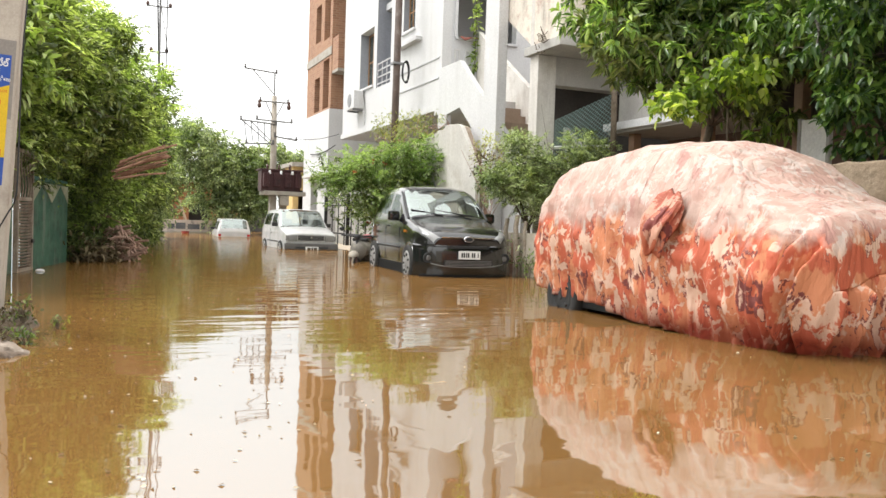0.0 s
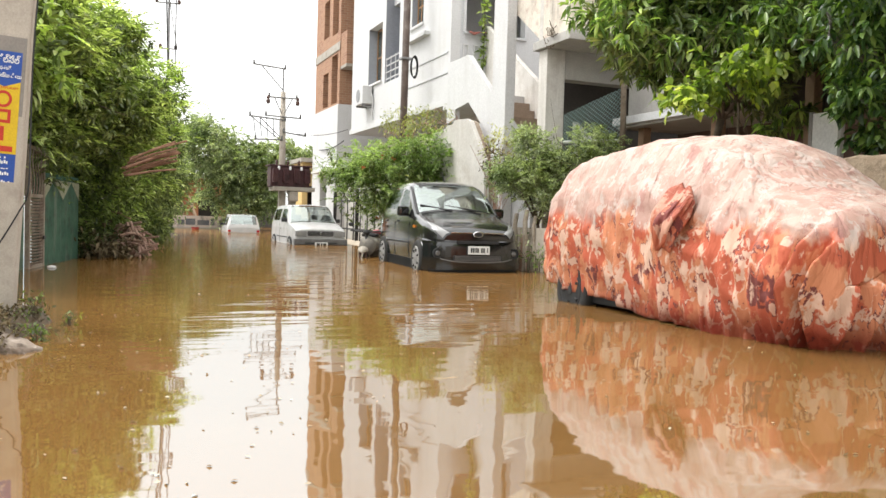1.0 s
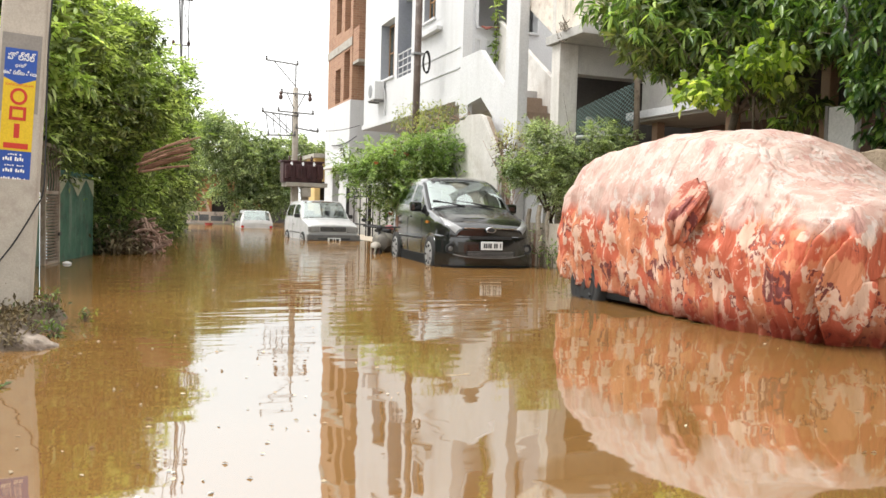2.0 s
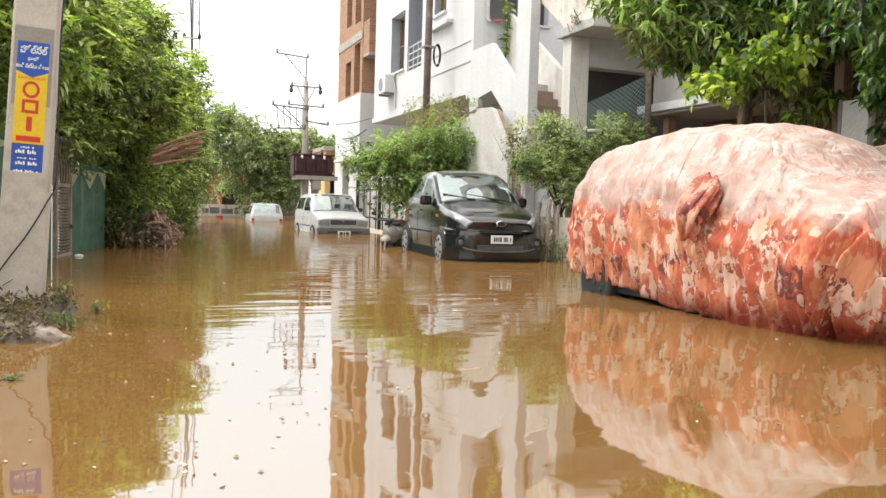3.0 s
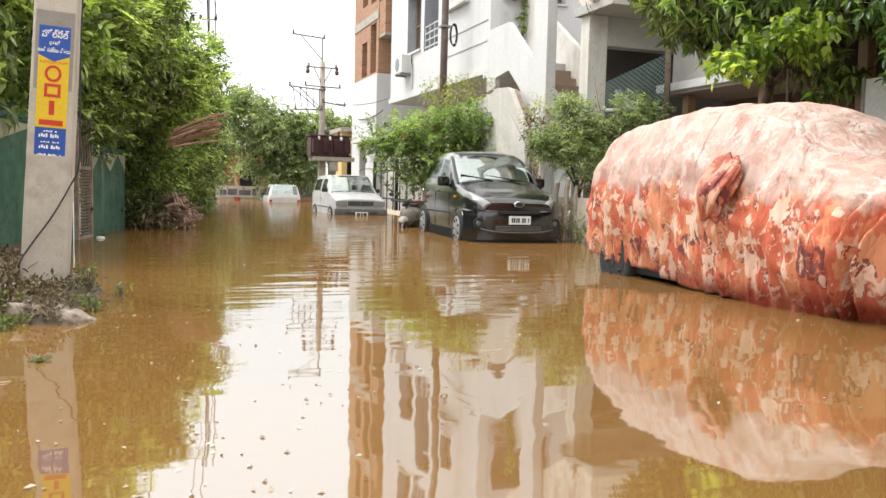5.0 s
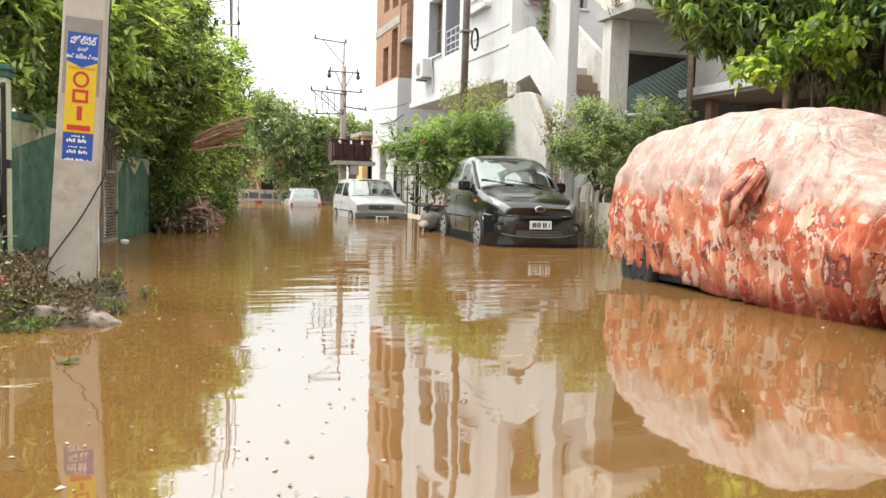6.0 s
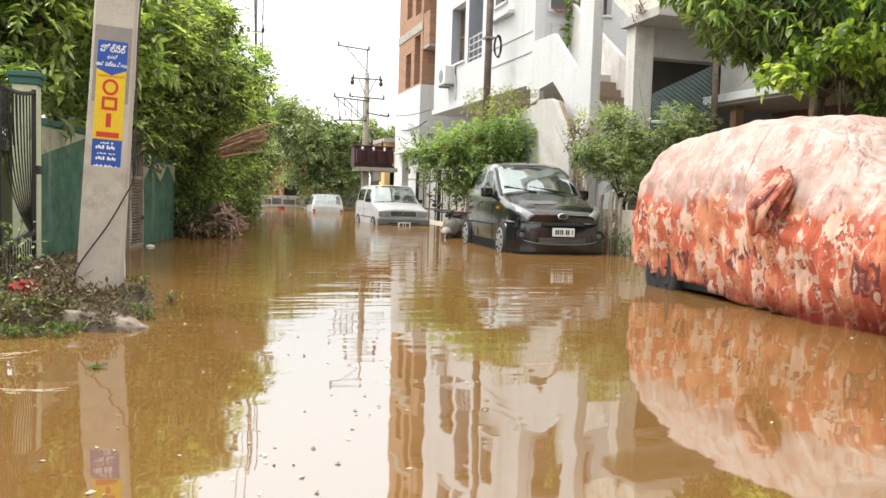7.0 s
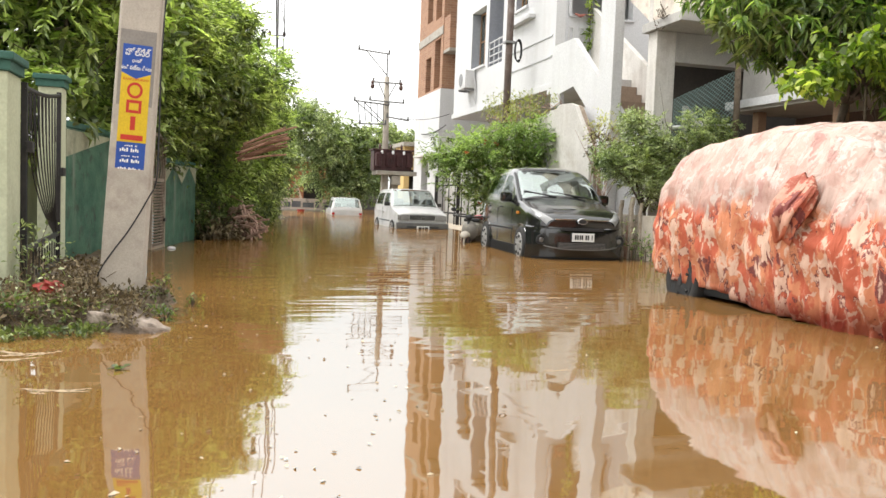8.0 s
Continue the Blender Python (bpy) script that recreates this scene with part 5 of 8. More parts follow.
# white boxy hatchback
def boxy(name, label, at, half, height, length, hood_y, hood_z, screen_y):
    """A square-cut small car; nose at y = 0."""
    c = thing(name, label, "car", at, "parked cars")
    w, h = half, height
    belt = 0.60 * h
    st = []
    st.append((0.00, [(w * .80, .22), (w * .90, .26), (w * .94, .38), (w * .94, .50), (w * .92, hood_z - .12), (w * .84, hood_z - .07), (w * .6, hood_z - .05), (w * .3, hood_z - .045), (0, hood_z - .04)]))
    st.append((0.08, [(w * .88, .20), (w * .96, .25), (w * .98, .38), (w * .98, .52), (w * .97, hood_z - .08), (w * .90, hood_z - .03), (w * .6, hood_z), (w * .3, hood_z + .005), (0, hood_z + .01)]))
    st.append((0.45, [(w * .92, .19), (w * .99, .25), (w, .40), (w, .58), (w * .985, hood_z), (w * .92, hood_z + .05), (w * .6, hood_z + .08), (w * .3, hood_z + .09), (0, hood_z + .095)]))
    st.append((hood_y, [(w * .92, .19), (w * .99, .25), (w, .40), (w, .62), (w * .985, belt), (w * .93, belt + .04), (w * .62, belt + .06), (w * .3, belt + .07), (0, belt + .075)]))
    st.append((hood_y + .05, [(w * .92, .19), (w * .99, .25), (w, .40), (w, .62), (w * .985, belt), (w * .92, belt + .08), (w * .62, belt + .11), (w * .3, belt + .12), (0, belt + .125)]))
    st.append(((hood_y + screen_y) / 2, [(w * .92, .19), (w * .99, .25), (w, .40), (w, .62), (w * .985, belt + .01), (w * .87, (belt + h) / 2), (w * .60, (belt + h) / 2 + .05), (w * .3, (belt + h) / 2 + .06), (0, (belt + h) / 2 + .065)]))
    st.append((screen_y, [(w * .92, .19), (w * .99, .25), (w, .40), (w, .62), (w * .985, belt + .01), (w * .82, h - .085), (w * .60, h - .03), (w * .3, h - .015), (0, h - .01)]))
    st.append((screen_y + .5, [(w * .92, .19), (w * .99, .25), (w, .40), (w, .62), (w * .985, belt + .02), (w * .82, h - .07), (w * .60, h - .012), (w * .3, h), (0, h)]))
    st.append((length - .35, [(w * .92, .19), (w * .99, .25), (w, .40), (w, .62), (w * .985, belt + .03), (w * .81, h - .09), (w * .58, h - .03), (w * .3, h - .02), (0, h - .02)]))
    st.append((length - .18, [(w * .92, .20), (w * .98, .26), (w * .99, .40), (w * .99, .62), (w * .97, belt + .03), (w * .80, h - .20), (w * .58, h - .14), (w * .3, h - .13), (0, h - .13)]))
    st.append((length - .03, [(w * .90, .22), (w * .96, .28), (w * .97, .42), (w * .97, .62), (w * .95, belt), (w * .86, belt + .07), (w * .6, belt + .09), (w * .3, belt + .10), (0, belt + .10)]))
    st.append((length, [(w * .86, .24), (w * .92, .30), (w * .94, .42), (w * .94, .60), (w * .92, belt - .08), (w * .84, belt - .03), (w * .6, belt), (w * .3, belt), (0, belt)]))
    g = shell(st, 5, 6)
    yy = [float(r[48, 1]) for r in g]

    def kind(i, j):
        a, y = min(j, 95 - j), (yy[i] + yy[i + 1]) / 2
        if a >= 31 and hood_y + .03 < y < screen_y - .03:
            return "windscreen"
        if 25 <= a <= 28 and screen_y - .22 + (a - 25) * .06 < y < screen_y + .52:
            return "front_door_window"
        if 25 <= a <= 28 and screen_y + .60 < y < length - .42:
            return "rear_door_window"
        if a >= 32 and length - .30 < y < length - .05:
            return "rear_window"
        return "body"

    part("body", skin(g, lambda i, j: kind(i, j) == "body"), WHITE_PAINT, c, "white painted body", smooth=True)
    for k in ("windscreen", "rear_window"):
        part(k, skin(g, lambda i, j: kind(i, j) == k), CAR_GLASS, c, smooth=True)
    for k in ("front_door_window", "rear_door_window"):
        for near in (True, False):
            part(k, skin(g, lambda i, j: kind(i, j) == k and (j < 48) == near), SIDE_GLASS, c, smooth=True)
    for x in (-0.33, 0.33):
        part("front_seat", box(x - 0.2, x + 0.2, screen_y + .35, screen_y + .48, 0.4, h - 0.28, bevel=0.05), BLACK_TRIM, c)
    part("dashboard", box(-w * .85, w * .85, hood_y + .08, hood_y + .4, belt - .15, belt + .05, bevel=0.04), PALE_GREY, c)
    part("floor_pan", box(-w * .9, w * .9, .3, length - .2, .12, .2), BLACK_TRIM, c)
    part("nose_panel", skin(np.stack([g[0], g[0] * [0, 1, 1]]), lambda i, j: True), WHITE_PAINT, c)
    part("tail_panel", skin(np.stack([g[-1], g[-1] * [0, 1, 1]]), lambda i, j: True), WHITE_PAINT, c)
    for s in (-1, 1):
        for y in (0.58, length - 0.62):
            # black disc on the body side, painting in the dark wheel well
            part("arch_gap_disc", lathe(bmesh.new(), [(0, 0.30), (s * 0.004, 0.30)], (s * (w - 0.004), y, 0.27)), BLACK_TRIM, c)
            wheel(c, s * (w - 0.06), y, 0.265, s, 5)
        part("door_gap", box(s * w - .004, s * w + .004, screen_y + .55, screen_y + .558, .28, belt), BLACK_TRIM, c)
        part("rubbing_strip", box(s * w - .008, s * w + .01, .95, length - .95, .47, .50, bevel=.004), BLACK_TRIM, c)
        part("door_handle", box(s * w - .01, s * w + .015, screen_y + .35, screen_y + .48, .70, .725, bevel=.006), BLACK_TRIM, c)
        m = part("door_mirror", box(-.08, .08, -.04, .04, -.055, .055, bevel=.02), BLACK_TRIM, c, "small black door mirror")
        m.matrix_basis = pose(s * (w + .05), hood_y + .28, belt + .12)
    return c


wc = boxy("small_car", "white square-cut small car with black bumpers, standing in flood water", (5.32, 22.2, -0.30), 0.72, 1.40, 3.34, 0.86, 0.76, 1.42)
wc.rotation_euler.z = radians(0.5)
FADED_TRIM = surf("faded_bumper_plastic", (0.15, 0.145, 0.14), (0.10, 0.097, 0.093), 5, 0.6, 60, 0.002)
part("front_bumper", bx(box(-0.74, 0.74, -0.10, 0.05, 0.30, 0.47, bevel=0.03), -0.72, 0.72, -0.06, 0.1, 0.16, 0.298, bevel=0.02), FADED_TRIM, wc, "faded black plastic bumper")
part("bumper_slot", box(-0.45, 0.45, -0.108, -0.09, 0.335, 0.375, bevel=0.005), BLACK_TRIM, wc)
part("grille", box(-0.36, 0.36, -0.025, 0.02, 0.55, 0.68, bevel=0.012), BLACK_TRIM, wc, "dark slatted grille")
for k in range(4):
    part("grille_bar", box(-0.35, 0.35, -0.034, -0.024, 0.565 + 0.03 * k, 0.575 + 0.03 * k), STEEL, wc)
part("badge", lathe(bmesh.new(), [(-0.045, 0.03), (-0.034, 0.036)], (0, 0, 0.62), "y", 14), CHROME, wc)
for s in (-1, 1):
    part("headlamp", box(s * 0.51 - 0.13, s * 0.51 + 0.13, -0.03, 0.03, 0.53, 0.69, bevel=0.02), LAMP_GLASS, wc, "rectangular headlamp")
    part("indicator", box(s * 0.67 - 0.025, s * 0.67 + 0.025, -0.02, 0.05, 0.54, 0.68, bevel=0.01), LAMP_GLASS, wc)
    part("wiper", tube(bmesh.new(), [(0.05 + s * 0.2, 0.87, 0.925), (0.35 + s * 0.2, 0.98, 1.01)], 0.01, sides=5), BLACK_TRIM, wc)
plate(wc, -0.103, 0.33, 0.36, 0.11, ((-0.13, -0.04), (-0.02, 0.03), (0.05, 0.14)))

fc = boxy("small_car", "white hatchback sunk to its tail lamps in flood water", (5.15, 37.75, -0.80), 0.70, 1.42, 3.4, 0.9, 0.8, 1.45)
for s in (-1, 1):
    part("tail_lamp", box(s * 0.60 - 0.06, s * 0.60 + 0.06, 3.36, 3.43, 0.66, 0.76, bevel=0.02), RED_LENS, fc, "red tail lamp")
part("rear_bumper", box(-0.69, 0.69, 3.3, 3.46, 0.3, 0.56, bevel=0.03), WHITE_PAINT, fc)
fc.matrix_basis = pose(5.27, 37.75, -0.62, 0, 0, 177)

fc.scale = (0.96, 0.96, 0.96)

# ---- covered car ----
cover = thing("covered_car", "car under a salmon camouflage cloth cover, hem trailing in the water", "car", (5.25, 8.30, 0), "parked cars")
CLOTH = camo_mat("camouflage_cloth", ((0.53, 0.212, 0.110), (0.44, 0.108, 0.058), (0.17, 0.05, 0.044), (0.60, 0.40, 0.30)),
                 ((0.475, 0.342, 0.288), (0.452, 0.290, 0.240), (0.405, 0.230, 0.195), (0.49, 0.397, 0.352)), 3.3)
# pocket cloth: redder, and darkened to paint in the shade of its folds
POCKET_CLOTH = camo_mat("pocket_shade_cloth", ((0.44, 0.130, 0.070), (0.34, 0.075, 0.042), (0.14, 0.038, 0.034), (0.50, 0.27, 0.19)),
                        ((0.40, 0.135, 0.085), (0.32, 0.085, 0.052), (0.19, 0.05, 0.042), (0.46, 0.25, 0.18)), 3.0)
# (distance from the tail, half width, shoulder height, roof height, roof half width)
PROFILE = [
    (0.00, 0.78, 0.78, 0.98, 0.56), (0.06, 0.86, 0.98, 1.27, 0.61), (0.20, 0.905, 1.06, 1.45, 0.64), (0.55, 0.925, 1.08, 1.56, 0.66), (1.30, 0.935, 1.08, 1.65, 0.66),
    (1.90, 0.945, 1.07, 1.66, 0.66), (2.45, 0.95, 1.06, 1.61, 0.65), (2.78, 0.95, 1.05, 1.45, 0.68), (3.06, 0.945, 0.97, 1.26, 0.72), (3.31, 0.94, 0.88, 1.15, 0.74),
    (3.60, 0.93, 0.83, 1.09, 0.74), (3.80, 0.90, 0.78, 1.03, 0.70), (3.90, 0.84, 0.66, 0.91, 0.62), (3.93, 0.78, 0.45, 0.62, 0.50)]
prof = spline(PROFILE, 16)
NS = 64


def cover_point(k, u):
    """u from -1 (street-side hem) over the roof to 1."""
    y, w, sh, top, rw = prof[k]
    s, a = (1 if u > 0 else -1), abs(u)
    back, stern = 0.0, max(0.0, 1 - y / 0.8)
    hem = 0.20 - 0.085 * y if y < 2.6 else -0.05
    if y > 3.72 or y < 0.06:
        hem = min(hem, 0.16) if y < 1 else -0.05
    if a > 0.52:                                   # skirt from hem to shoulder
        t = (1 - a) / 0.48
        z = hem + (sh - hem) * t
        x = w * (0.905 + 0.055 * stern + (0.110 - 0.085 * stern) * math.sin(min(1.0, t * 1.25) * math.pi * 0.5) - (0.085 - 0.01 * stern) * (max(0.0, t - 0.5) / 0.5) ** 2)
        x += 0.06 * math.sin(math.pi * t) * max(0.0, min(1.0, (y - 2.4) / 1.0))
        tuck = max(0.0, min(1.0, (y - 3.25) / 0.55))       # the cloth falls back under the nose
        x *= 1 - 0.21 * tuck * (1 - t) ** 1.3
        back = 0.20 * tuck * (1 - t) ** 1.2
    elif a > 0.26:                                 # shoulder up to the roof edge
        t = (0.52 - a) / 0.26
        z = sh + (top - 0.10 - sh) * (t ** 0.92)
        x = w * (0.93 - 0.02 * stern) + (rw - w * (0.93 - 0.02 * stern)) * t ** 1.1
    else:                                          # roof
        t = a / 0.26
        z = top - 0.10 * t ** 2.3
        x = rw * t
    # hanging folds, drawn by the fall of the cloth
    fall = max(0.0, min(1.0, (a - 0.22) / 0.35))
    fold = 0.5 * math.sin(y * 17 + 2.2 * math.sin(y * 3.1) + a * 2.0) + 0.5 * math.sin(y * 37 + 4 * math.sin(y * 2.3 + s) + a * 5)
    dx = fold * 0.050 * fall * (0.35 + 0.65 * a) * min(1.0, y / 0.5)
    n1 = noise.noise(Vector((s * 3 + a * 3.2, y * 1.6, 1.3))) * 0.035
    n2 = noise.noise(Vector((s * 7 + a * 9, y * 6.5 - a * 5, 5.1))) * 0.031
    n3 = noise.noise(Vector((a * 22 + s, y * 11 + a * 9, 9.1))) * 0.008
    x += dx + (n1 + n2 + n3) * (0.25 + fall)
    z += (n1 * 0.6 + n2 * 0.9 + n3) * (1 - 0.8 * fall) + (0.02 * math.sin(y * 5.3 + 1) if a > 0.97 else 0)
    for c0, h, wd in ((3.47, -0.05, 0.04), (3.54, 0.05, 0.03), (3.66, -0.12, 0.04), (3.74, 0.14, 0.024), (3.81, -0.13, 0.03), (3.87, 0.12, 0.018)):   # deep pleats hanging from the nose corner
        x += h * math.exp(-((y - c0 + 0.10 * (a - 0.6)) / wd) ** 2) * max(0.0, min(1.0, (a - 0.36) / 0.22)) * (0.75 + 0.25 * math.sin(a * 9 + c0 * 7))
    # cloth drawn in toward the mirror pocket
    if s < 0:
        du, dv = y - 2.45, z - 0.78
        rr = math.hypot(du, dv)
        x += 0.030 * math.sin(9 * math.atan2(dv, du) + 1.5 * math.sin(rr * 9)) * math.exp(-(rr / 0.34) ** 2) * min(1, rr / 0.08)
    return (s * x if a > 1e-6 else 0.0, -y + back, z)


g = np.array([[cover_point(k, -1 + 2 * j / (2 * NS)) for j in range(2 * NS + 1)] for k in range(len(prof))])


def cloth_part(name, bm, material, label):
    o = part(name, bm, material, cover, label, smooth=True)
    o.modifiers.new("thick", "SOLIDIFY").thickness = 0.006
    return o


cloth_part("cloth_cover", skin(g, lambda i, j: True), CLOTH, "salmon and maroon camouflage cloth, bleached and lit paler on top")
e = g[0]
rows = [e, e * [0.86, 1, 0.985] + [0, 0.02, 0], e * [0.45, 1, 0.98] + [0, 0.03, 0], e * [0.0, 1, 0.98] + [0, 0.03, 0]]
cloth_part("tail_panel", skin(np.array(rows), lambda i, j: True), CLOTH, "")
# the front hangs in sharp pleats from the bonnet's edge
e, rows = g[-1], []
for k in np.linspace(1, 0, 64):
    row = e * [k, 1, 0.98 + 0.02 * k]
    row[:, 1] -= 0.07 * (1 - k * k)
    low = np.clip((0.66 - row[:, 2]) / 0.22, 0, 1)
    for c, h, w in ((-0.66, 0.08, 0.020), (-0.55, -0.09, 0.05), (-0.46, 0.11, 0.018), (-0.34, -0.09, 0.06), (-0.24, 0.10, 0.020), (-0.14, -0.06, 0.05), (-0.04, 0.08, 0.022), (0.14, 0.09, 0.022), (0.35, 0.08, 0.022), (0.55, 0.09, 0.022)):
        row[:, 1] -= h * (1 - k) ** 0.25 * low * np.exp(-((row[:, 0] - c + 0.05 * (row[:, 2] - 0.4)) / w) ** 2)
    rows.append(row)
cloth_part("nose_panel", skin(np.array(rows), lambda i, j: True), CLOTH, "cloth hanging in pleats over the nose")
# sewn seams
for k in (82,):
    part("seam", tube(bmesh.new(), [Vector(p) + Vector((0, 0, 0.002)) for p in g[k, 24:2 * NS - 23]], 0.004, sides=6), CLOTH, cover, smooth=True)
# mirror pocket: a gathered, twisted ear of cloth, wide above and drawn to a knot below
bm = bmesh.new()
rings = []
NP = 60
for i in range(27):
    s = i / 26
    cz, cy = 1.16 - 0.50 * s - 0.02 * math.sin(s * 7), -2.47 + 0.035 * s ** 1.3
    cx = -0.84 - 0.245 * math.sin(min(1.0, 0.04 + s * 0.80) * math.pi * 0.62) ** 0.7
    wy = 0.088 * (1 - s) ** 0.8 + 0.050 + 0.02 * math.sin(s * 3.1)
    wy *= min(1.0, 0.35 + s * 6)
    wx = 0.020 + 0.075 * math.sin((0.05 + 0.80 * s) * math.pi)
    ring = []
    for k in range(NP):
        a = 2 * math.pi * k / NP
        rr = 1 + (0.24 * math.sin(6 * a + s * 2.8) + 0.15 * math.sin(11 * a - s * 3.5 + 1)) * (0.5 + 0.9 * s)
        ring.append(bm.verts.new((cx + wx * rr * math.cos(a), cy + wy * rr * math.sin(a), cz + 0.30 * wy * rr * math.sin(a) + 0.02 * math.cos(3 * a))))
    rings.append(ring)
for i in range(6):                                # the knot folds back inside
    rings.append([bm.verts.new(v.co.lerp(Vector((-1.0, -2.42, 0.80)), 0.10 + 0.17 * i) + Vector((0, 0, 0.03 * i))) for v in rings[26]])
for u, v in zip(rings, rings[1:]):
    for k in range(NP):
        bm.faces.new((u[k], u[(k + 1) % NP], v[(k + 1) % NP], v[k]))
part("mirror_pocket", bm, POCKET_CLOTH, cover, "gathered dark red cloth pocket over the door mirror", smooth=True)
part("underbody", box(-0.74, 0.74, -3.30, -0.25, 0.02, 0.30, bevel=0.05), BLACK_TRIM, cover, "dark underbody")
for s in (-1, 1):
    for y in (-0.62, -3.05):
        wheel(cover, s * (0.74 if y > -1 else 0.58), y + (0 if y > -1 else 0.15), 0.29, s, 5, BLACK_TRIM).location.z = -0.16

# ---- plants ----
def unit(v):
    return v / np.maximum(np.linalg.norm(v, axis=-1, keepdims=True), 1e-9)


def leaves(name, at, heading, length, width, material, rng, fold=0.25, rich=False, roll=0.45):
    """One mesh of folded leaves: at (n, 3) stalk ends, heading (n, 3) along the leaf. rich: six-sided blades that droop at the tip."""
    n = len(at)
    d = unit(heading)
    side = unit(np.cross(d, rng.normal(0, roll, (n, 3)) + [0, 0, 1]))
    up = unit(np.cross(side, d))
    L, W = (length * rng.uniform(0.65, 1.25, n))[:, None], (width * rng.uniform(0.75, 1.2, n))[:, None]
    if rich:
        tip = at + d * L - [0, 0, 1] * L * 0.18
        v = [at, at + d * L * 0.3 + side * W * 0.45 + up * W * fold, at + d * L * 0.68 + side * W * 0.42 + up * W * fold * 0.8 - [0, 0, 1] * L * 0.06, tip,
             at + d * L * 0.68 - side * W * 0.42 + up * W * fold * 0.8 - [0, 0, 1] * L * 0.06, at + d * L * 0.3 - side * W * 0.45 + up * W * fold, at + d * L * 0.32, at + d * L * 0.7 - [0, 0, 1] * L * 0.06]
        loops = [(0, 6, 1), (0, 5, 6), (1, 6, 7, 2), (6, 5, 4, 7), (2, 7, 3), (7, 4, 3)]
    else:
        v = [at, at + d * L * 0.45 + side * W * 0.5 + up * W * fold, at + d * L - [0, 0, 1] * L * 0.08, at + d * L * 0.45 - side * W * 0.5 + up * W * fold]
        loops = [(0, 2, 1), (0, 3, 2)]
    k = len(v)
    verts = np.stack(v, 1).reshape(-1, 3)
    idx = (np.arange(n) * k)[:, None]
    corner = np.concatenate([idx + np.array(f) for f in loops], 1).astype(np.int32).ravel()
    sizes = np.tile([len(f) for f in loops], n).astype(np.int32)
    me = bpy.data.meshes.new(name)
    me.vertices.add(len(verts))
    me.vertices.foreach_set("co", verts.astype(np.float32).ravel())
    me.loops.add(len(corner))
    me.loops.foreach_set("vertex_index", corner)
    me.polygons.add(len(sizes))
    me.polygons.foreach_set("loop_start", np.concatenate([[0], np.cumsum(sizes)[:-1]]).astype(np.int32))
    me.polygons.foreach_set("loop_total", sizes)
    me.update(calc_edges=True)
    return link_mesh(name, me, material)


def crown_points(blobs, sprays, per, spread, rng, droop=0.2, depth=0.45, star=0.0):
    """Leaf places and headings: sprays of leaves set through the outer depth of each lobe (centre, radii)."""
    at, head = [], []
    vol = np.array([b[3] * b[4] * b[5] for b in blobs]) ** 0.67
    for b, share in zip(blobs, vol / vol.sum()):
        n = max(3, int(sprays * share))
        o = unit(rng.normal(0, 1, (n, 3)))
        r = 1 - depth * rng.random(n) ** 1.6
        r *= 1 + 0.42 * np.array([noise.noise(Vector(tuple(p * 2.3 + np.array(b[:3])))) for p in o])
        c = np.array(b[:3]) + o * r[:, None] * np.array(b[3:6])
        out = unit(o * [1, 1, 0.7] + rng.normal(0, 0.35, (n, 3)) + [0, 0, -droop])
        t = rng.random((n, per, 1))
        p = c[:, None, :] + out[:, None, :] * spread * (t - 0.4) + rng.normal(0, spread * 0.16, (n, per, 3))
        h = out[:, None, :] * 0.8 + rng.normal(0, 0.65, (n, per, 3)) + np.array([0, 0, -droop])
        rose = rng.random(n) < star                # whorls of leaves round one shoot
        q = c + out * spread * 0.7
        ph = np.arange(per) * 2.4
        a1 = unit(np.cross(out, [0.2, 0.3, 1.0]))
        a2 = np.cross(out, a1)
        w = a1[:, None, :] * np.cos(ph)[None, :, None] + a2[:, None, :] * np.sin(ph)[None, :, None] + out[:, None, :] * 0.35 + rng.normal(0, 0.18, (n, per, 3)) + np.array([0, 0, -droop * 0.6])
        p[rose] = (q[:, None, :] + rng.normal(0, 0.02, (n, per, 3)))[rose]
        h[rose] = w[rose]
        at.append(p.reshape(-1, 3))
        head.append(h.reshape(-1, 3))
    return np.concatenate(at), np.concatenate(head)


def frond_points(blobs, count, pairs, long, leaf, rng, droop=0.35, depth=0.4, reach=0.25):
    """Leaflets of feathery compound leaves: fronds that arch out of each lobe, nearly level, with paired leaflets."""
    at, head, size = [], [], []
    vol = np.array([b[3] * b[4] * b[5] for b in blobs]) ** 0.67
    for b, share in zip(blobs, vol / vol.sum()):
        n = max(3, int(count * share))
        o = unit(rng.normal(0, 1, (n, 3)) + [0, 0, 0.25])
        r = (1 - depth * rng.random(n) ** 1.4) * (1 + 0.35 * np.array([noise.noise(Vector(tuple(p * 2.1 + np.array(b[:3])))) for p in o]))
        c = np.array(b[:3]) + o * r[:, None] * np.array(b[3:6])
        d = unit(o * [1, 1, 0.45] + rng.normal(0, 0.45, (n, 3)) * [1, 1, 0.6] + [0, 0, reach])
        s = unit(np.cross(d, rng.normal(0, 0.28, (n, 3)) + [0, 0, 1]))
        L = long * rng.uniform(0.6, 1.3, n)
        for k in range(pairs):
            t = (k + 0.6) / pairs
            p = c + d * (L * t)[:, None] - np.array([0, 0, 1]) * (L * droop * t * t)[:, None]
            w = leaf * (0.55 + 0.9 * math.sin(math.pi * min(1.0, 0.18 + 0.8 * t)))
            for side in (-1, 1):
                at.append(p + rng.normal(0, 0.006, (n, 3)))
                head.append(d * (0.45 + 0.5 * t) + s * side * 0.85 + np.array([0, 0, -0.12 - 0.5 * droop * t]) + rng.normal(0, 0.14, (n, 3)))
                size.append(np.full(n, w))
    return np.concatenate(at), np.concatenate(head), np.concatenate(size)


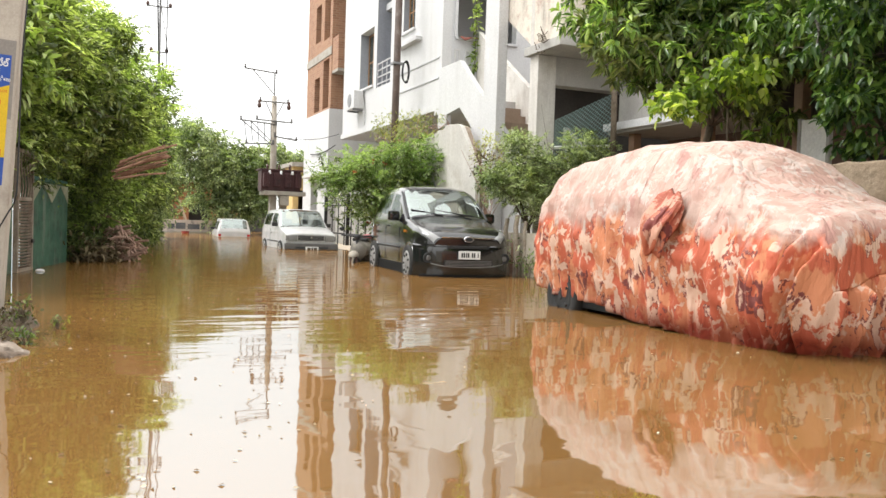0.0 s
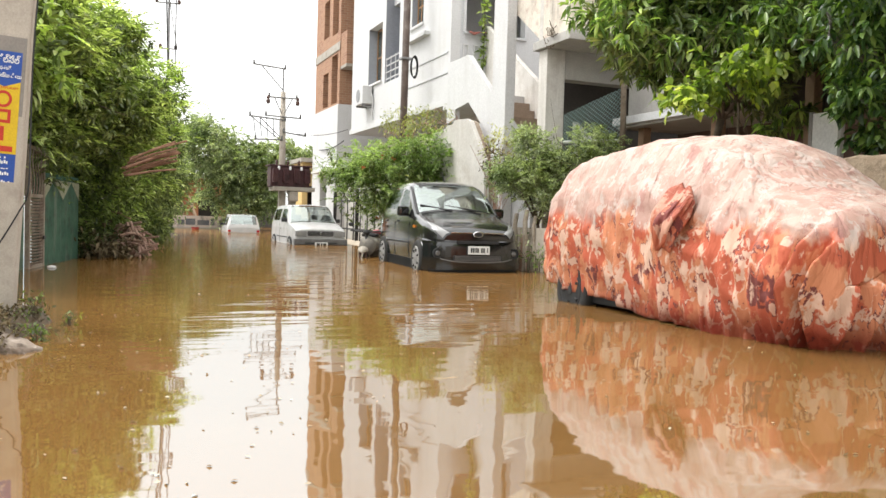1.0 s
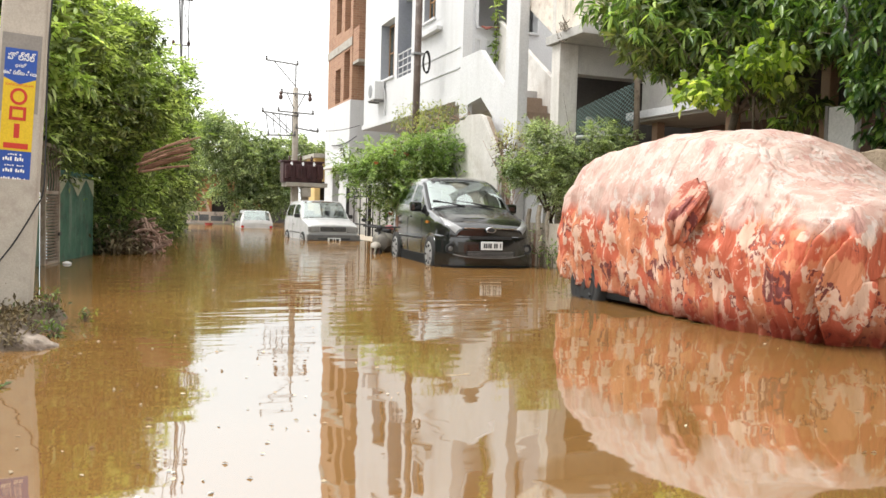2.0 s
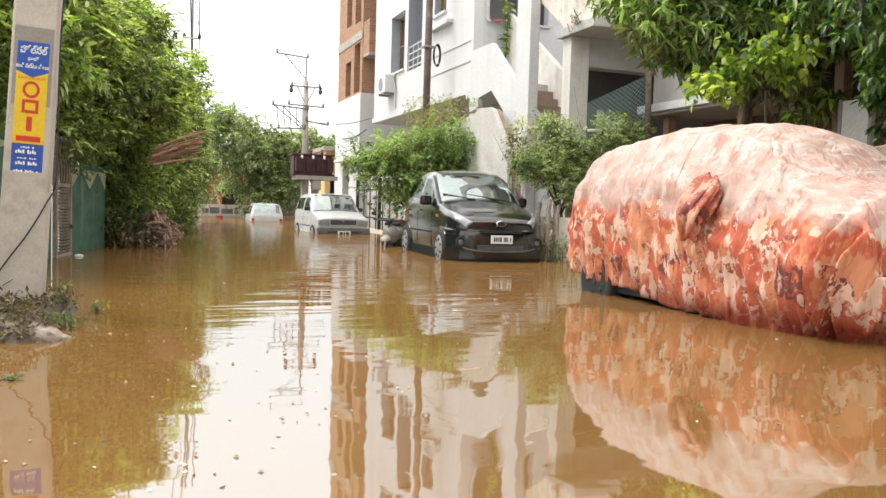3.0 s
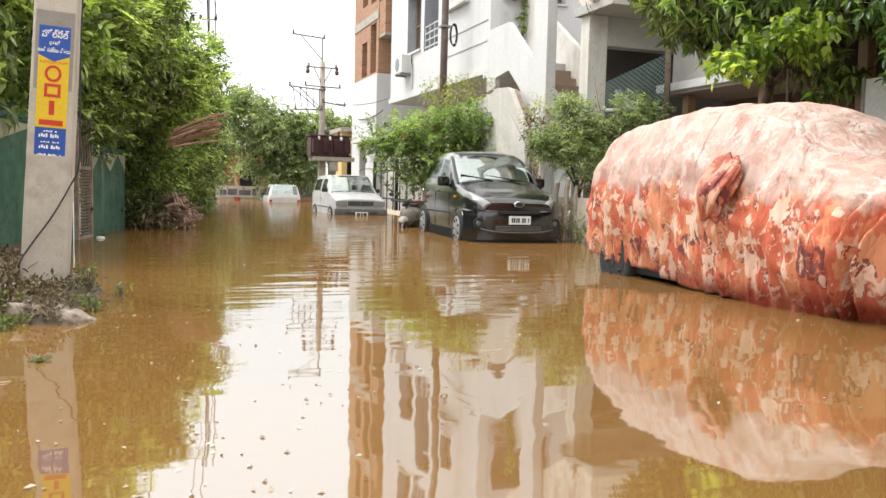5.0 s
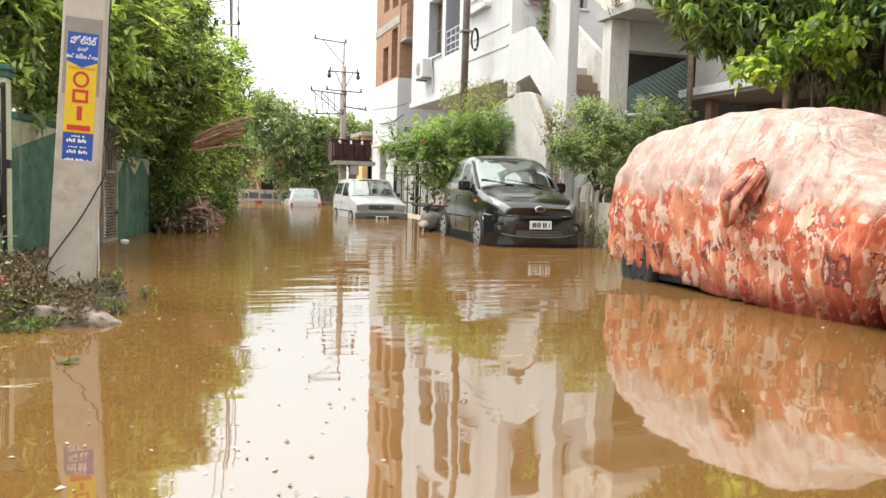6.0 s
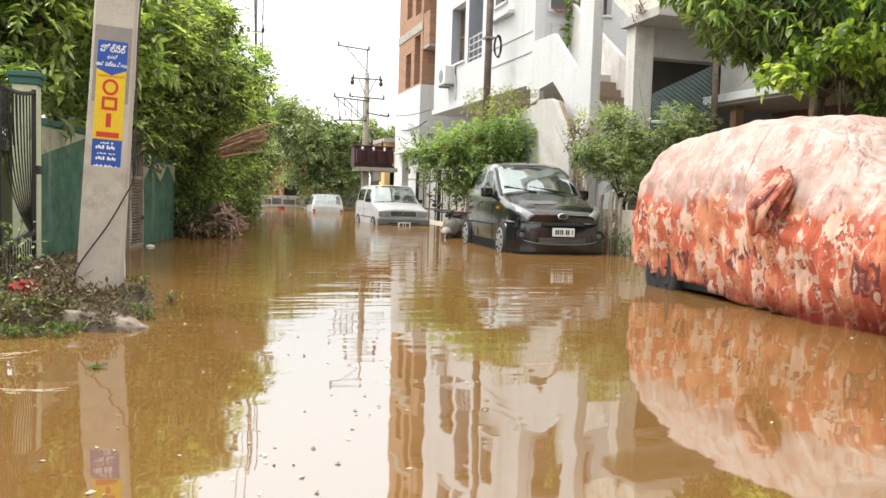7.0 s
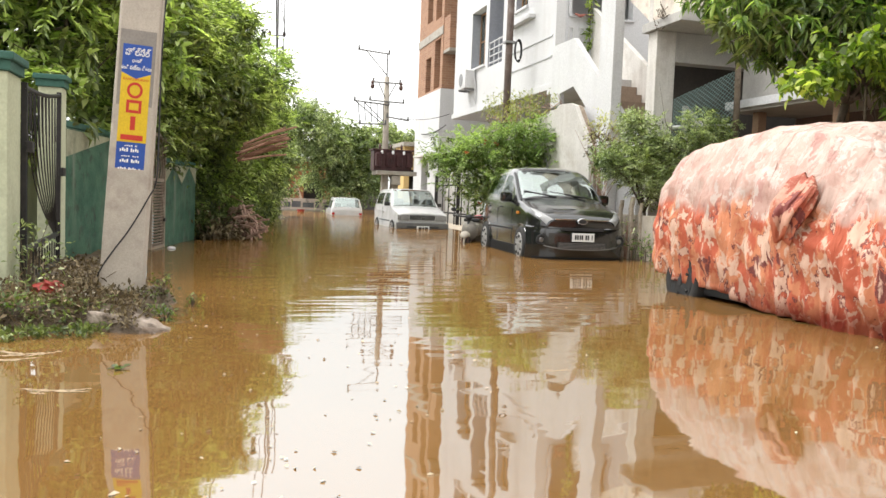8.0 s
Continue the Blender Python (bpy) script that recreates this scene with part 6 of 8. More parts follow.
def limbs(bm, foot, ends, r, rng, rise=0.45):
    """A trunk that forks to the given ends."""
    foot = Vector(foot)
    mid = sum((Vector(e) for e in ends), Vector()) / len(ends)
    fork = foot.lerp(mid, rise)
    fork.x, fork.y = foot.x * 0.7 + fork.x * 0.3, foot.y * 0.7 + fork.y * 0.3
    pts = [foot.lerp(fork, i / 6) + Vector(rng.normal(0, r * 0.35, 3)) * (0 < i < 6) for i in range(7)]
    tube(bm, pts, r, r * 0.65, 9)
    for e in ends:
        e = Vector(e)
        mid2 = fork.lerp(e, 0.5) + Vector(rng.normal(0, 0.12, 3)) + Vector((0, 0, 0.15))
        tube(bm, [fork, fork.lerp(mid2, 0.5), mid2, mid2.lerp(e, 0.5), e], r * 0.5, r * 0.08, 6)
        for _ in range(3):
            f = mid2.lerp(e, rng.uniform(0.1, 0.7))
            tube(bm, [f, f + Vector(rng.normal(0, 0.3, 3)), f + Vector(rng.normal(0, 0.55, 3))], r * 0.18, r * 0.04, 5)
    return bm


def tree(name, label, category, foot, r, blobs, sprays, per, spread, length, width, material, seed, droop=0.2, depth=0.45, rich=False, group="", rise=0.45, star=0.35, lumps=8, inner=0.0, fronds=0, pairs=7, frond=0.42, leaflet=0.1, slim=0.36, fern=None):
    rng = np.random.default_rng(seed)
    t = thing(name, label, category, (0, 0, 0), group)
    part("trunk", limbs(bmesh.new(), foot, [b[:3] for b in blobs][:7], r, rng, rise), BARK, t, smooth=True)
    lobes = []
    for b in blobs:                                 # each lobe breaks up into smaller ones, with gaps between
        for o in unit(rng.normal(0, 1, (lumps, 3))):
            k = rng.uniform(0.24, 0.42)
            lobes.append((*(np.array(b[:3]) + o * np.array(b[3:6]) * 0.78), *(np.array(b[3:6]) * k)))
    at, head = crown_points(lobes, sprays, per, spread, rng, droop, depth, star)
    keep = at[:, 2] > 0.03
    o = leaves("crown", at[keep], head[keep], length, width, material, rng, rich=rich)
    o.parent = t
    if fronds:                                      # feathery sprays standing out of the crown
        at, head, size = frond_points(lobes, fronds, pairs, frond, leaflet, rng, 0.3 + droop * 0.4)
        keep = at[:, 2] > 0.03
        leaves("spray", at[keep], head[keep], size[keep], size[keep] * slim, fern or material, rng, roll=0.2).parent = t
    if inner:                                       # darker leaves inside the crown, shade put into their colour
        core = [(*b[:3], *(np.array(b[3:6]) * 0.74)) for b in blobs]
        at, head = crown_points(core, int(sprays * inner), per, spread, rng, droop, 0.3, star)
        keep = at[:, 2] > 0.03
        leaves("inner_crown", at[keep], head[keep], length * 1.15, width * 1.2, LEAF_SHADE_OLIVE, rng).parent = t
    return t


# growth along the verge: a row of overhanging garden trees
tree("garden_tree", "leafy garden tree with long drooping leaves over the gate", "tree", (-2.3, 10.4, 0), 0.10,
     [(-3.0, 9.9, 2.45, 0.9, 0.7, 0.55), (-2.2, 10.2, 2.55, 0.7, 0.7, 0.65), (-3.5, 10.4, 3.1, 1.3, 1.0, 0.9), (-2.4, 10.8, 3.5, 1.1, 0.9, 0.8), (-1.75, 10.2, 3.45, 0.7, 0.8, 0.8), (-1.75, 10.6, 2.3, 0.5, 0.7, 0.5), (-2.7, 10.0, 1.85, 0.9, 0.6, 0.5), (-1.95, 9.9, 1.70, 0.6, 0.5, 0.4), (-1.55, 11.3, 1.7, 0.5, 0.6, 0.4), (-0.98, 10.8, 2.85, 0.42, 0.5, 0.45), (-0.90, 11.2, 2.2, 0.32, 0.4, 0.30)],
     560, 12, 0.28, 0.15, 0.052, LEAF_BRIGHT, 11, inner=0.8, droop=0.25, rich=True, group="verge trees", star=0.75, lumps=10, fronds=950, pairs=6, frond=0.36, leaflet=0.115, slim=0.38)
# the next three crowns: base leaves in the shade tone, sprays in lit tones
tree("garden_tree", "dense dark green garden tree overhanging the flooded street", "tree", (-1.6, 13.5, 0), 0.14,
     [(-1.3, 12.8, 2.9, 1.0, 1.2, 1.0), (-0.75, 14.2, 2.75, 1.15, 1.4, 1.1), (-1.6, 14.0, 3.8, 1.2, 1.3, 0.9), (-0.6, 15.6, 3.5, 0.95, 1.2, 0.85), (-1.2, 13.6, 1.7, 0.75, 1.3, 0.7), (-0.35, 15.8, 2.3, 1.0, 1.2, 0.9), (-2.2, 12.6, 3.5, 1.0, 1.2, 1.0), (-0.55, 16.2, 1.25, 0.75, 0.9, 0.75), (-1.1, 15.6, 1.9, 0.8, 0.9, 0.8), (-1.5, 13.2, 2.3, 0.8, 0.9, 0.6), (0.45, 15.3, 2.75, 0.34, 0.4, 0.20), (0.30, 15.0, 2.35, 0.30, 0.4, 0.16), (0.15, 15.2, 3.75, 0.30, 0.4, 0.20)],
     800, 13, 0.34, 0.120, 0.040, LEAF_SHADE_OLIVE, 12, inner=1.2, star=0.55, droop=0.25, group="verge trees", lumps=12, fronds=2700, pairs=7, frond=0.48, leaflet=0.105, slim=0.34, fern=LEAF_HEDGE)
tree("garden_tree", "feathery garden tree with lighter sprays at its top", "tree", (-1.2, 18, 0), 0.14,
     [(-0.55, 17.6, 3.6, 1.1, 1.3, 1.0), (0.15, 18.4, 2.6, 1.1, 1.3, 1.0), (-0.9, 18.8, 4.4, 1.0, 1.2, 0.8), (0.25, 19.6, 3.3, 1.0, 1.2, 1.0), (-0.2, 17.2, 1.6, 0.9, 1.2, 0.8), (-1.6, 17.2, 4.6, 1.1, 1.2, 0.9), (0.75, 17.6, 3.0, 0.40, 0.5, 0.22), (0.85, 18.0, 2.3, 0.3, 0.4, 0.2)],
     550, 14, 0.45, 0.115, 0.040, LEAF_SHADE_OLIVE, 13, inner=0.9, star=0.55, droop=0.1, group="verge trees", lumps=12, fronds=2000, pairs=7, frond=0.55, leaflet=0.115, slim=0.34, fern=LEAF_BRIGHT)
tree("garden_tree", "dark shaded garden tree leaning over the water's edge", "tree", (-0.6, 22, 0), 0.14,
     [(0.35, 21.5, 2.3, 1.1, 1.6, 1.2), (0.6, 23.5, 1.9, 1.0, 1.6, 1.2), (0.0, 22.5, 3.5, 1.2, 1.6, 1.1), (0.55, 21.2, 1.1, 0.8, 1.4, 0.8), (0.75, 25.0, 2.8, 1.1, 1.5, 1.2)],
     700, 14, 0.45, 0.13, 0.046, LEAF_SHADE_OLIVE, 14, inner=0.9, group="verge trees", lumps=10, fronds=1100, pairs=6, frond=0.5, leaflet=0.12, slim=0.38, fern=LEAF_HEDGE)
tree("garden_tree", "dark leafy tree trailing branches into the flood", "tree", (0.4, 28, 0), 0.15,
     [(1.1, 27.5, 2.1, 1.1, 1.8, 1.5), (1.35, 30.2, 1.8, 1.1, 1.8, 1.5), (0.7, 28.5, 3.6, 1.2, 1.8, 1.1), (1.3, 29.2, 0.9, 0.9, 1.8, 0.7)],
     1500, 12, 0.4, 0.15, 0.055, LEAF_FAR, 15, group="verge trees", lumps=11, fronds=500, pairs=6, frond=0.55, leaflet=0.15, slim=0.4)
# undergrowth at the foot of the row
for i, (x, y, rx, ry, h) in enumerate(((-0.25, 16.1, 0.55, 0.6, 0.42), (-0.75, 16.9, 0.6, 0.6, 0.8), (-0.2, 17.3, 0.6, 0.6, 0.9), (0.15, 18.4, 0.55, 0.9, 0.55), (0.55, 20.6, 0.6, 1.0, 0.6), (0.95, 24.0, 0.6, 1.2, 0.7), (-0.55, 15.6, 0.4, 0.4, 0.5))):
    rng = np.random.default_rng(40 + i)
    t = thing("shrub", "low dark green shrub at the water's edge", "shrub", (0, 0, 0), "verge shrubs")
    bm = bmesh.new()
    for k in range(6):
        tube(bm, [(x + 0.05 * k - 0.12, y, -0.1), (x + rng.normal(0, rx * 0.4), y + rng.normal(0, ry * 0.4), h)], 0.012, 0.004, 5)
    tagged(part("stalk_clump", bm, BARK, t), kind="stuff")
    at, head = crown_points([(x, y, h * 0.55, rx, ry, h * 0.6)], 170, 11, 0.2, rng, 0.1)
    k = at[:, 2] > 0.02
    # dark tone puts the overhanging crowns' shade into the foliage
    leaves("foliage", at[k], head[k], 0.10, 0.045, LEAF_SHADE_OLIVE, rng).parent = t

# trees closing the street
tree("street_tree", "broad green tree at the end of the street", "tree", (5.6, 40, 0), 0.22,
     [(4.2, 39.3, 3.9, 1.0, 1.2, 1.25), (5.6, 39.4, 3.1, 1.4, 1.3, 1.35), (6.6, 40.0, 3.0, 1.2, 1.3, 1.2), (5.0, 39.4, 2.0, 1.5, 1.2, 0.9), (6.4, 39.4, 1.6, 1.0, 1.2, 1.1), (5.5, 38.9, 1.3, 0.9, 0.8, 0.8)],
     1900, 13, 0.55, 0.16, 0.07, LEAF_FAR, 21, group="far trees", lumps=12, inner=0.2, fronds=500, pairs=6, frond=0.7, leaflet=0.18, slim=0.4)
tree("street_tree", "thin-topped tree beyond the low far wall", "tree", (3.2, 44, 0), 0.2,
     [(3.3, 43.6, 3.8, 1.2, 1.2, 1.3), (4.3, 44, 4.6, 0.8, 0.9, 0.9), (2.4, 43.5, 2.6, 1.3, 1.2, 1.1), (3.9, 44, 5.1, 0.5, 0.6, 0.6), (1.2, 42, 2.8, 1.3, 1.5, 1.4)],
     1200, 13, 0.60, 0.17, 0.07, LEAF_FAR, 22, group="far trees", lumps=13)
tree("street_tree", "small tree rising behind the transformer", "tree", (8.6, 42, 0), 0.15,
     [(7.6, 42, 3.6, 1.2, 1.2, 0.8), (8.6, 42, 3.9, 1.0, 1.0, 0.7)], 420, 11, 0.4, 0.19, 0.08, LEAF_FAR, 23, group="far trees")

# flowering bush behind the black car, pale shrub by the garden wall
bush = tree("flowering_bush", "bright green flowering bush with orange blooms behind the garden wall", "bush", (6.4, 18.2, 0), 0.06,
            [(6.0, 18.0, 1.98, 0.95, 0.8, 0.72), (6.75, 17.6, 2.15, 0.80, 0.7, 0.60), (5.35, 18.2, 1.45, 0.8, 0.7, 0.75), (6.6, 17.4, 1.6, 0.9, 0.7, 0.9), (5.9, 17.4, 0.85, 0.9, 0.6, 0.6), (5.0, 18.6, 1.9, 0.5, 0.5, 0.4)],
            330, 12, 0.36, 0.10, 0.036, LEAF_BUSH, 31, droop=0.25, rise=0.3, lumps=12, inner=0.9, fronds=1500, pairs=8, frond=0.40, leaflet=0.075, slim=0.34, fern=LEAF_BUSH)
rng = np.random.default_rng(32)
at, head = crown_points([(6.0, 17.6, 1.6, 1.2, 0.6, 1.1)], 9, 6, 0.08, rng)
leaves("blossom", at, head, 0.07, 0.06, PETAL, rng).parent = bush
dry = thing("dry_creeper", "yellowing creeper tangled under the balcony slab", "creeper", (0, 0, 0))
bm = bmesh.new()
for k in range(40):
    a = Vector((7.1 + rng.uniform(-0.25, 0.25), rng.uniform(17.4, 21.9), rng.uniform(2.6, 3.4)))
    tube(bm, [a, a + Vector(rng.normal(0, 0.14, 3)), a + Vector(rng.normal(0, 0.22, 3)) + Vector((0, 0, -0.3))], 0.012, 0.005, 5)
part("stalk_clump", bm, CUT_WOOD, dry)
at, head = crown_points([(7.05, 18.0, 2.95, 0.30, 0.8, 0.40), (7.10, 19.6, 3.15, 0.32, 1.0, 0.45), (7.10, 21.2, 3.40, 0.30, 0.8, 0.40)], 170, 9, 0.3, rng, 0.4)
leaves("foliage", at, head, 0.10, 0.030, LEAF_YELLOW, rng).parent = dry
tree("pale_shrub", "fluffy grey-green shrub with fine leaves over the garden wall", "shrub", (6.78, 12.7, 0), 0.045,
     [(6.75, 12.7, 1.62, 0.60, 0.5, 0.48), (6.38, 12.7, 1.62, 0.40, 0.4, 0.36), (7.25, 12.55, 1.75, 0.48, 0.4, 0.42), (6.85, 12.5, 1.15, 0.32, 0.3, 0.26), (7.65, 12.4, 2.15, 0.42, 0.35, 0.30), (6.75, 12.75, 2.12, 0.36, 0.3, 0.22), (6.12, 12.85, 1.62, 0.22, 0.25, 0.20), (6.55, 12.8, 2.28, 0.16, 0.2, 0.16)],
     420, 12, 0.24, 0.075, 0.024, LEAF_FLUFFY, 33, star=0.6, droop=-0.1, rise=0.45, lumps=12, inner=0.4, fronds=1150, pairs=8, frond=0.27, leaflet=0.055, slim=0.32)
wither = thing("withered_shrub", "withered yellow-brown shrub in front of a broken wall", "shrub", (0, 0, 0))
bm = bmesh.new()
for k in range(26):
    q = Vector((6.83 + rng.normal(0, 0.20), 14.5 + rng.normal(0, 0.20), rng.uniform(1.6, 2.55)))
    tube(bm, [(6.85 + rng.normal(0, 0.04), 14.5, -0.1), (6.86 + rng.normal(0, 0.08), 14.5, q.z * 0.6), q], 0.010, 0.003, 5)
tagged(part("stalk_clump", bm, CUT_WOOD, wither), kind="stuff")
at, head = crown_points([(6.88, 14.5, 2.25, 0.30, 0.3, 0.34), (7.0, 14.4, 1.9, 0.25, 0.3, 0.25)], 75, 9, 0.22, rng, -0.2)
leaves("foliage", at, head, 0.085, 0.022, LEAF_YELLOW, rng).parent = wither
at, head = crown_points([(6.88, 14.5, 2.0, 0.32, 0.3, 0.4)], 45, 8, 0.2, rng, 0.2)
leaves("dead_foliage", at, head, 0.08, 0.03, DRY_LEAF, rng).parent = wither
STAKE = surf("bleached_stake", (0.50, 0.44, 0.36), (0.36, 0.30, 0.23), 4, 0.9, 40, 0.006, stain=(0.17, 0.12, 0.08), streak=(0.14, 0.10, 0.07))
for x, y, h, w in ((6.42, 12.45, 1.02, 0.050), (6.53, 12.35, 0.92, 0.038), (6.44, 12.85, 0.96, 0.045)):
    t = thing("garden_stake", "rough pale stake standing against the garden wall", "stake", (x, y, 0), "garden stakes")
    part("shaft", tube(bmesh.new(), [(0, 0, -0.3), (0.02, 0.01, h * 0.4), (-0.01, 0, h * 0.8), (0.02, 0, h)], w, w * 0.8, 7), STAKE, t)
vine = thing("hanging_vine", "green vine hanging beside a balcony opening", "vine", (0, 0, 0))
at = np.stack([rng.uniform(8.34, 8.52, 130), rng.uniform(18.62, 18.74, 130), rng.uniform(4.55, 6.6, 130)], 1)
leaves("foliage", at, rng.normal(0, 1, (130, 3)), 0.15, 0.09, LEAF_BRIGHT, rng).parent = vine
part("stem", tube(bmesh.new(), [(8.42, 18.7, 6.7), (8.44, 18.68, 5.6), (8.43, 18.7, 4.5)], 0.01, sides=5), BARK, vine)

# mango tree over the covered car, with a creeper through it
# the lobe at z 4.7 is out of view, added for the shade below it
tree("mango_tree", "mango tree with long glossy drooping leaves over the garden wall", "tree", (7.25, 8.9, 0), 0.075,
     [(6.0, 8.9, 3.35, 0.75, 0.7, 0.6), (6.6, 8.6, 3.15, 0.85, 0.8, 0.58), (7.4, 8.3, 3.3, 0.95, 0.9, 0.75), (6.8, 9.0, 3.9, 1.1, 1.0, 0.7), (8.4, 8.2, 3.70, 1.0, 0.9, 0.55), (7.9, 8.8, 4.1, 1.4, 1.1, 0.8), (9.2, 8.0, 3.6, 1.0, 0.9, 0.9), (6.25, 9.2, 4.2, 0.9, 0.8, 0.6), (6.9, 6.0, 4.7, 1.0, 0.9, 0.5), (7.5, 8.7, 2.75, 0.55, 0.5, 0.45), (8.55, 8.9, 2.45, 0.35, 0.3, 0.22)],
     1750, 12, 0.22, 0.16, 0.045, LEAF_MANGO, 51, inner=0.6, star=0.75, droop=0.5, rich=True, rise=0.62)
tree("creeper", "creeper with broad yellow-green leaves climbing a mango tree", "creeper", (6.9, 8.0, 0), 0.025,
     [(5.95, 7.5, 2.50, 0.42, 0.3, 0.28), (6.40, 7.45, 2.72, 0.40, 0.3, 0.30), (5.52, 7.5, 2.17, 0.24, 0.2, 0.12), (6.65, 7.5, 2.55, 0.36, 0.3, 0.18)],
     125, 6, 0.20, 0.105, 0.078, LEAF_ROUND, 52, droop=0.6, rich=True, rise=0.92)
tree("overhanging_branch", "dark leafy branches hanging low beside the covered car", "tree", (7.9, 6.4, 0), 0.05,
     [(7.15, 6.2, 2.30, 0.55, 0.5, 0.50), (7.3, 6.0, 1.75, 0.42, 0.5, 0.50), (6.75, 6.4, 2.95, 0.5, 0.5, 0.35), (7.6, 6.3, 2.9, 0.8, 0.7, 0.6), (7.2, 5.9, 3.4, 0.9, 0.7, 0.5)],
     520, 11, 0.20, 0.125, 0.055, LEAF_DARK, 53, droop=0.5, rich=True, rise=0.6)
# out of view: added to keep sky light off the covered car's nose
tree("mango_tree", "unseen mango tree added to shade the covered car's nose", "tree", (7.4, 2.6, 0), 0.09,
     [(5.6, 3.0, 3.2, 1.1, 1.1, 0.8), (5.5, 4.1, 3.9, 0.8, 0.8, 0.6), (6.6, 2.6, 3.0, 1.2, 1.2, 0.9), (7.6, 1.8, 3.6, 1.4, 1.3, 1.0), (6.9, 0.6, 3.2, 1.3, 1.2, 1.0), (7.6, 3.4, 3.9, 1.2, 1.2, 0.9)],
     1500, 12, 0.3, 0.24, 0.075, LEAF_MANGO, 54, droop=0.5, rich=True, star=0.6)

# ---- poles and wires ----
pole = thing("concrete_pole", "leaning rectangular concrete power pole with a pasted sign", "pole", (-0.775, 6.62, -0.2))
pole.rotation_euler = (0, radians(3.15), 0)
bm = bmesh.new()
H = 9.0
rings = []
for i in range(25):
    z = H * i / 24
    w, d = 0.148 - 0.005 * z, 0.125 - 0.005 * z
    rings.append([bm.verts.new((sx * w + 0.002 * noise.noise(Vector((sx, i * 0.7, 0))), sy * d, z)) for sx, sy in ((-1, -1), (1, -1), (1, 1), (-1, 1))])
for a, b in zip(rings, rings[1:]):
    for k in range(4):
        bm.faces.new((a[k], a[(k + 1) % 4], b[(k + 1) % 4], b[k]))
bm.faces.new(rings[0])
bm.faces.new(rings[-1])
shaft = part("shaft", bm, POLE_CONCRETE, pole)
bv = shaft.modifiers.new("worn", "BEVEL")
bv.width, bv.segments = 0.018, 2
SIGN_BLUE = surf("sign_blue", (0.020, 0.075, 0.34), (0.018, 0.065, 0.30), 5, 0.5, 80, 0)
SIGN_YELLOW = surf("sign_yellow", (0.66, 0.44, 0.012), (0.60, 0.40, 0.012), 5, 0.5, 80, 0)
SIGN_RED = surf("sign_red", (0.50, 0.035, 0.015), (0.46, 0.03, 0.015), 6, 0.5, 80, 0)
SIGN_WHITE = surf("sign_white", (0.80, 0.80, 0.80), (0.76, 0.76, 0.76), 6, 0.5, 80, 0)
PATCH = surf("grey_paste_patch", (0.27, 0.245, 0.22), (0.23, 0.21, 0.19), 6, 0.9, 60, 0.002)
sign = thing("pasted_sign", "narrow blue and yellow advertising sign pasted on a concrete pole", "sign", (-0.775, 6.62, -0.2))
sign.rotation_euler, sign.scale = (0, radians(3.15), 0), (0.83, 1, 1)
FY = -0.121                                     # the pole's face at the sign's height


def flat(name, x0, x1, z0, z1, layer, material, parent=None, label=""):
    y = FY + 0.0062 - 0.0022 * layer
    return part(name, box(x0, x1, y - 0.002, y, z0, z1), material, parent or sign, label)


flat("paste_patch", -0.142, 0.142, 1.10, 2.16, 0, PATCH, None, "grey patch of old paste")
flat("sheet", -0.115, 0.115, 1.17, 2.06, 1, SIGN_BLUE, None, "blue printed sheet")
# yellow field with a notched top
bm = bmesh.new()
y = FY + 0.0062 - 0.0044
pts = [(-0.115, 1.385), (0.115, 1.385), (0.115, 1.865), (0.0, 1.825), (-0.115, 1.865)]
a, b = [bm.verts.new((x, y - 0.002, z)) for x, z in pts], [bm.verts.new((x, y, z)) for x, z in pts]
bm.faces.new(a)
bm.faces.new(b)
for i in range(5):
    bm.faces.new((a[i], a[(i + 1) % 5], b[(i + 1) % 5], b[i]))
part("yellow_field", bm, SIGN_YELLOW, sign, "yellow field")
# the brand mark as plain red shapes: a ring, a frame, a block and a bar
ry = FY + 0.0062 - 0.0066
bm = bmesh.new()
loops = [[bm.verts.new((r * math.cos(2 * math.pi * k / 28), ry - d, 1.745 + r * 0.9 * math.sin(2 * math.pi * k / 28))) for k in range(28)] for r, d in ((0.062, 0.0), (0.062, 0.002), (0.042, 0.002), (0.042, 0.0))]
for u, v in zip(loops, loops[1:]):
    for k in range(28):
        bm.faces.new((u[k], u[(k + 1) % 28], v[(k + 1) % 28], v[k]))
part("red_ring", bm, SIGN_RED, sign)
for x0, x1, z0, z1 in ((-0.060, -0.038, 1.588, 1.678), (0.038, 0.060, 1.588, 1.678), (-0.037, 0.037, 1.658, 1.678), (-0.037, 0.037, 1.588, 1.608), (-0.020, 0.020, 1.47, 1.565)):
    flat("red_block", x0, x1, z0, z1, 3, SIGN_RED)
flat("red_bar", -0.088, 0.088, 1.40, 1.436, 3, SIGN_RED)
txt = bpy.data.curves.new("small_print", "FONT")
txt.body, txt.size, txt.align_x, txt.extrude = "KANCHIPURAM", 0.030, "CENTER", 0.0006
t = new("small_print", txt)
t.data.materials.append(SIGN_RED)
t.parent = sign
t.matrix_basis = pose(0, FY - 0.0005, 1.812, 90) @ Matrix.Diagonal((0.95, 0.8, 1, 1))
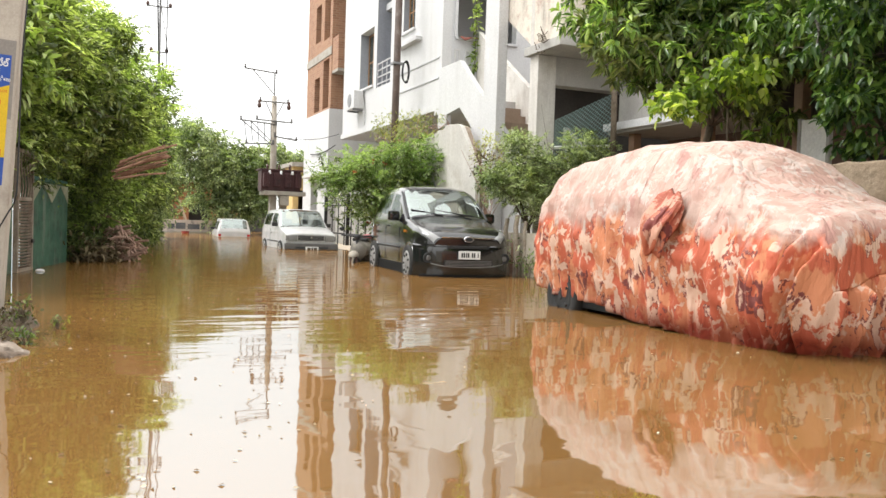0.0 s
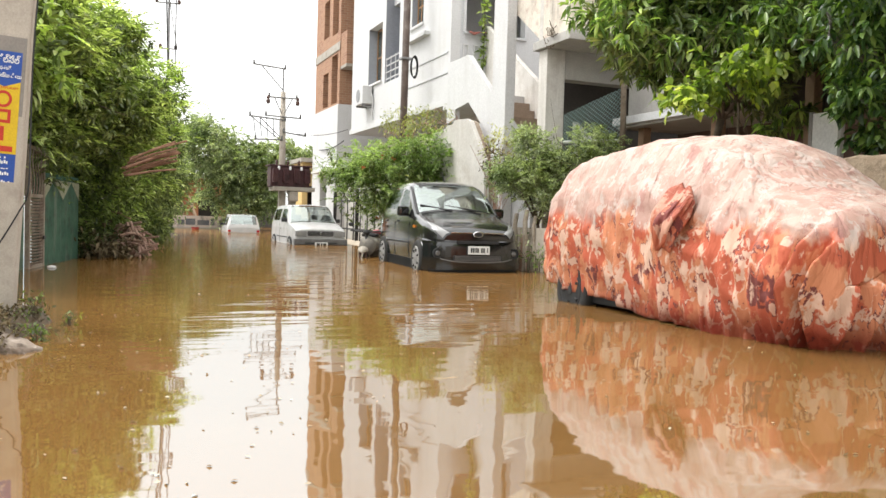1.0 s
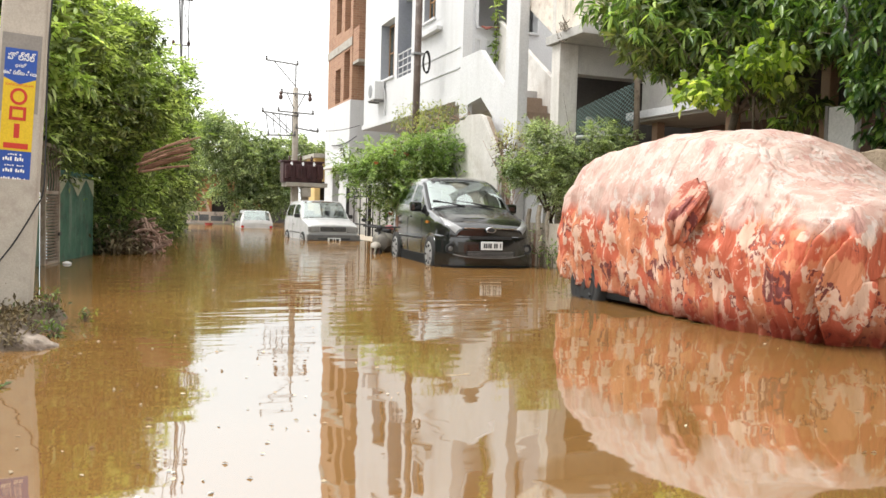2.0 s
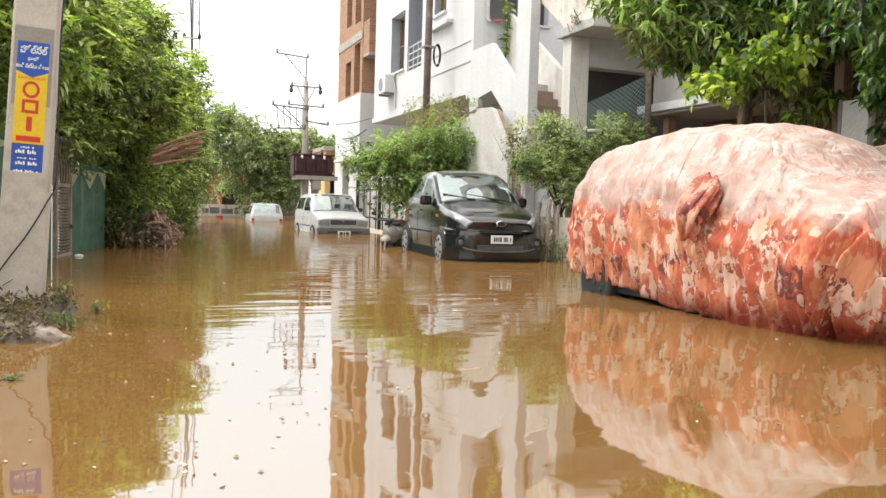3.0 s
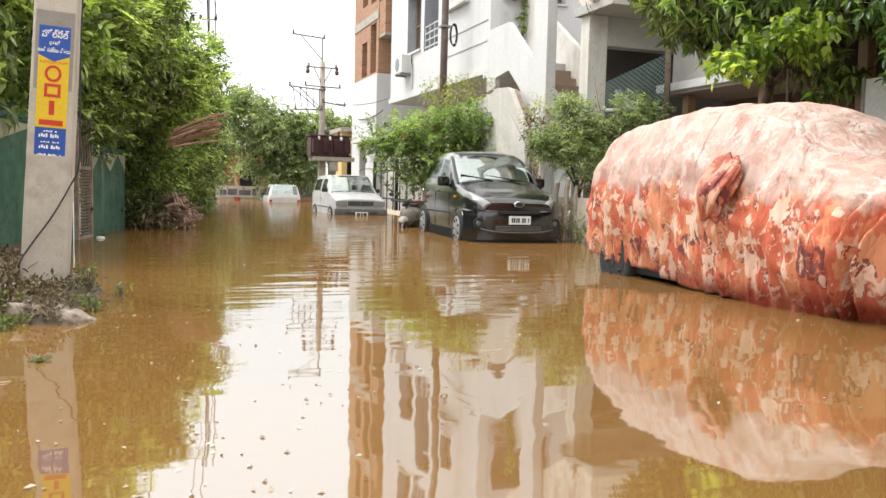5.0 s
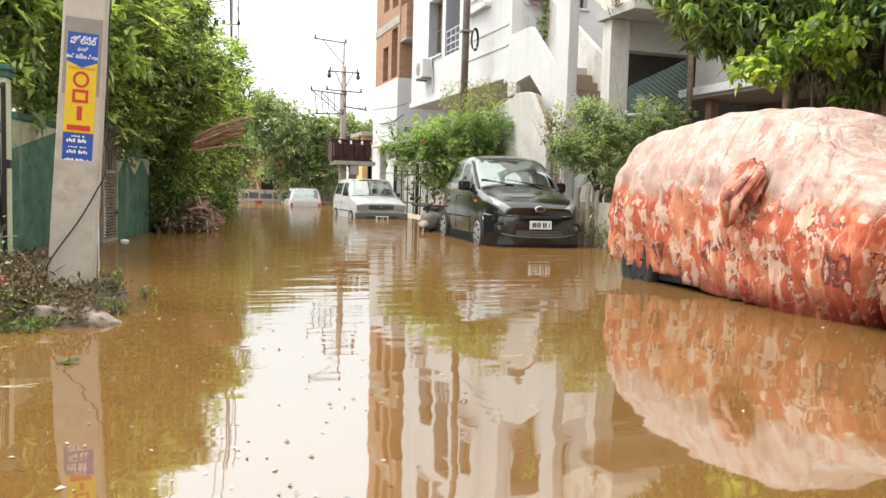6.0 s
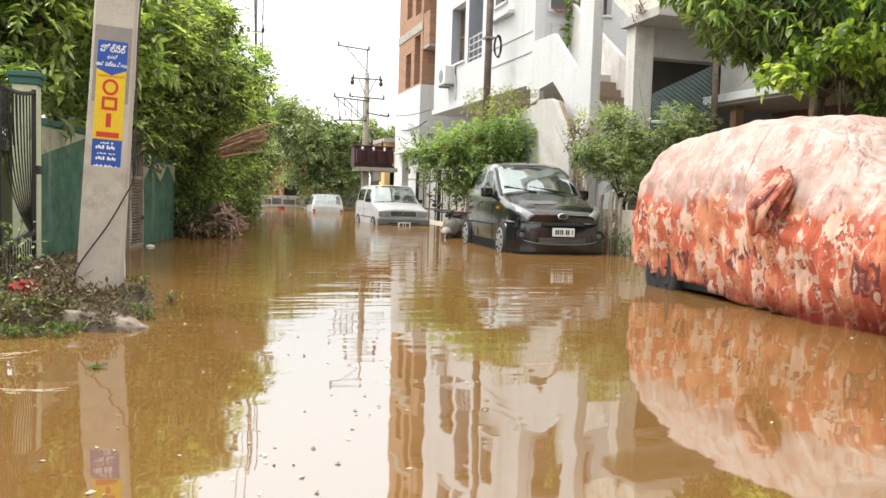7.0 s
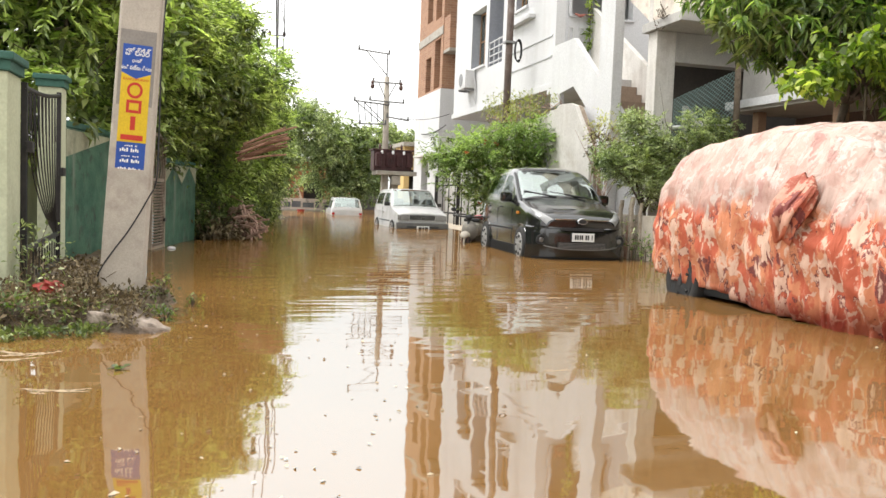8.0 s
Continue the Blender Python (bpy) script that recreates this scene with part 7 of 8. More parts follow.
for words, size, z in (("\u0c39\u0c4b\u0c32\u0c4d\u0c38\u0c47\u0c32\u0c4d", 0.062, 1.985), ("\u0c27\u0c30\u0c32\u0c15\u0c47", 0.034, 1.938), ("\u0c15\u0c02\u0c1a\u0c3f \u0c2a\u0c1f\u0c4d\u0c1f\u0c41 \u0c1a\u0c40\u0c30\u0c32\u0c41", 0.036, 1.888)):
    txt = bpy.data.curves.new("sale_line", "FONT")
    txt.body, txt.size, txt.align_x, txt.extrude, txt.offset = words, size, "CENTER", 0.0006, 0.0008
    t = new("sale_line", txt)
    t.data.materials.append(SIGN_WHITE)
    t.parent = sign
    t.matrix_basis = pose(0, FY - 0.0005, z, 90) @ Matrix.Diagonal((0.9, 1, 1, 1))
for z, h, x0, x1 in ((1.355, 0.011, -0.05, 0.05), (1.318, 0.026, -0.085, 0.085), (1.283, 0.009, -0.07, 0.07), (1.243, 0.024, -0.08, 0.08), (1.195, 0.015, -0.09, 0.09)):
    k = max(5, round((x1 - x0) / 0.017))
    for i in range(k):                               # unreadable lines as runs of short bars
        if i % 5 == 4:
            continue
        a0 = x0 + (x1 - x0) * i / k
        flat("white_bar", a0, a0 + (x1 - x0) / k * (0.62 + 0.14 * (i % 2)), z + 0.15 * h * (i % 3 == 1), z + h * (0.72 + 0.28 * (i % 2)), 3, SIGN_WHITE)
pc = thing("pole_cable", "black cable running down and across a concrete pole", "cable", (0, 0, 0))
part("strand", tube(bmesh.new(), spline([(-0.33, 6.60, 6.0), (-0.42, 6.56, 3.2), (-0.50, 6.50, 1.94), (-0.515, 6.48, 1.25), (-0.526, 6.47, 0.93), (-0.58, 6.465, 0.795), (-0.696, 6.465, 0.582), (-0.805, 6.465, 0.422), (-0.887, 6.465, 0.286), (-0.95, 6.5, 0.10)], 6), 0.0058, sides=6), CABLE, pc, smooth=True)

tf = thing("pole_transformer", "maroon finned transformer on a concrete platform beside a pole", "transformer", (5.42, 28.0, 0))
part("tank", box(-0.50, 0.82, -0.32, 0.32, 1.74, 2.42, bevel=0.02), MAROON, tf, "maroon enamelled tank")
part("tank_lid", box(-0.56, 0.88, -0.38, 0.38, 2.422, 2.47, bevel=0.01), MAROON, tf)
for i in range(4):
    x = -0.36 + 0.36 * i
    r = part("radiator", box(x - 0.10, x + 0.10, -0.50, -0.325, 1.88, 2.32, bevel=0.02), MAROON, tf, "cooling fins")
    for k in range(4):
        part("fin", box(x - 0.085 + 0.05 * k, x - 0.075 + 0.05 * k, -0.53, -0.502, 1.86, 2.34), MAROON, r)
for i in range(3):
    x = -0.25 + 0.38 * i
    part("bushing", lathe(bmesh.new(), [(2.47, 0.05), (2.50, 0.03), (2.53, 0.06), (2.56, 0.03), (2.59, 0.055), (2.62, 0.03), (2.66, 0.02)], (x, -0.42 + 0.4, 0), "z", 12), PORCELAIN, tf, "brown porcelain bushing")
    part("terminal", lathe(bmesh.new(), [(2.30, 0.045), (2.33, 0.03), (2.36, 0.05), (2.39, 0.03), (2.42, 0.03)], (x, -0.44, 0), "z", 12), SIGN_WHITE, tf)
part("platform", box(-0.42, 0.98, -0.45, 0.45, 1.60, 1.738, bevel=0.015), CONCRETE, tf, "concrete platform")
for x in (-0.05, 0.30):
    part("support", box(x - 0.11, x + 0.11, -0.12, 0.12, -0.3, 1.598, bevel=0.012), CONCRETE, tf)
part("fuse_box", box(0.12, 0.42, -0.42, -0.14, 1.26, 1.58, bevel=0.015), CONCRETE, tf)

pl = thing("power_pole", "slim concrete power pole with steel crossarms and insulators", "pole", (5.42, 28.42, 0))
part("shaft", tube(bmesh.new(), [(0, 0, -0.3), (0.02, 0, 3), (0.0, 0, 5.0)], 0.13, 0.085, 10), POLE_CONCRETE, pl, smooth=True)
POLE_STEEL = surf("weathered_pole_steel", (0.16, 0.155, 0.15), (0.12, 0.115, 0.11), 5, 0.6, 60, 0.001)
part("mast", tube(bmesh.new(), [(0, 0, 4.6), (0.0, 0, 5.78)], 0.024, sides=6), POLE_STEEL, pl)
for x0, x1, z0, z1 in ((-1.05, 0.06, 5.84, 5.76), (-0.52, 0.48, 4.78, 4.78), (-0.62, 0.62, 4.15, 4.12), (-1.15, 0.1, 4.10, 4.02), (-0.95, 0.0, 3.32, 3.36), (0.0, 0.80, 3.62, 3.52)):
    c = part("crossarm", tube(bmesh.new(), [(x0, -0.12, z0), (x1, -0.12, z1)], 0.026, sides=5), POLE_STEEL, pl)
    for x, z in ((x0 + 0.03, z0), (x1 - 0.03, z1)):
        part("insulator", lathe(bmesh.new(), [(0.0, 0.025), (0.04, 0.042), (0.07, 0.022), (0.10, 0.038), (0.13, 0.02)], (x, -0.12, z + 0.01), "z", 10), POLE_STEEL, c)
for x in (-0.52, 0.48):
    part("drop_fuse", lathe(bmesh.new(), [(0, 0.04), (0.05, 0.07), (0.12, 0.07), (0.17, 0.04), (0.22, 0.065), (0.28, 0.03)], (x, -0.12, 4.55), "z", 10), PORCELAIN, pl)
for a, b in (((-0.75, -0.12, 5.80), (-0.02, -0.05, 5.05)), ((-0.3, -0.1, 4.76), (-0.02, -0.05, 4.2)), ((0.3, -0.1, 4.76), (0.02, -0.05, 4.2)), ((-1.1, -0.1, 4.1), (-0.02, -0.05, 3.3)), ((-0.8, -0.12, 4.08), (-0.1, -0.1, 3.45))):
    part("stay", tube(bmesh.new(), [a, b], 0.017, sides=5), POLE_STEEL, pl)
for i in range(5):
    part("jumper", tube(bmesh.new(), arc((-1.0 + 0.22 * i, -0.13, 4.05), (-0.9 + 0.2 * i, -0.13, 3.4), 0.12, 6), 0.013, sides=4), CABLE, pl)

POLE_BROWN = surf("dark_brown_pole_paint", (0.115, 0.078, 0.060), (0.075, 0.052, 0.042), 3, 0.6, 50, 0.002, stain=(0.16, 0.13, 0.11))
sp = thing("steel_pole", "dark brown steel pole with a coil of cable", "pole", (6.98, 20.4, 0))
part("shaft", tube(bmesh.new(), [(0, 0, -0.3), (0.02, 0, 4), (0.05, 0, 9.5)], 0.098, 0.09, 12), POLE_BROWN, sp, smooth=True)
bm = bmesh.new()
for k in range(3):
    tube(bm, [(0.22 + 0.09 * math.cos(a) + 0.01 * k, -0.10 - 0.015 * k, 4.72 + (0.25 + 0.02 * k) * math.sin(a)) for a in (2 * math.pi * i / 18 for i in range(19))], 0.014, sides=5)
part("cable_coil", bm, CABLE, sp, "black coiled cable")
part("clamp", box(-0.12, 0.16, -0.12, 0.12, 4.9, 4.96, bevel=0.01), STEEL, sp)

fp = thing("far_pole", "thin distant power pole with crossarms above the trees", "pole", (1.95, 33.0, 0))
part("shaft", tube(bmesh.new(), [(0, 0, -0.3), (0.0, 0, 6), (0.0, 0, 10.5)], 0.055, 0.035, 8), STEEL, fp)
for z, x0, x1 in ((5.55, -0.45, 0.25), (6.9, -0.35, 0.3), (8.6, -0.5, 0.4)):
    part("crossarm", tube(bmesh.new(), [(x0, -0.1, z), (x1, -0.1, z + 0.02)], 0.03, sides=5), STEEL, fp)
    part("insulator", lathe(bmesh.new(), [(0, 0.05), (0.06, 0.07), (0.14, 0.04)], (x0 + 0.05, -0.1, z + 0.03), "z", 8), PORCELAIN, fp)
    part("insulator", lathe(bmesh.new(), [(0, 0.05), (0.06, 0.07), (0.14, 0.04)], (x1 - 0.05, -0.1, z + 0.03), "z", 8), PORCELAIN, fp)
wl = thing("overhead_cable", "thin black overhead service cables", "cable", (0, 0, 0))
for p, q, sag, r in (((-0.45, 6.65, 8.6), (1.7, 33.0, 8.7), 0.5, 0.012), ((-0.40, 6.65, 8.3), (2.25, 33.0, 7.0), 0.4, 0.012), ((1.80, 32.9, 10.4), (1.95, 32.8, 5.4), 0.0, 0.028), ((2.2, 32.9, 10.4), (2.18, 32.8, 5.6), 0.0, 0.02),
                     ((0.0, 20.0, 5.4), (-0.35, 17.2, 7.0), 0.15, 0.015), ((FX - 0.06, 28.2, 3.45), (FX - 0.1, 31.6, 3.35), 0.10, 0.02), ((FX - 0.06, 27.7, 3.8), (5.9, 28.3, 3.6), 0.12, 0.01)):
    part("strand", tube(bmesh.new(), arc(p, q, sag), r, sides=5), CABLE, wl)

# ---- fences, scooter, heaps ----
ig = thing("iron_fence", "black iron spiked fence panel by the white house", "fence", (7.15, 0, 0))
for i in range(8):
    y = 22.4 + 0.74 * i
    part("fence_bar", tube(bmesh.new(), [(0, y, -0.25), (0, y, 1.5 + 0.12 * (i % 2))], 0.024, 0.014, 6), IRON, ig)
for z in (0.38, 1.28):
    part("fence_rail", box(-0.02, 0.02, 22.3, 27.7, z, z + 0.05), IRON, ig)
for y in (22.2, 25.0, 27.7):
    part("fence_post", box(-0.05, 0.05, y - 0.05, y + 0.05, -0.3, 1.65, bevel=0.008), IRON, ig)

MESH_GREEN = surf("green_mesh_wire", (0.20, 0.30, 0.29), (0.26, 0.34, 0.33), 8, 0.6, 60, 0, metal=0.2)
cf = thing("mesh_fence", "green chain-link fence tied to a rough wooden post", "fence", (0, 0, 0))
bm = bmesh.new()
P0, P1, Z0, Z1 = Vector((7.26, 12.75, 0)), Vector((8.18, 12.35, 0)), 0.9, 2.70
n = 16
for i in range(-30, n + 1):
    for s in (1, -1):
        pts = []
        for t in (0.0, 1.0):
            u = (i + 30 * t) / n if s > 0 else 1 - (i + 30 * t) / n
            pts.append((u, t))
        (ua, ta), (ub, tb) = pts
        lo, hi = 0.0, 1.0
        d = ub - ua
        c0, c1 = sorted(((0 - ua) / d, (1 - ua) / d))
        lo, hi = max(lo, c0), min(hi, c1)
        if hi - lo > 0.02:
            q = [P0.lerp(P1, ua + d * k) + Vector((0, 0, Z0 + (Z1 - Z0 + 0.50 * (ua + d * k)) * k)) for k in (lo, hi)]
            tube(bm, q, 0.0055, sides=4, cap=False)
part("mesh", bm, MESH_GREEN, cf, "green diamond wire mesh")
part("post", tube(bmesh.new(), [(8.18, 12.33, -0.3), (8.21, 12.32, 0.8), (8.17, 12.33, 1.7), (8.20, 12.33, 2.5), (8.18, 12.33, 3.4)], 0.065, 0.05, 9), BARK, cf, "rough wooden post", smooth=True)
part("rail", tube(bmesh.new(), [(7.26, 12.74, 2.22), (8.18, 12.34, 2.28)], 0.03, sides=6), PALE_GREY, cf)

rm = thing("wire_netting", "loose grey wire netting caught in the tree", "netting", (0, 0, 0))
bm = bmesh.new()
for i in range(-8, 30):
    for s in (1, -1):
        pts = []
        for k in range(13):
            u, v = (i + 8 * s * (k / 12)) / 21, k / 12
            if 0 <= u <= 1:
                pts.append((6.62 + 0.66 * u + 0.04 * math.sin(v * 5), 6.62 + 0.10 * math.sin(u * 6) - 0.1 * v, 3.05 - 0.42 * v - 0.10 * u + 0.05 * math.sin(u * 9)))
        if len(pts) > 1:
            tube(bm, pts, 0.003, sides=4, cap=False)
part("mesh", bm, surf("dull_netting_wire", (0.24, 0.22, 0.20), (0.17, 0.15, 0.14), 8, 0.6, 60, 0), rm)

sc = thing("scooter", "grey motor scooter half sunk in the flood behind a parked car", "scooter", (4.80, 16.2, -0.36))
sc.rotation_euler.z = radians(-24)
part("front_wheel", lathe(bmesh.new(), [(-0.05, 0.13), (-0.055, 0.20), (-0.03, 0.225), (0.03, 0.225), (0.055, 0.20), (0.05, 0.13)], (0, 0, 0.225)), TYRE, sc)
part("rear_wheel", lathe(bmesh.new(), [(-0.05, 0.13), (-0.055, 0.20), (-0.03, 0.225), (0.03, 0.225), (0.055, 0.20), (0.05, 0.13)], (0, 1.25, 0.225)), TYRE, sc)
def pod(c, r, n=14):
    bm = bmesh.new()
    bmesh.ops.create_uvsphere(bm, u_segments=n * 2, v_segments=n, radius=1, matrix=Matrix.Translation(c) @ Matrix.Diagonal((*r, 1)))
    return bm
MUD_PAINT = surf("mud_caked_plastic", (0.37, 0.33, 0.275), (0.26, 0.225, 0.18), 5, 0.6, 40, 0.004)
GREY_COWL = surf("dull_grey_cowl", (0.15, 0.14, 0.125), (0.22, 0.20, 0.17), 4, 0.5, 40, 0.003, stain=(0.30, 0.26, 0.20))
bm = pod((-0.04, -0.20, 0.50), (0.105, 0.22, 0.095), 16)
for v in bm.verts:
    if v.co.z < 0.49:
        v.co.z = 0.49 - 0.2 * (0.49 - v.co.z)
    v.co.z -= 0.35 * min(0.0, v.co.y + 0.28) ** 2 * 3
part("front_fender", bm, MUD_PAINT, sc, "pale mud-caked mudguard", smooth=True)
for x in (-0.10, 0.03):
    part("fork_leg", tube(bmesh.new(), [(x, -0.32, 0.30), (x * 0.8, -0.24, 0.50)], 0.022, sides=6), RUST_STEEL, sc)
part("leg_shield", pod((0.02, 0.05, 0.60), (0.17, 0.16, 0.20)), GREY_COWL, sc, "dull grey front cowl", smooth=True)
part("tail_body", pod((0.05, 0.58, 0.62), (0.21, 0.58, 0.16)), GREY_COWL, sc, "dull grey tail cowl", smooth=True)
part("seat", box(-0.15, 0.17, 0.35, 1.15, 0.77, 0.84, bevel=0.03), BLACK_TRIM, sc, "black padded seat")
part("handlebar", tube(bmesh.new(), [(-0.34, 0.10, 0.90), (-0.1, 0.02, 0.88), (0.1, 0.02, 0.88), (0.34, 0.10, 0.90)], 0.018, sides=8), BLACK_TRIM, sc)
part("steering_column", tube(bmesh.new(), [(0, -0.08, 0.62), (0, 0.02, 0.88)], 0.03, sides=8), BLACK_TRIM, sc)
part("headlight", pod((0, -0.02, 0.87), (0.07, 0.06, 0.06)), BLACK_TRIM, sc, smooth=True)
for s in (-1, 1):
    part("mirror", pod((s * 0.33, 0.08, 1.02), (0.055, 0.015, 0.04), 8), BLACK_TRIM, sc)
    part("mirror_stem", tube(bmesh.new(), [(s * 0.24, 0.08, 0.90), (s * 0.33, 0.08, 1.0)], 0.008, sides=5), STEEL, sc)
pb = thing("plastic_bundle", "pink plastic bundle beside a scooter", "bundle", (5.25, 16.9, 0.50))
part("bag", pod((0, 0, 0), (0.12, 0.10, 0.06)), surf("pink_plastic", (0.42, 0.14, 0.15), (0.34, 0.11, 0.11), 6, 0.4, 60, 0.004), pb, smooth=True)
part("crate", box(-0.2, 0.2, -0.16, 0.16, -0.8, -0.052, bevel=0.02), BARK, pb)

# bundle of cut poles sticking out of the hedge
STICK_WOOD = surf("reddish_cut_poles", (0.42, 0.235, 0.16), (0.28, 0.15, 0.10), 7, 0.85, 40, 0.004, stain=(0.18, 0.10, 0.07))
bp = thing("stick_bundle", "bundle of reddish cut poles lying across a hedge", "sticks", (0, 0, 0))
rng = np.random.default_rng(61)
for i in range(11):
    lift = rng.normal(0, 0.085)
    a = Vector((0.22 + rng.normal(0, 0.05), 14.4 + rng.normal(0, 0.10), 1.48 + lift + rng.normal(0, 0.02)))
    b = Vector((0.99 + rng.normal(0, 0.06), 14.3 + rng.normal(0, 0.12), 1.74 + lift * 1.5 + rng.normal(0, 0.03)))
    part("stick", tube(bmesh.new(), [a, a.lerp(b, 0.5) + Vector((0, 0, 0.02)), b], 0.019, 0.015, 6), STICK_WOOD, bp)
HEAP_WOOD = surf("pale_brushwood", (0.48, 0.32, 0.25), (0.28, 0.17, 0.13), 7, 0.9, 60, 0.004)
hp = thing("brushwood_heap", "heap of dry cut brushwood and dead leaves at the water's edge", "brushwood", (0, 0, 0))
bm = bmesh.new()
for i in range(190):
    c = Vector((0.36 + rng.normal(0, 0.14), 15.9 + rng.normal(0, 0.25), 0.0))
    c.z = 0.04 + abs(rng.normal(0, 0.24)) * max(0.3, 1 - 1.4 * abs(c.x - 0.36))
    d = Vector((abs(rng.normal(0.08, 0.05)), rng.normal(-0.09, 0.07), rng.normal(0.0, 0.05)))
    tube(bm, [c - d, c + Vector((0, 0, 0.02)), c + d], 0.026, 0.018, 6)
tagged(part("cut_branch", bm, HEAP_WOOD, hp), kind="stuff")
at = np.stack([rng.normal(-0.15, 0.25, 900), rng.normal(15.45, 0.25, 900), np.abs(rng.normal(0, 0.18, 900)) + 0.03], 1)
leaves("dead_leaves", at, rng.normal(0, 1, (900, 3)) - [0, 0, 0.6], 0.15, 0.05, DRY_LEAF, rng).parent = hp

# ---- verge litter ----
def ground_at(x, y):
    return max(0.0, mound_height(x, y))


n = 5200
px = rng.uniform(-2.2, -0.42, n)
py = 5.42 + rng.random(n) ** 2.0 * 2.0
pz = np.array([ground_at(a, b) for a, b in zip(px, py)])
k = pz > 0.012
at = np.stack([px, py, pz + rng.random(n) * 0.05], 1)[k]
o = leaves("verge_litter", at, rng.normal(0, 1, (len(at), 3)) + [0, -0.3, 0.5], 0.05, 0.016, DRY_LEAF, rng)
tagged(o, "wet dead leaves and twigs littering the mud verge", "litter", kind="stuff")
n = 1500
px = rng.uniform(-2.2, -0.45, n)
py = 5.45 + rng.random(n) ** 2 * 1.0
pz = np.array([ground_at(a, b) for a, b in zip(px, py)])
k = (pz > 0.005) & (np.array([noise.noise(Vector((a * 2.2, b * 2.2, 7))) for a, b in zip(px, py)]) > -0.05)
at = np.stack([px, py, pz + rng.random(n) * 0.05], 1)[k]
o = leaves("weeds", at, rng.normal(0, 0.6, (len(at), 3)) + [0, -0.2, 0.8], 0.038, 0.016, LEAF_PALE, rng)
tagged(o, "small green weeds along the verge", "weeds", kind="stuff")


n = 5200
px = rng.uniform(-2.3, -0.62, n)
py = 5.40 + rng.random(n) ** 1.6 * 3.6
pz = np.array([ground_at(a, b) for a, b in zip(px, py)])
k = pz > 0.004
at = np.stack([px, py, pz + rng.random(n) ** 2 * 0.09], 1)[k]
o = leaves("verge_debris", at, rng.normal(0, 1, (len(at), 3)) + [0, -0.4, 0.4], 0.052, 0.020, DRY_LEAF, rng)
tagged(o, "dead leaves and plant rubbish heaped on the muddy verge", "dead leaves", kind="stuff")
n = 2300
px = rng.uniform(-2.3, -0.72, n)
py = 5.40 + rng.random(n) ** 1.5 * 0.6 + 0.07 * np.sin(px * 7.0) + 0.06 * np.sin(px * 17.0 + 1)
pz = np.array([ground_at(a, b) for a, b in zip(px, py)])
k = (pz > -0.01) & (np.array([noise.noise(Vector((a * 3.1, b * 2.0, 3))) for a, b in zip(px, py)]) > -0.15)
at = np.stack([px, py, np.maximum(pz, 0) + rng.random(n) * 0.045], 1)[k]
o = leaves("creeping_weeds", at, rng.normal(0, 0.7, (len(at), 3)) + [0, -0.4, 0.6], 0.040, 0.020, LEAF_SHADE_OLIVE, rng)
tagged(o, "low green weeds creeping along the verge's edge", "weeds", kind="stuff")


def weed(x, y, h, wide, count, material, seed, label, leaf=(0.045, 0.018)):
    r = np.random.default_rng(seed)
    t = thing("weed", label, "weed", (x, y, ground_at(x, y)), "verge weeds")
    bm = bmesh.new()
    for _ in range(9):
        e = Vector((r.normal(0, wide), r.normal(0, wide * 0.6), h * r.uniform(0.5, 1.0)))
        tube(bm, [(0, 0, -0.03), e * 0.5 + Vector((0, 0, h * 0.1)), e], 0.004, 0.002, 4)
    tagged(part("stalk_clump", bm, DRY_LEAF if seed % 2 else BARK, t), kind="stuff")
    at = np.stack([r.normal(0, wide * 0.9, count), r.normal(0, wide * 0.6, count), h * r.random(count)], 1)
    leaves("foliage", at, r.normal(0, 1, (count, 3)) + [0, 0, 0.4], leaf[0], leaf[1], material, r).parent = t


weed(-1.45, 6.05, 0.16, 0.14, 120, DRY_LEAF, 81, "brown withered weed trailing over the verge")
weed(-0.93, 5.95, 0.14, 0.10, 90, DRY_LEAF, 83, "brown withered weed beside a stone slab")
weed(-1.30, 5.66, 0.13, 0.14, 130, LEAF_WEED, 84, "low green weed trailing toward the water")
weed(-1.85, 5.70, 0.20, 0.18, 150, LEAF_WEED, 86, "green weed standing on the verge")
weed(-0.47, 6.42, 0.17, 0.05, 55, LEAF_WEED, 70, "green weed sprouting at the foot of a pole")
weed(-0.42, 6.05, 0.09, 0.05, 60, LEAF_WEED, 72, "small green weed at the water's edge")
weed(-1.32, 6.35, 0.50, 0.13, 190, LEAF_PALE, 74, "tall grey-green weed growing through a gate", (0.045, 0.022))
weed(-0.95, 6.55, 0.24, 0.14, 110, DRY_LEAF, 71, "withered brown weed at the foot of a pole")
weed(-0.28, 6.75, 0.09, 0.04, 26, LEAF_WEED, 76, "thin weed standing in shallow water")
weed(-1.6, 5.75, 0.22, 0.25, 160, LEAF_PALE, 78, "straggling weed on the verge")

st2 = thing("stone_slab", "broken whitish concrete slab half buried in the verge", "stone", (-0.62, 5.70, 0.012))
bm = bmesh.new()
bmesh.ops.create_cube(bm, size=1, matrix=Matrix.Diagonal((0.46, 0.20, 0.13, 1)))
bmesh.ops.subdivide_edges(bm, edges=bm.edges, cuts=7, use_grid_fill=True)
for v in bm.verts:
    k = 1 - 0.62 * max(0, v.co.x / 0.23)
    v.co.z = v.co.z * k * (1.1 - 1.6 * v.co.x ** 2) + 0.022 * noise.noise(v.co * 14) + 0.010 * noise.noise(v.co * 38)
    v.co.x += 0.02 * noise.noise(v.co * 9 + Vector((5, 0, 0)))
    v.co.y += 0.02 * noise.noise(v.co * 9 + Vector((0, 9, 0)))
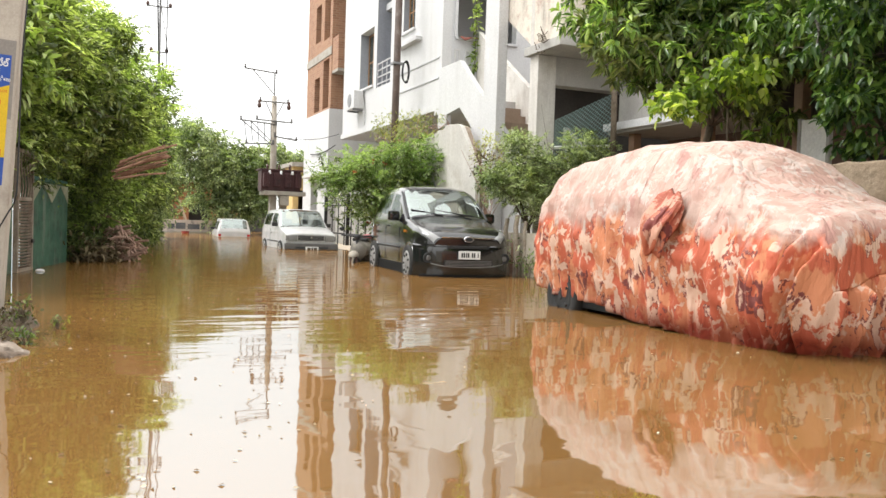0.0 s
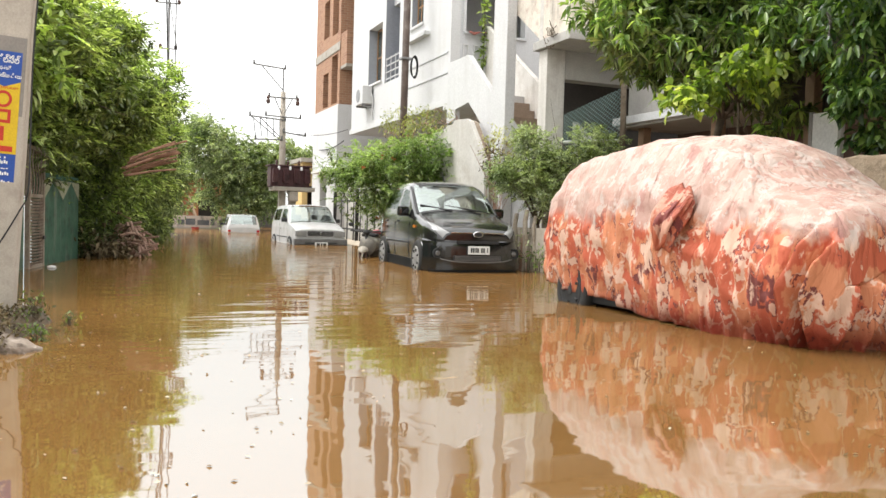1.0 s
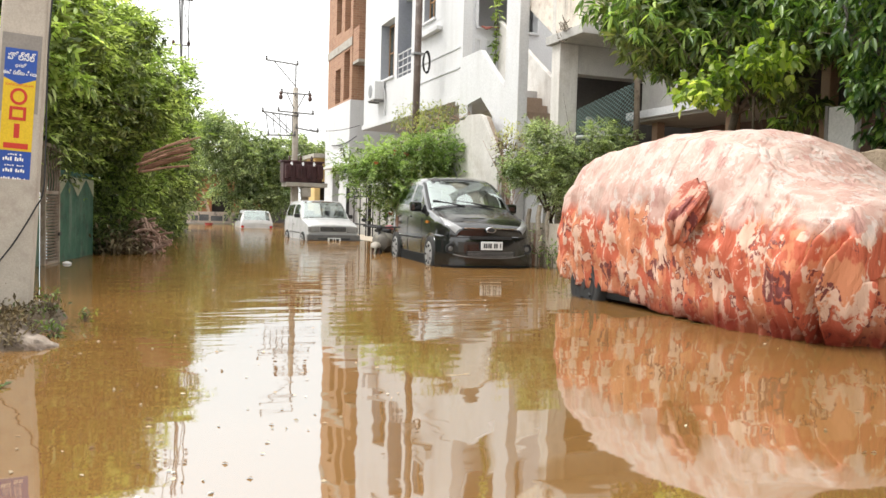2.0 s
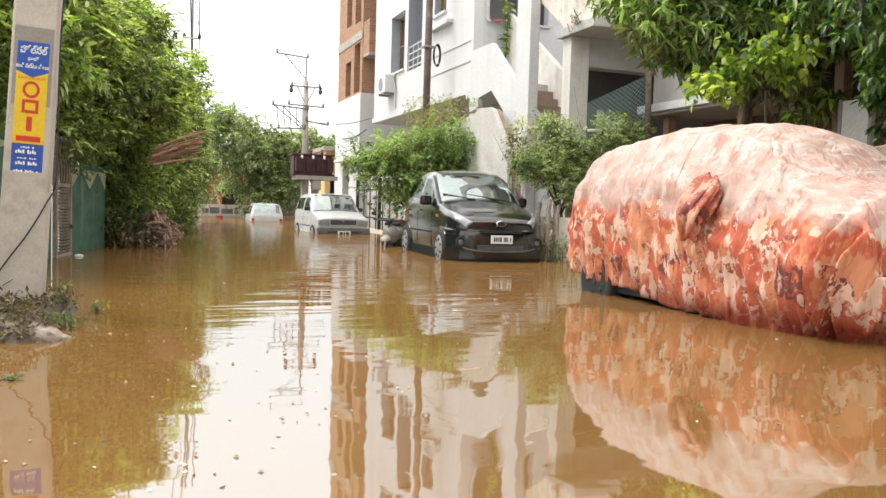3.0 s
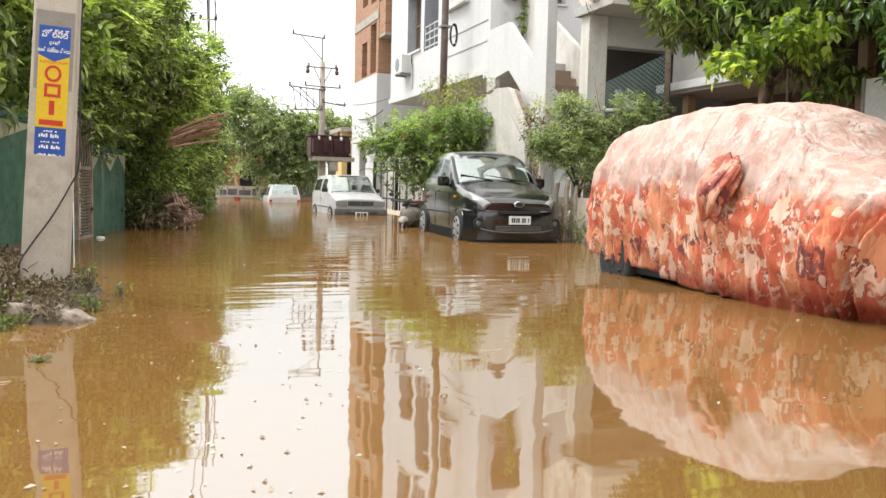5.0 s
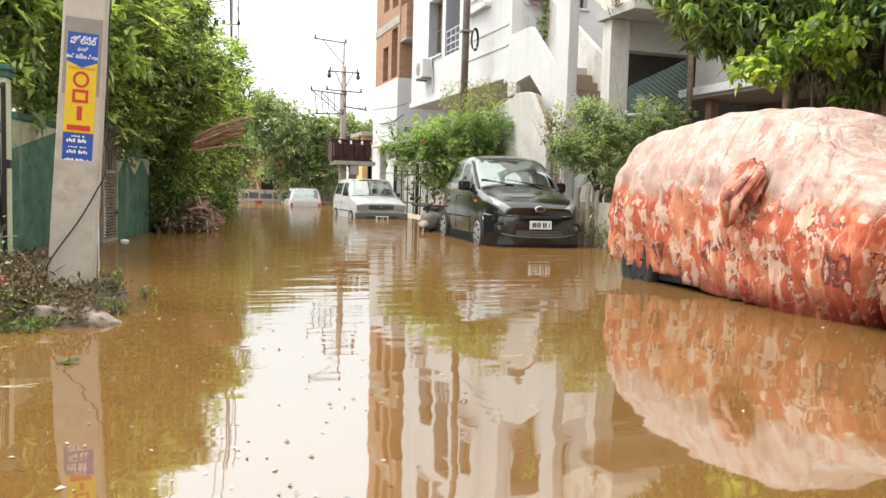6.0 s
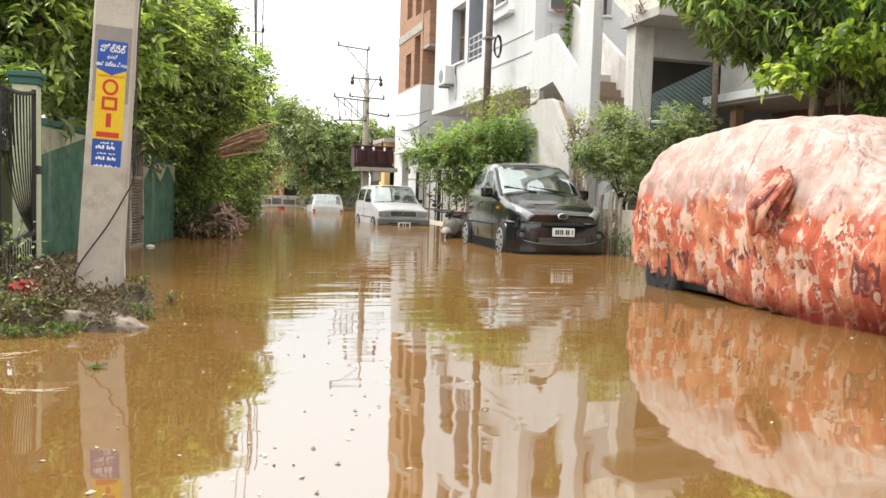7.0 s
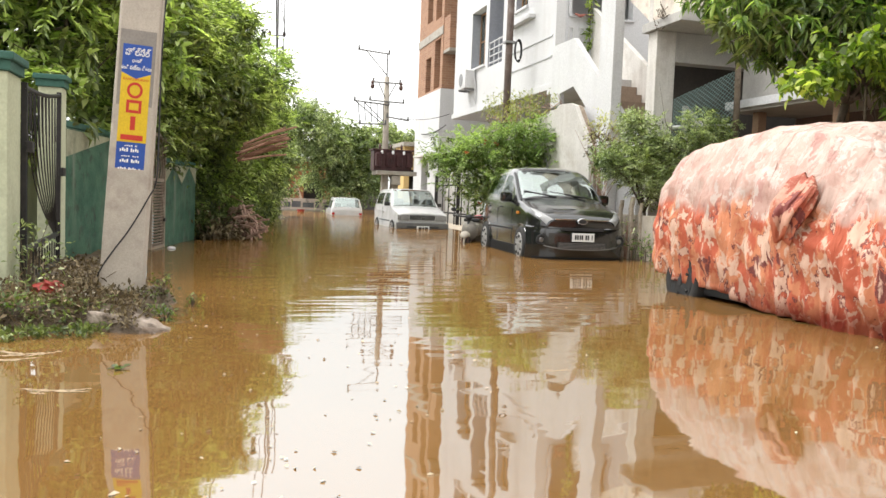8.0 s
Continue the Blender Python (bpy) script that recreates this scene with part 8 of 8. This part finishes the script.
part("stone", bm, surf("pale_broken_concrete", (0.40, 0.335, 0.275), (0.15, 0.11, 0.08), 8, 0.9, 40, 0.016, stain=(0.06, 0.042, 0.03)), st2, smooth=True)
st2.rotation_euler = (0, radians(9), radians(-26))
RED_PLASTIC = surf("red_plastic", (0.34, 0.04, 0.03), (0.24, 0.03, 0.022), 9, 0.4, 60, 0.004)
rb = thing("red_wrapper", "crumpled red plastic wrapper on the verge", "litter", (-1.15, 6.12, 0.20))
bm = bmesh.new()
bmesh.ops.create_icosphere(bm, subdivisions=3, radius=0.085)
for v in bm.verts:
    v.co *= 1 + 0.55 * noise.noise(v.co * 22) + 0.25 * noise.noise(v.co * 50)
    v.co.z *= 0.6
part("film", bm, RED_PLASTIC, rb)
ws = thing("white_strip", "dirty white plastic strip lying on the verge", "litter", (-0.98, 6.00, 0.155))
part("strip", prism(bmesh.new(), [(-0.012, 0.0), (0.012, 0.004), (0.010, 0.018), (-0.012, 0.012)], -0.15, 0.13), surf("dirty_white_plastic", (0.55, 0.50, 0.43), (0.42, 0.37, 0.30), 8, 0.6, 60, 0.003), ws)
ws.rotation_euler = (0, radians(-8), radians(8))
for i, (x, y, r) in enumerate(((-1.02, 6.0, 0.06), (-1.30, 6.1, 0.05), (-0.95, 6.3, 0.07), (-1.45, 6.45, 0.08))):
    t = thing("rubble", "muddy lump of broken brick on the verge", "rubble", (x, y, ground_at(x, y) + r * 0.3), "rubble on the verge")
    bm = bmesh.new()
    bmesh.ops.create_icosphere(bm, subdivisions=2, radius=r)
    for v in bm.verts:
        v.co *= 1 + 0.5 * noise.noise(v.co * 18 + Vector((i, 0, 0)))
        v.co.z *= 0.65
    part("lump", bm, CUT_WOOD if i % 2 else CONCRETE, t)

# ---- floating things ----
n = 1600
fy = 2.6 + rng.random(n) ** 1.7 * 22
fx = -0.3 + rng.random(n) * 5.4 - 0.8 * (fy < 6)
at = np.stack([fx, fy, np.full(n, 0.004)], 1)
k = ~((fx > 4.2) & (fy < 8.4)) & (rng.random(n) < np.clip(1.15 - 0.50 * fx, 0.12, 1.0)) & (fx > -0.9 + 0.09 * fy) & (np.array([noise.noise(Vector((a * 0.7, b * 0.5, 2))) for a, b in zip(fx, fy)]) > -0.12)
ang = rng.random(n) * 6.3
o = leaves("floating_petals", at[k], np.stack([np.cos(ang), np.sin(ang), np.full(n, 0.02)], 1)[k], 0.024, 0.014, SCUM, rng, fold=0.08)
tagged(o, "small pale petals and scraps floating on the flood", "floating litter", kind="stuff")
# pale streaks of scum; the nearest also paints a glint of stirred water
FOAM = surf("foam_and_glint", (0.36, 0.28, 0.18), (0.26, 0.19, 0.11), 14, 0.8, 90, 0.002)
for i, (x, y, w, h, bend) in enumerate(((-0.72, 4.10, 0.26, 0.034, 0.10), (-1.02, 4.90, 0.26, 0.060, 0.14), (-1.10, 4.78, 0.22, 0.035, 0.10), (1.62, 4.3, 0.10, 0.018, 0.02), (2.9, 7.3, 0.12, 0.02, 0.0))):
    t = thing("foam_glint_streak", "thin pale streak of scum and painted glint on the water", "scum", (x, y, 0.0), "foam streaks")
    for k in range(5):
        bm = bmesh.new()
        c0, half = rng.uniform(-0.5, 0.5) * w, rng.uniform(0.12, 0.42) * w
        rowa, rowb = [], []
        for q in range(13):
            s = -1 + q / 6
            px = c0 + half * s
            py = bend * (px / w) ** 2 * 1.6 + 0.9 * h * math.sin(px * 11 + k * 0.7) + rng.normal(0, h * 0.12)
            wd = h * 0.24 * (1 - s * s) * rng.uniform(0.1, 1.3) + 0.0004
            rowa.append(bm.verts.new((px, py - wd, 0.001 + 0.0004 * k)))
            rowb.append(bm.verts.new((px, py + wd, 0.003 + 0.0004 * k)))
        for q in range(12):
            bm.faces.new((rowa[q], rowa[q + 1], rowb[q + 1], rowb[q]))
        part("scum", bm, FOAM, t)
sg = thing("floating_sprig", "green leafy sprig floating on the muddy water", "sprig", (-0.55, 4.55, 0.0))
a = rng.random(14) * 6.3
leaves("foliage", np.stack([rng.normal(0, 0.02, 14), rng.normal(0, 0.02, 14), np.full(14, 0.005)], 1), np.stack([np.cos(a), np.sin(a), np.full(14, 0.35)], 1), 0.045, 0.02, LEAF_WEED, rng).parent = sg
part("stem", tube(bmesh.new(), [(-0.05, 0, 0.003), (0.05, 0.02, 0.012)], 0.004, sides=4), BARK, sg)
for i, (x, y, r) in enumerate(((0.35, 17.6, 0.07), (-0.75, 12.75, 0.06), (0.75, 20.0, 0.06))):
    t = thing("floating_cup", "white plastic scrap floating near the verge", "litter", (x, y, 0.01), "floating scraps")
    part("scrap", pod((0, 0, 0), (r, r * 0.6, 0.025), 8), SIGN_WHITE, t, smooth=True)
rt = thing("red_tub", "red plastic tub floating far down the street", "tub", (3.55, 38.5, 0.0))
part("tub", lathe(bmesh.new(), [(-0.03, 0.14), (0.10, 0.18), (0.11, 0.19), (0.09, 0.16)], (0, 0, 0), "z", 18), RED_PLASTIC, rt)
tw = thing("dry_twig", "thin dry creeper stem arching beside the covered car", "twig", (0, 0, 0))
part("stem", tube(bmesh.new(), [(4.62, 3.82, 0.02), (4.50, 3.86, 0.18), (4.56, 3.84, 0.32), (4.75, 3.80, 0.40), (5.05, 3.75, 0.44)], 0.006, sides=5), CUT_WOOD, tw)
# brown twigs at the slab's corner, built as looped strands
ct = thing("twig_tangle", "tangle of brown twigs hanging on a slab corner", "cable", (7.12, 13.05, 4.12))
bm = bmesh.new()
for k in range(11):
    p = Vector((-0.02, rng.normal(-0.05, 0.12), rng.normal(0.1, 0.10)))
    r = rng.uniform(0.05, 0.13)
    tube(bm, [p + Vector((0.03 * math.sin(2 * a), r * math.cos(a), -0.8 * r * math.sin(a) - 0.05 * a)) for a in (rng.uniform(2.5, 4.5) * q / 10 for q in range(11))], 0.006, sides=5)
part("strand", bm, BARK, ct)

for i, (x, y, h, wd, cnt, mt, lab) in enumerate(((6.42, 12.55, 0.62, 0.12, 45, LEAF_PALE, "straggling pale weed against the garden wall"), (6.38, 12.05, 0.42, 0.13, 45, LEAF_WEED, "dark weed against the garden wall"),
                                             (6.40, 13.1, 0.7, 0.12, 35, DRY_LEAF, "withered brown stems against the garden wall"), (6.36, 11.5, 0.30, 0.16, 70, LEAF_WEED, "low weed at the foot of the garden wall"))):
    r = np.random.default_rng(300 + i)
    t = thing("weed", lab, "weed", (x, y, 0), "garden wall weeds")
    bm = bmesh.new()
    for _ in range(12):
        q = Vector((r.normal(0, wd * 0.5), r.normal(0, wd * 1.3), h * r.uniform(0.5, 1.1)))
        tube(bm, [(q.x * 0.5, q.y * 0.6, -0.15), q * 0.6 + Vector((0, 0, h * 0.05)), q], 0.009, 0.004, 5)
    tagged(part("stalk_clump", bm, CUT_WOOD if i % 2 == 0 else BARK, t), kind="stuff")
    at = np.stack([r.normal(0, wd * 0.5, cnt), r.normal(0, wd * 1.3, cnt), 0.04 + h * r.random(cnt)], 1)
    leaves("foliage", at, r.normal(0, 1, (cnt, 3)) + [0, 0, 0.3], 0.085, 0.035, mt, r).parent = t
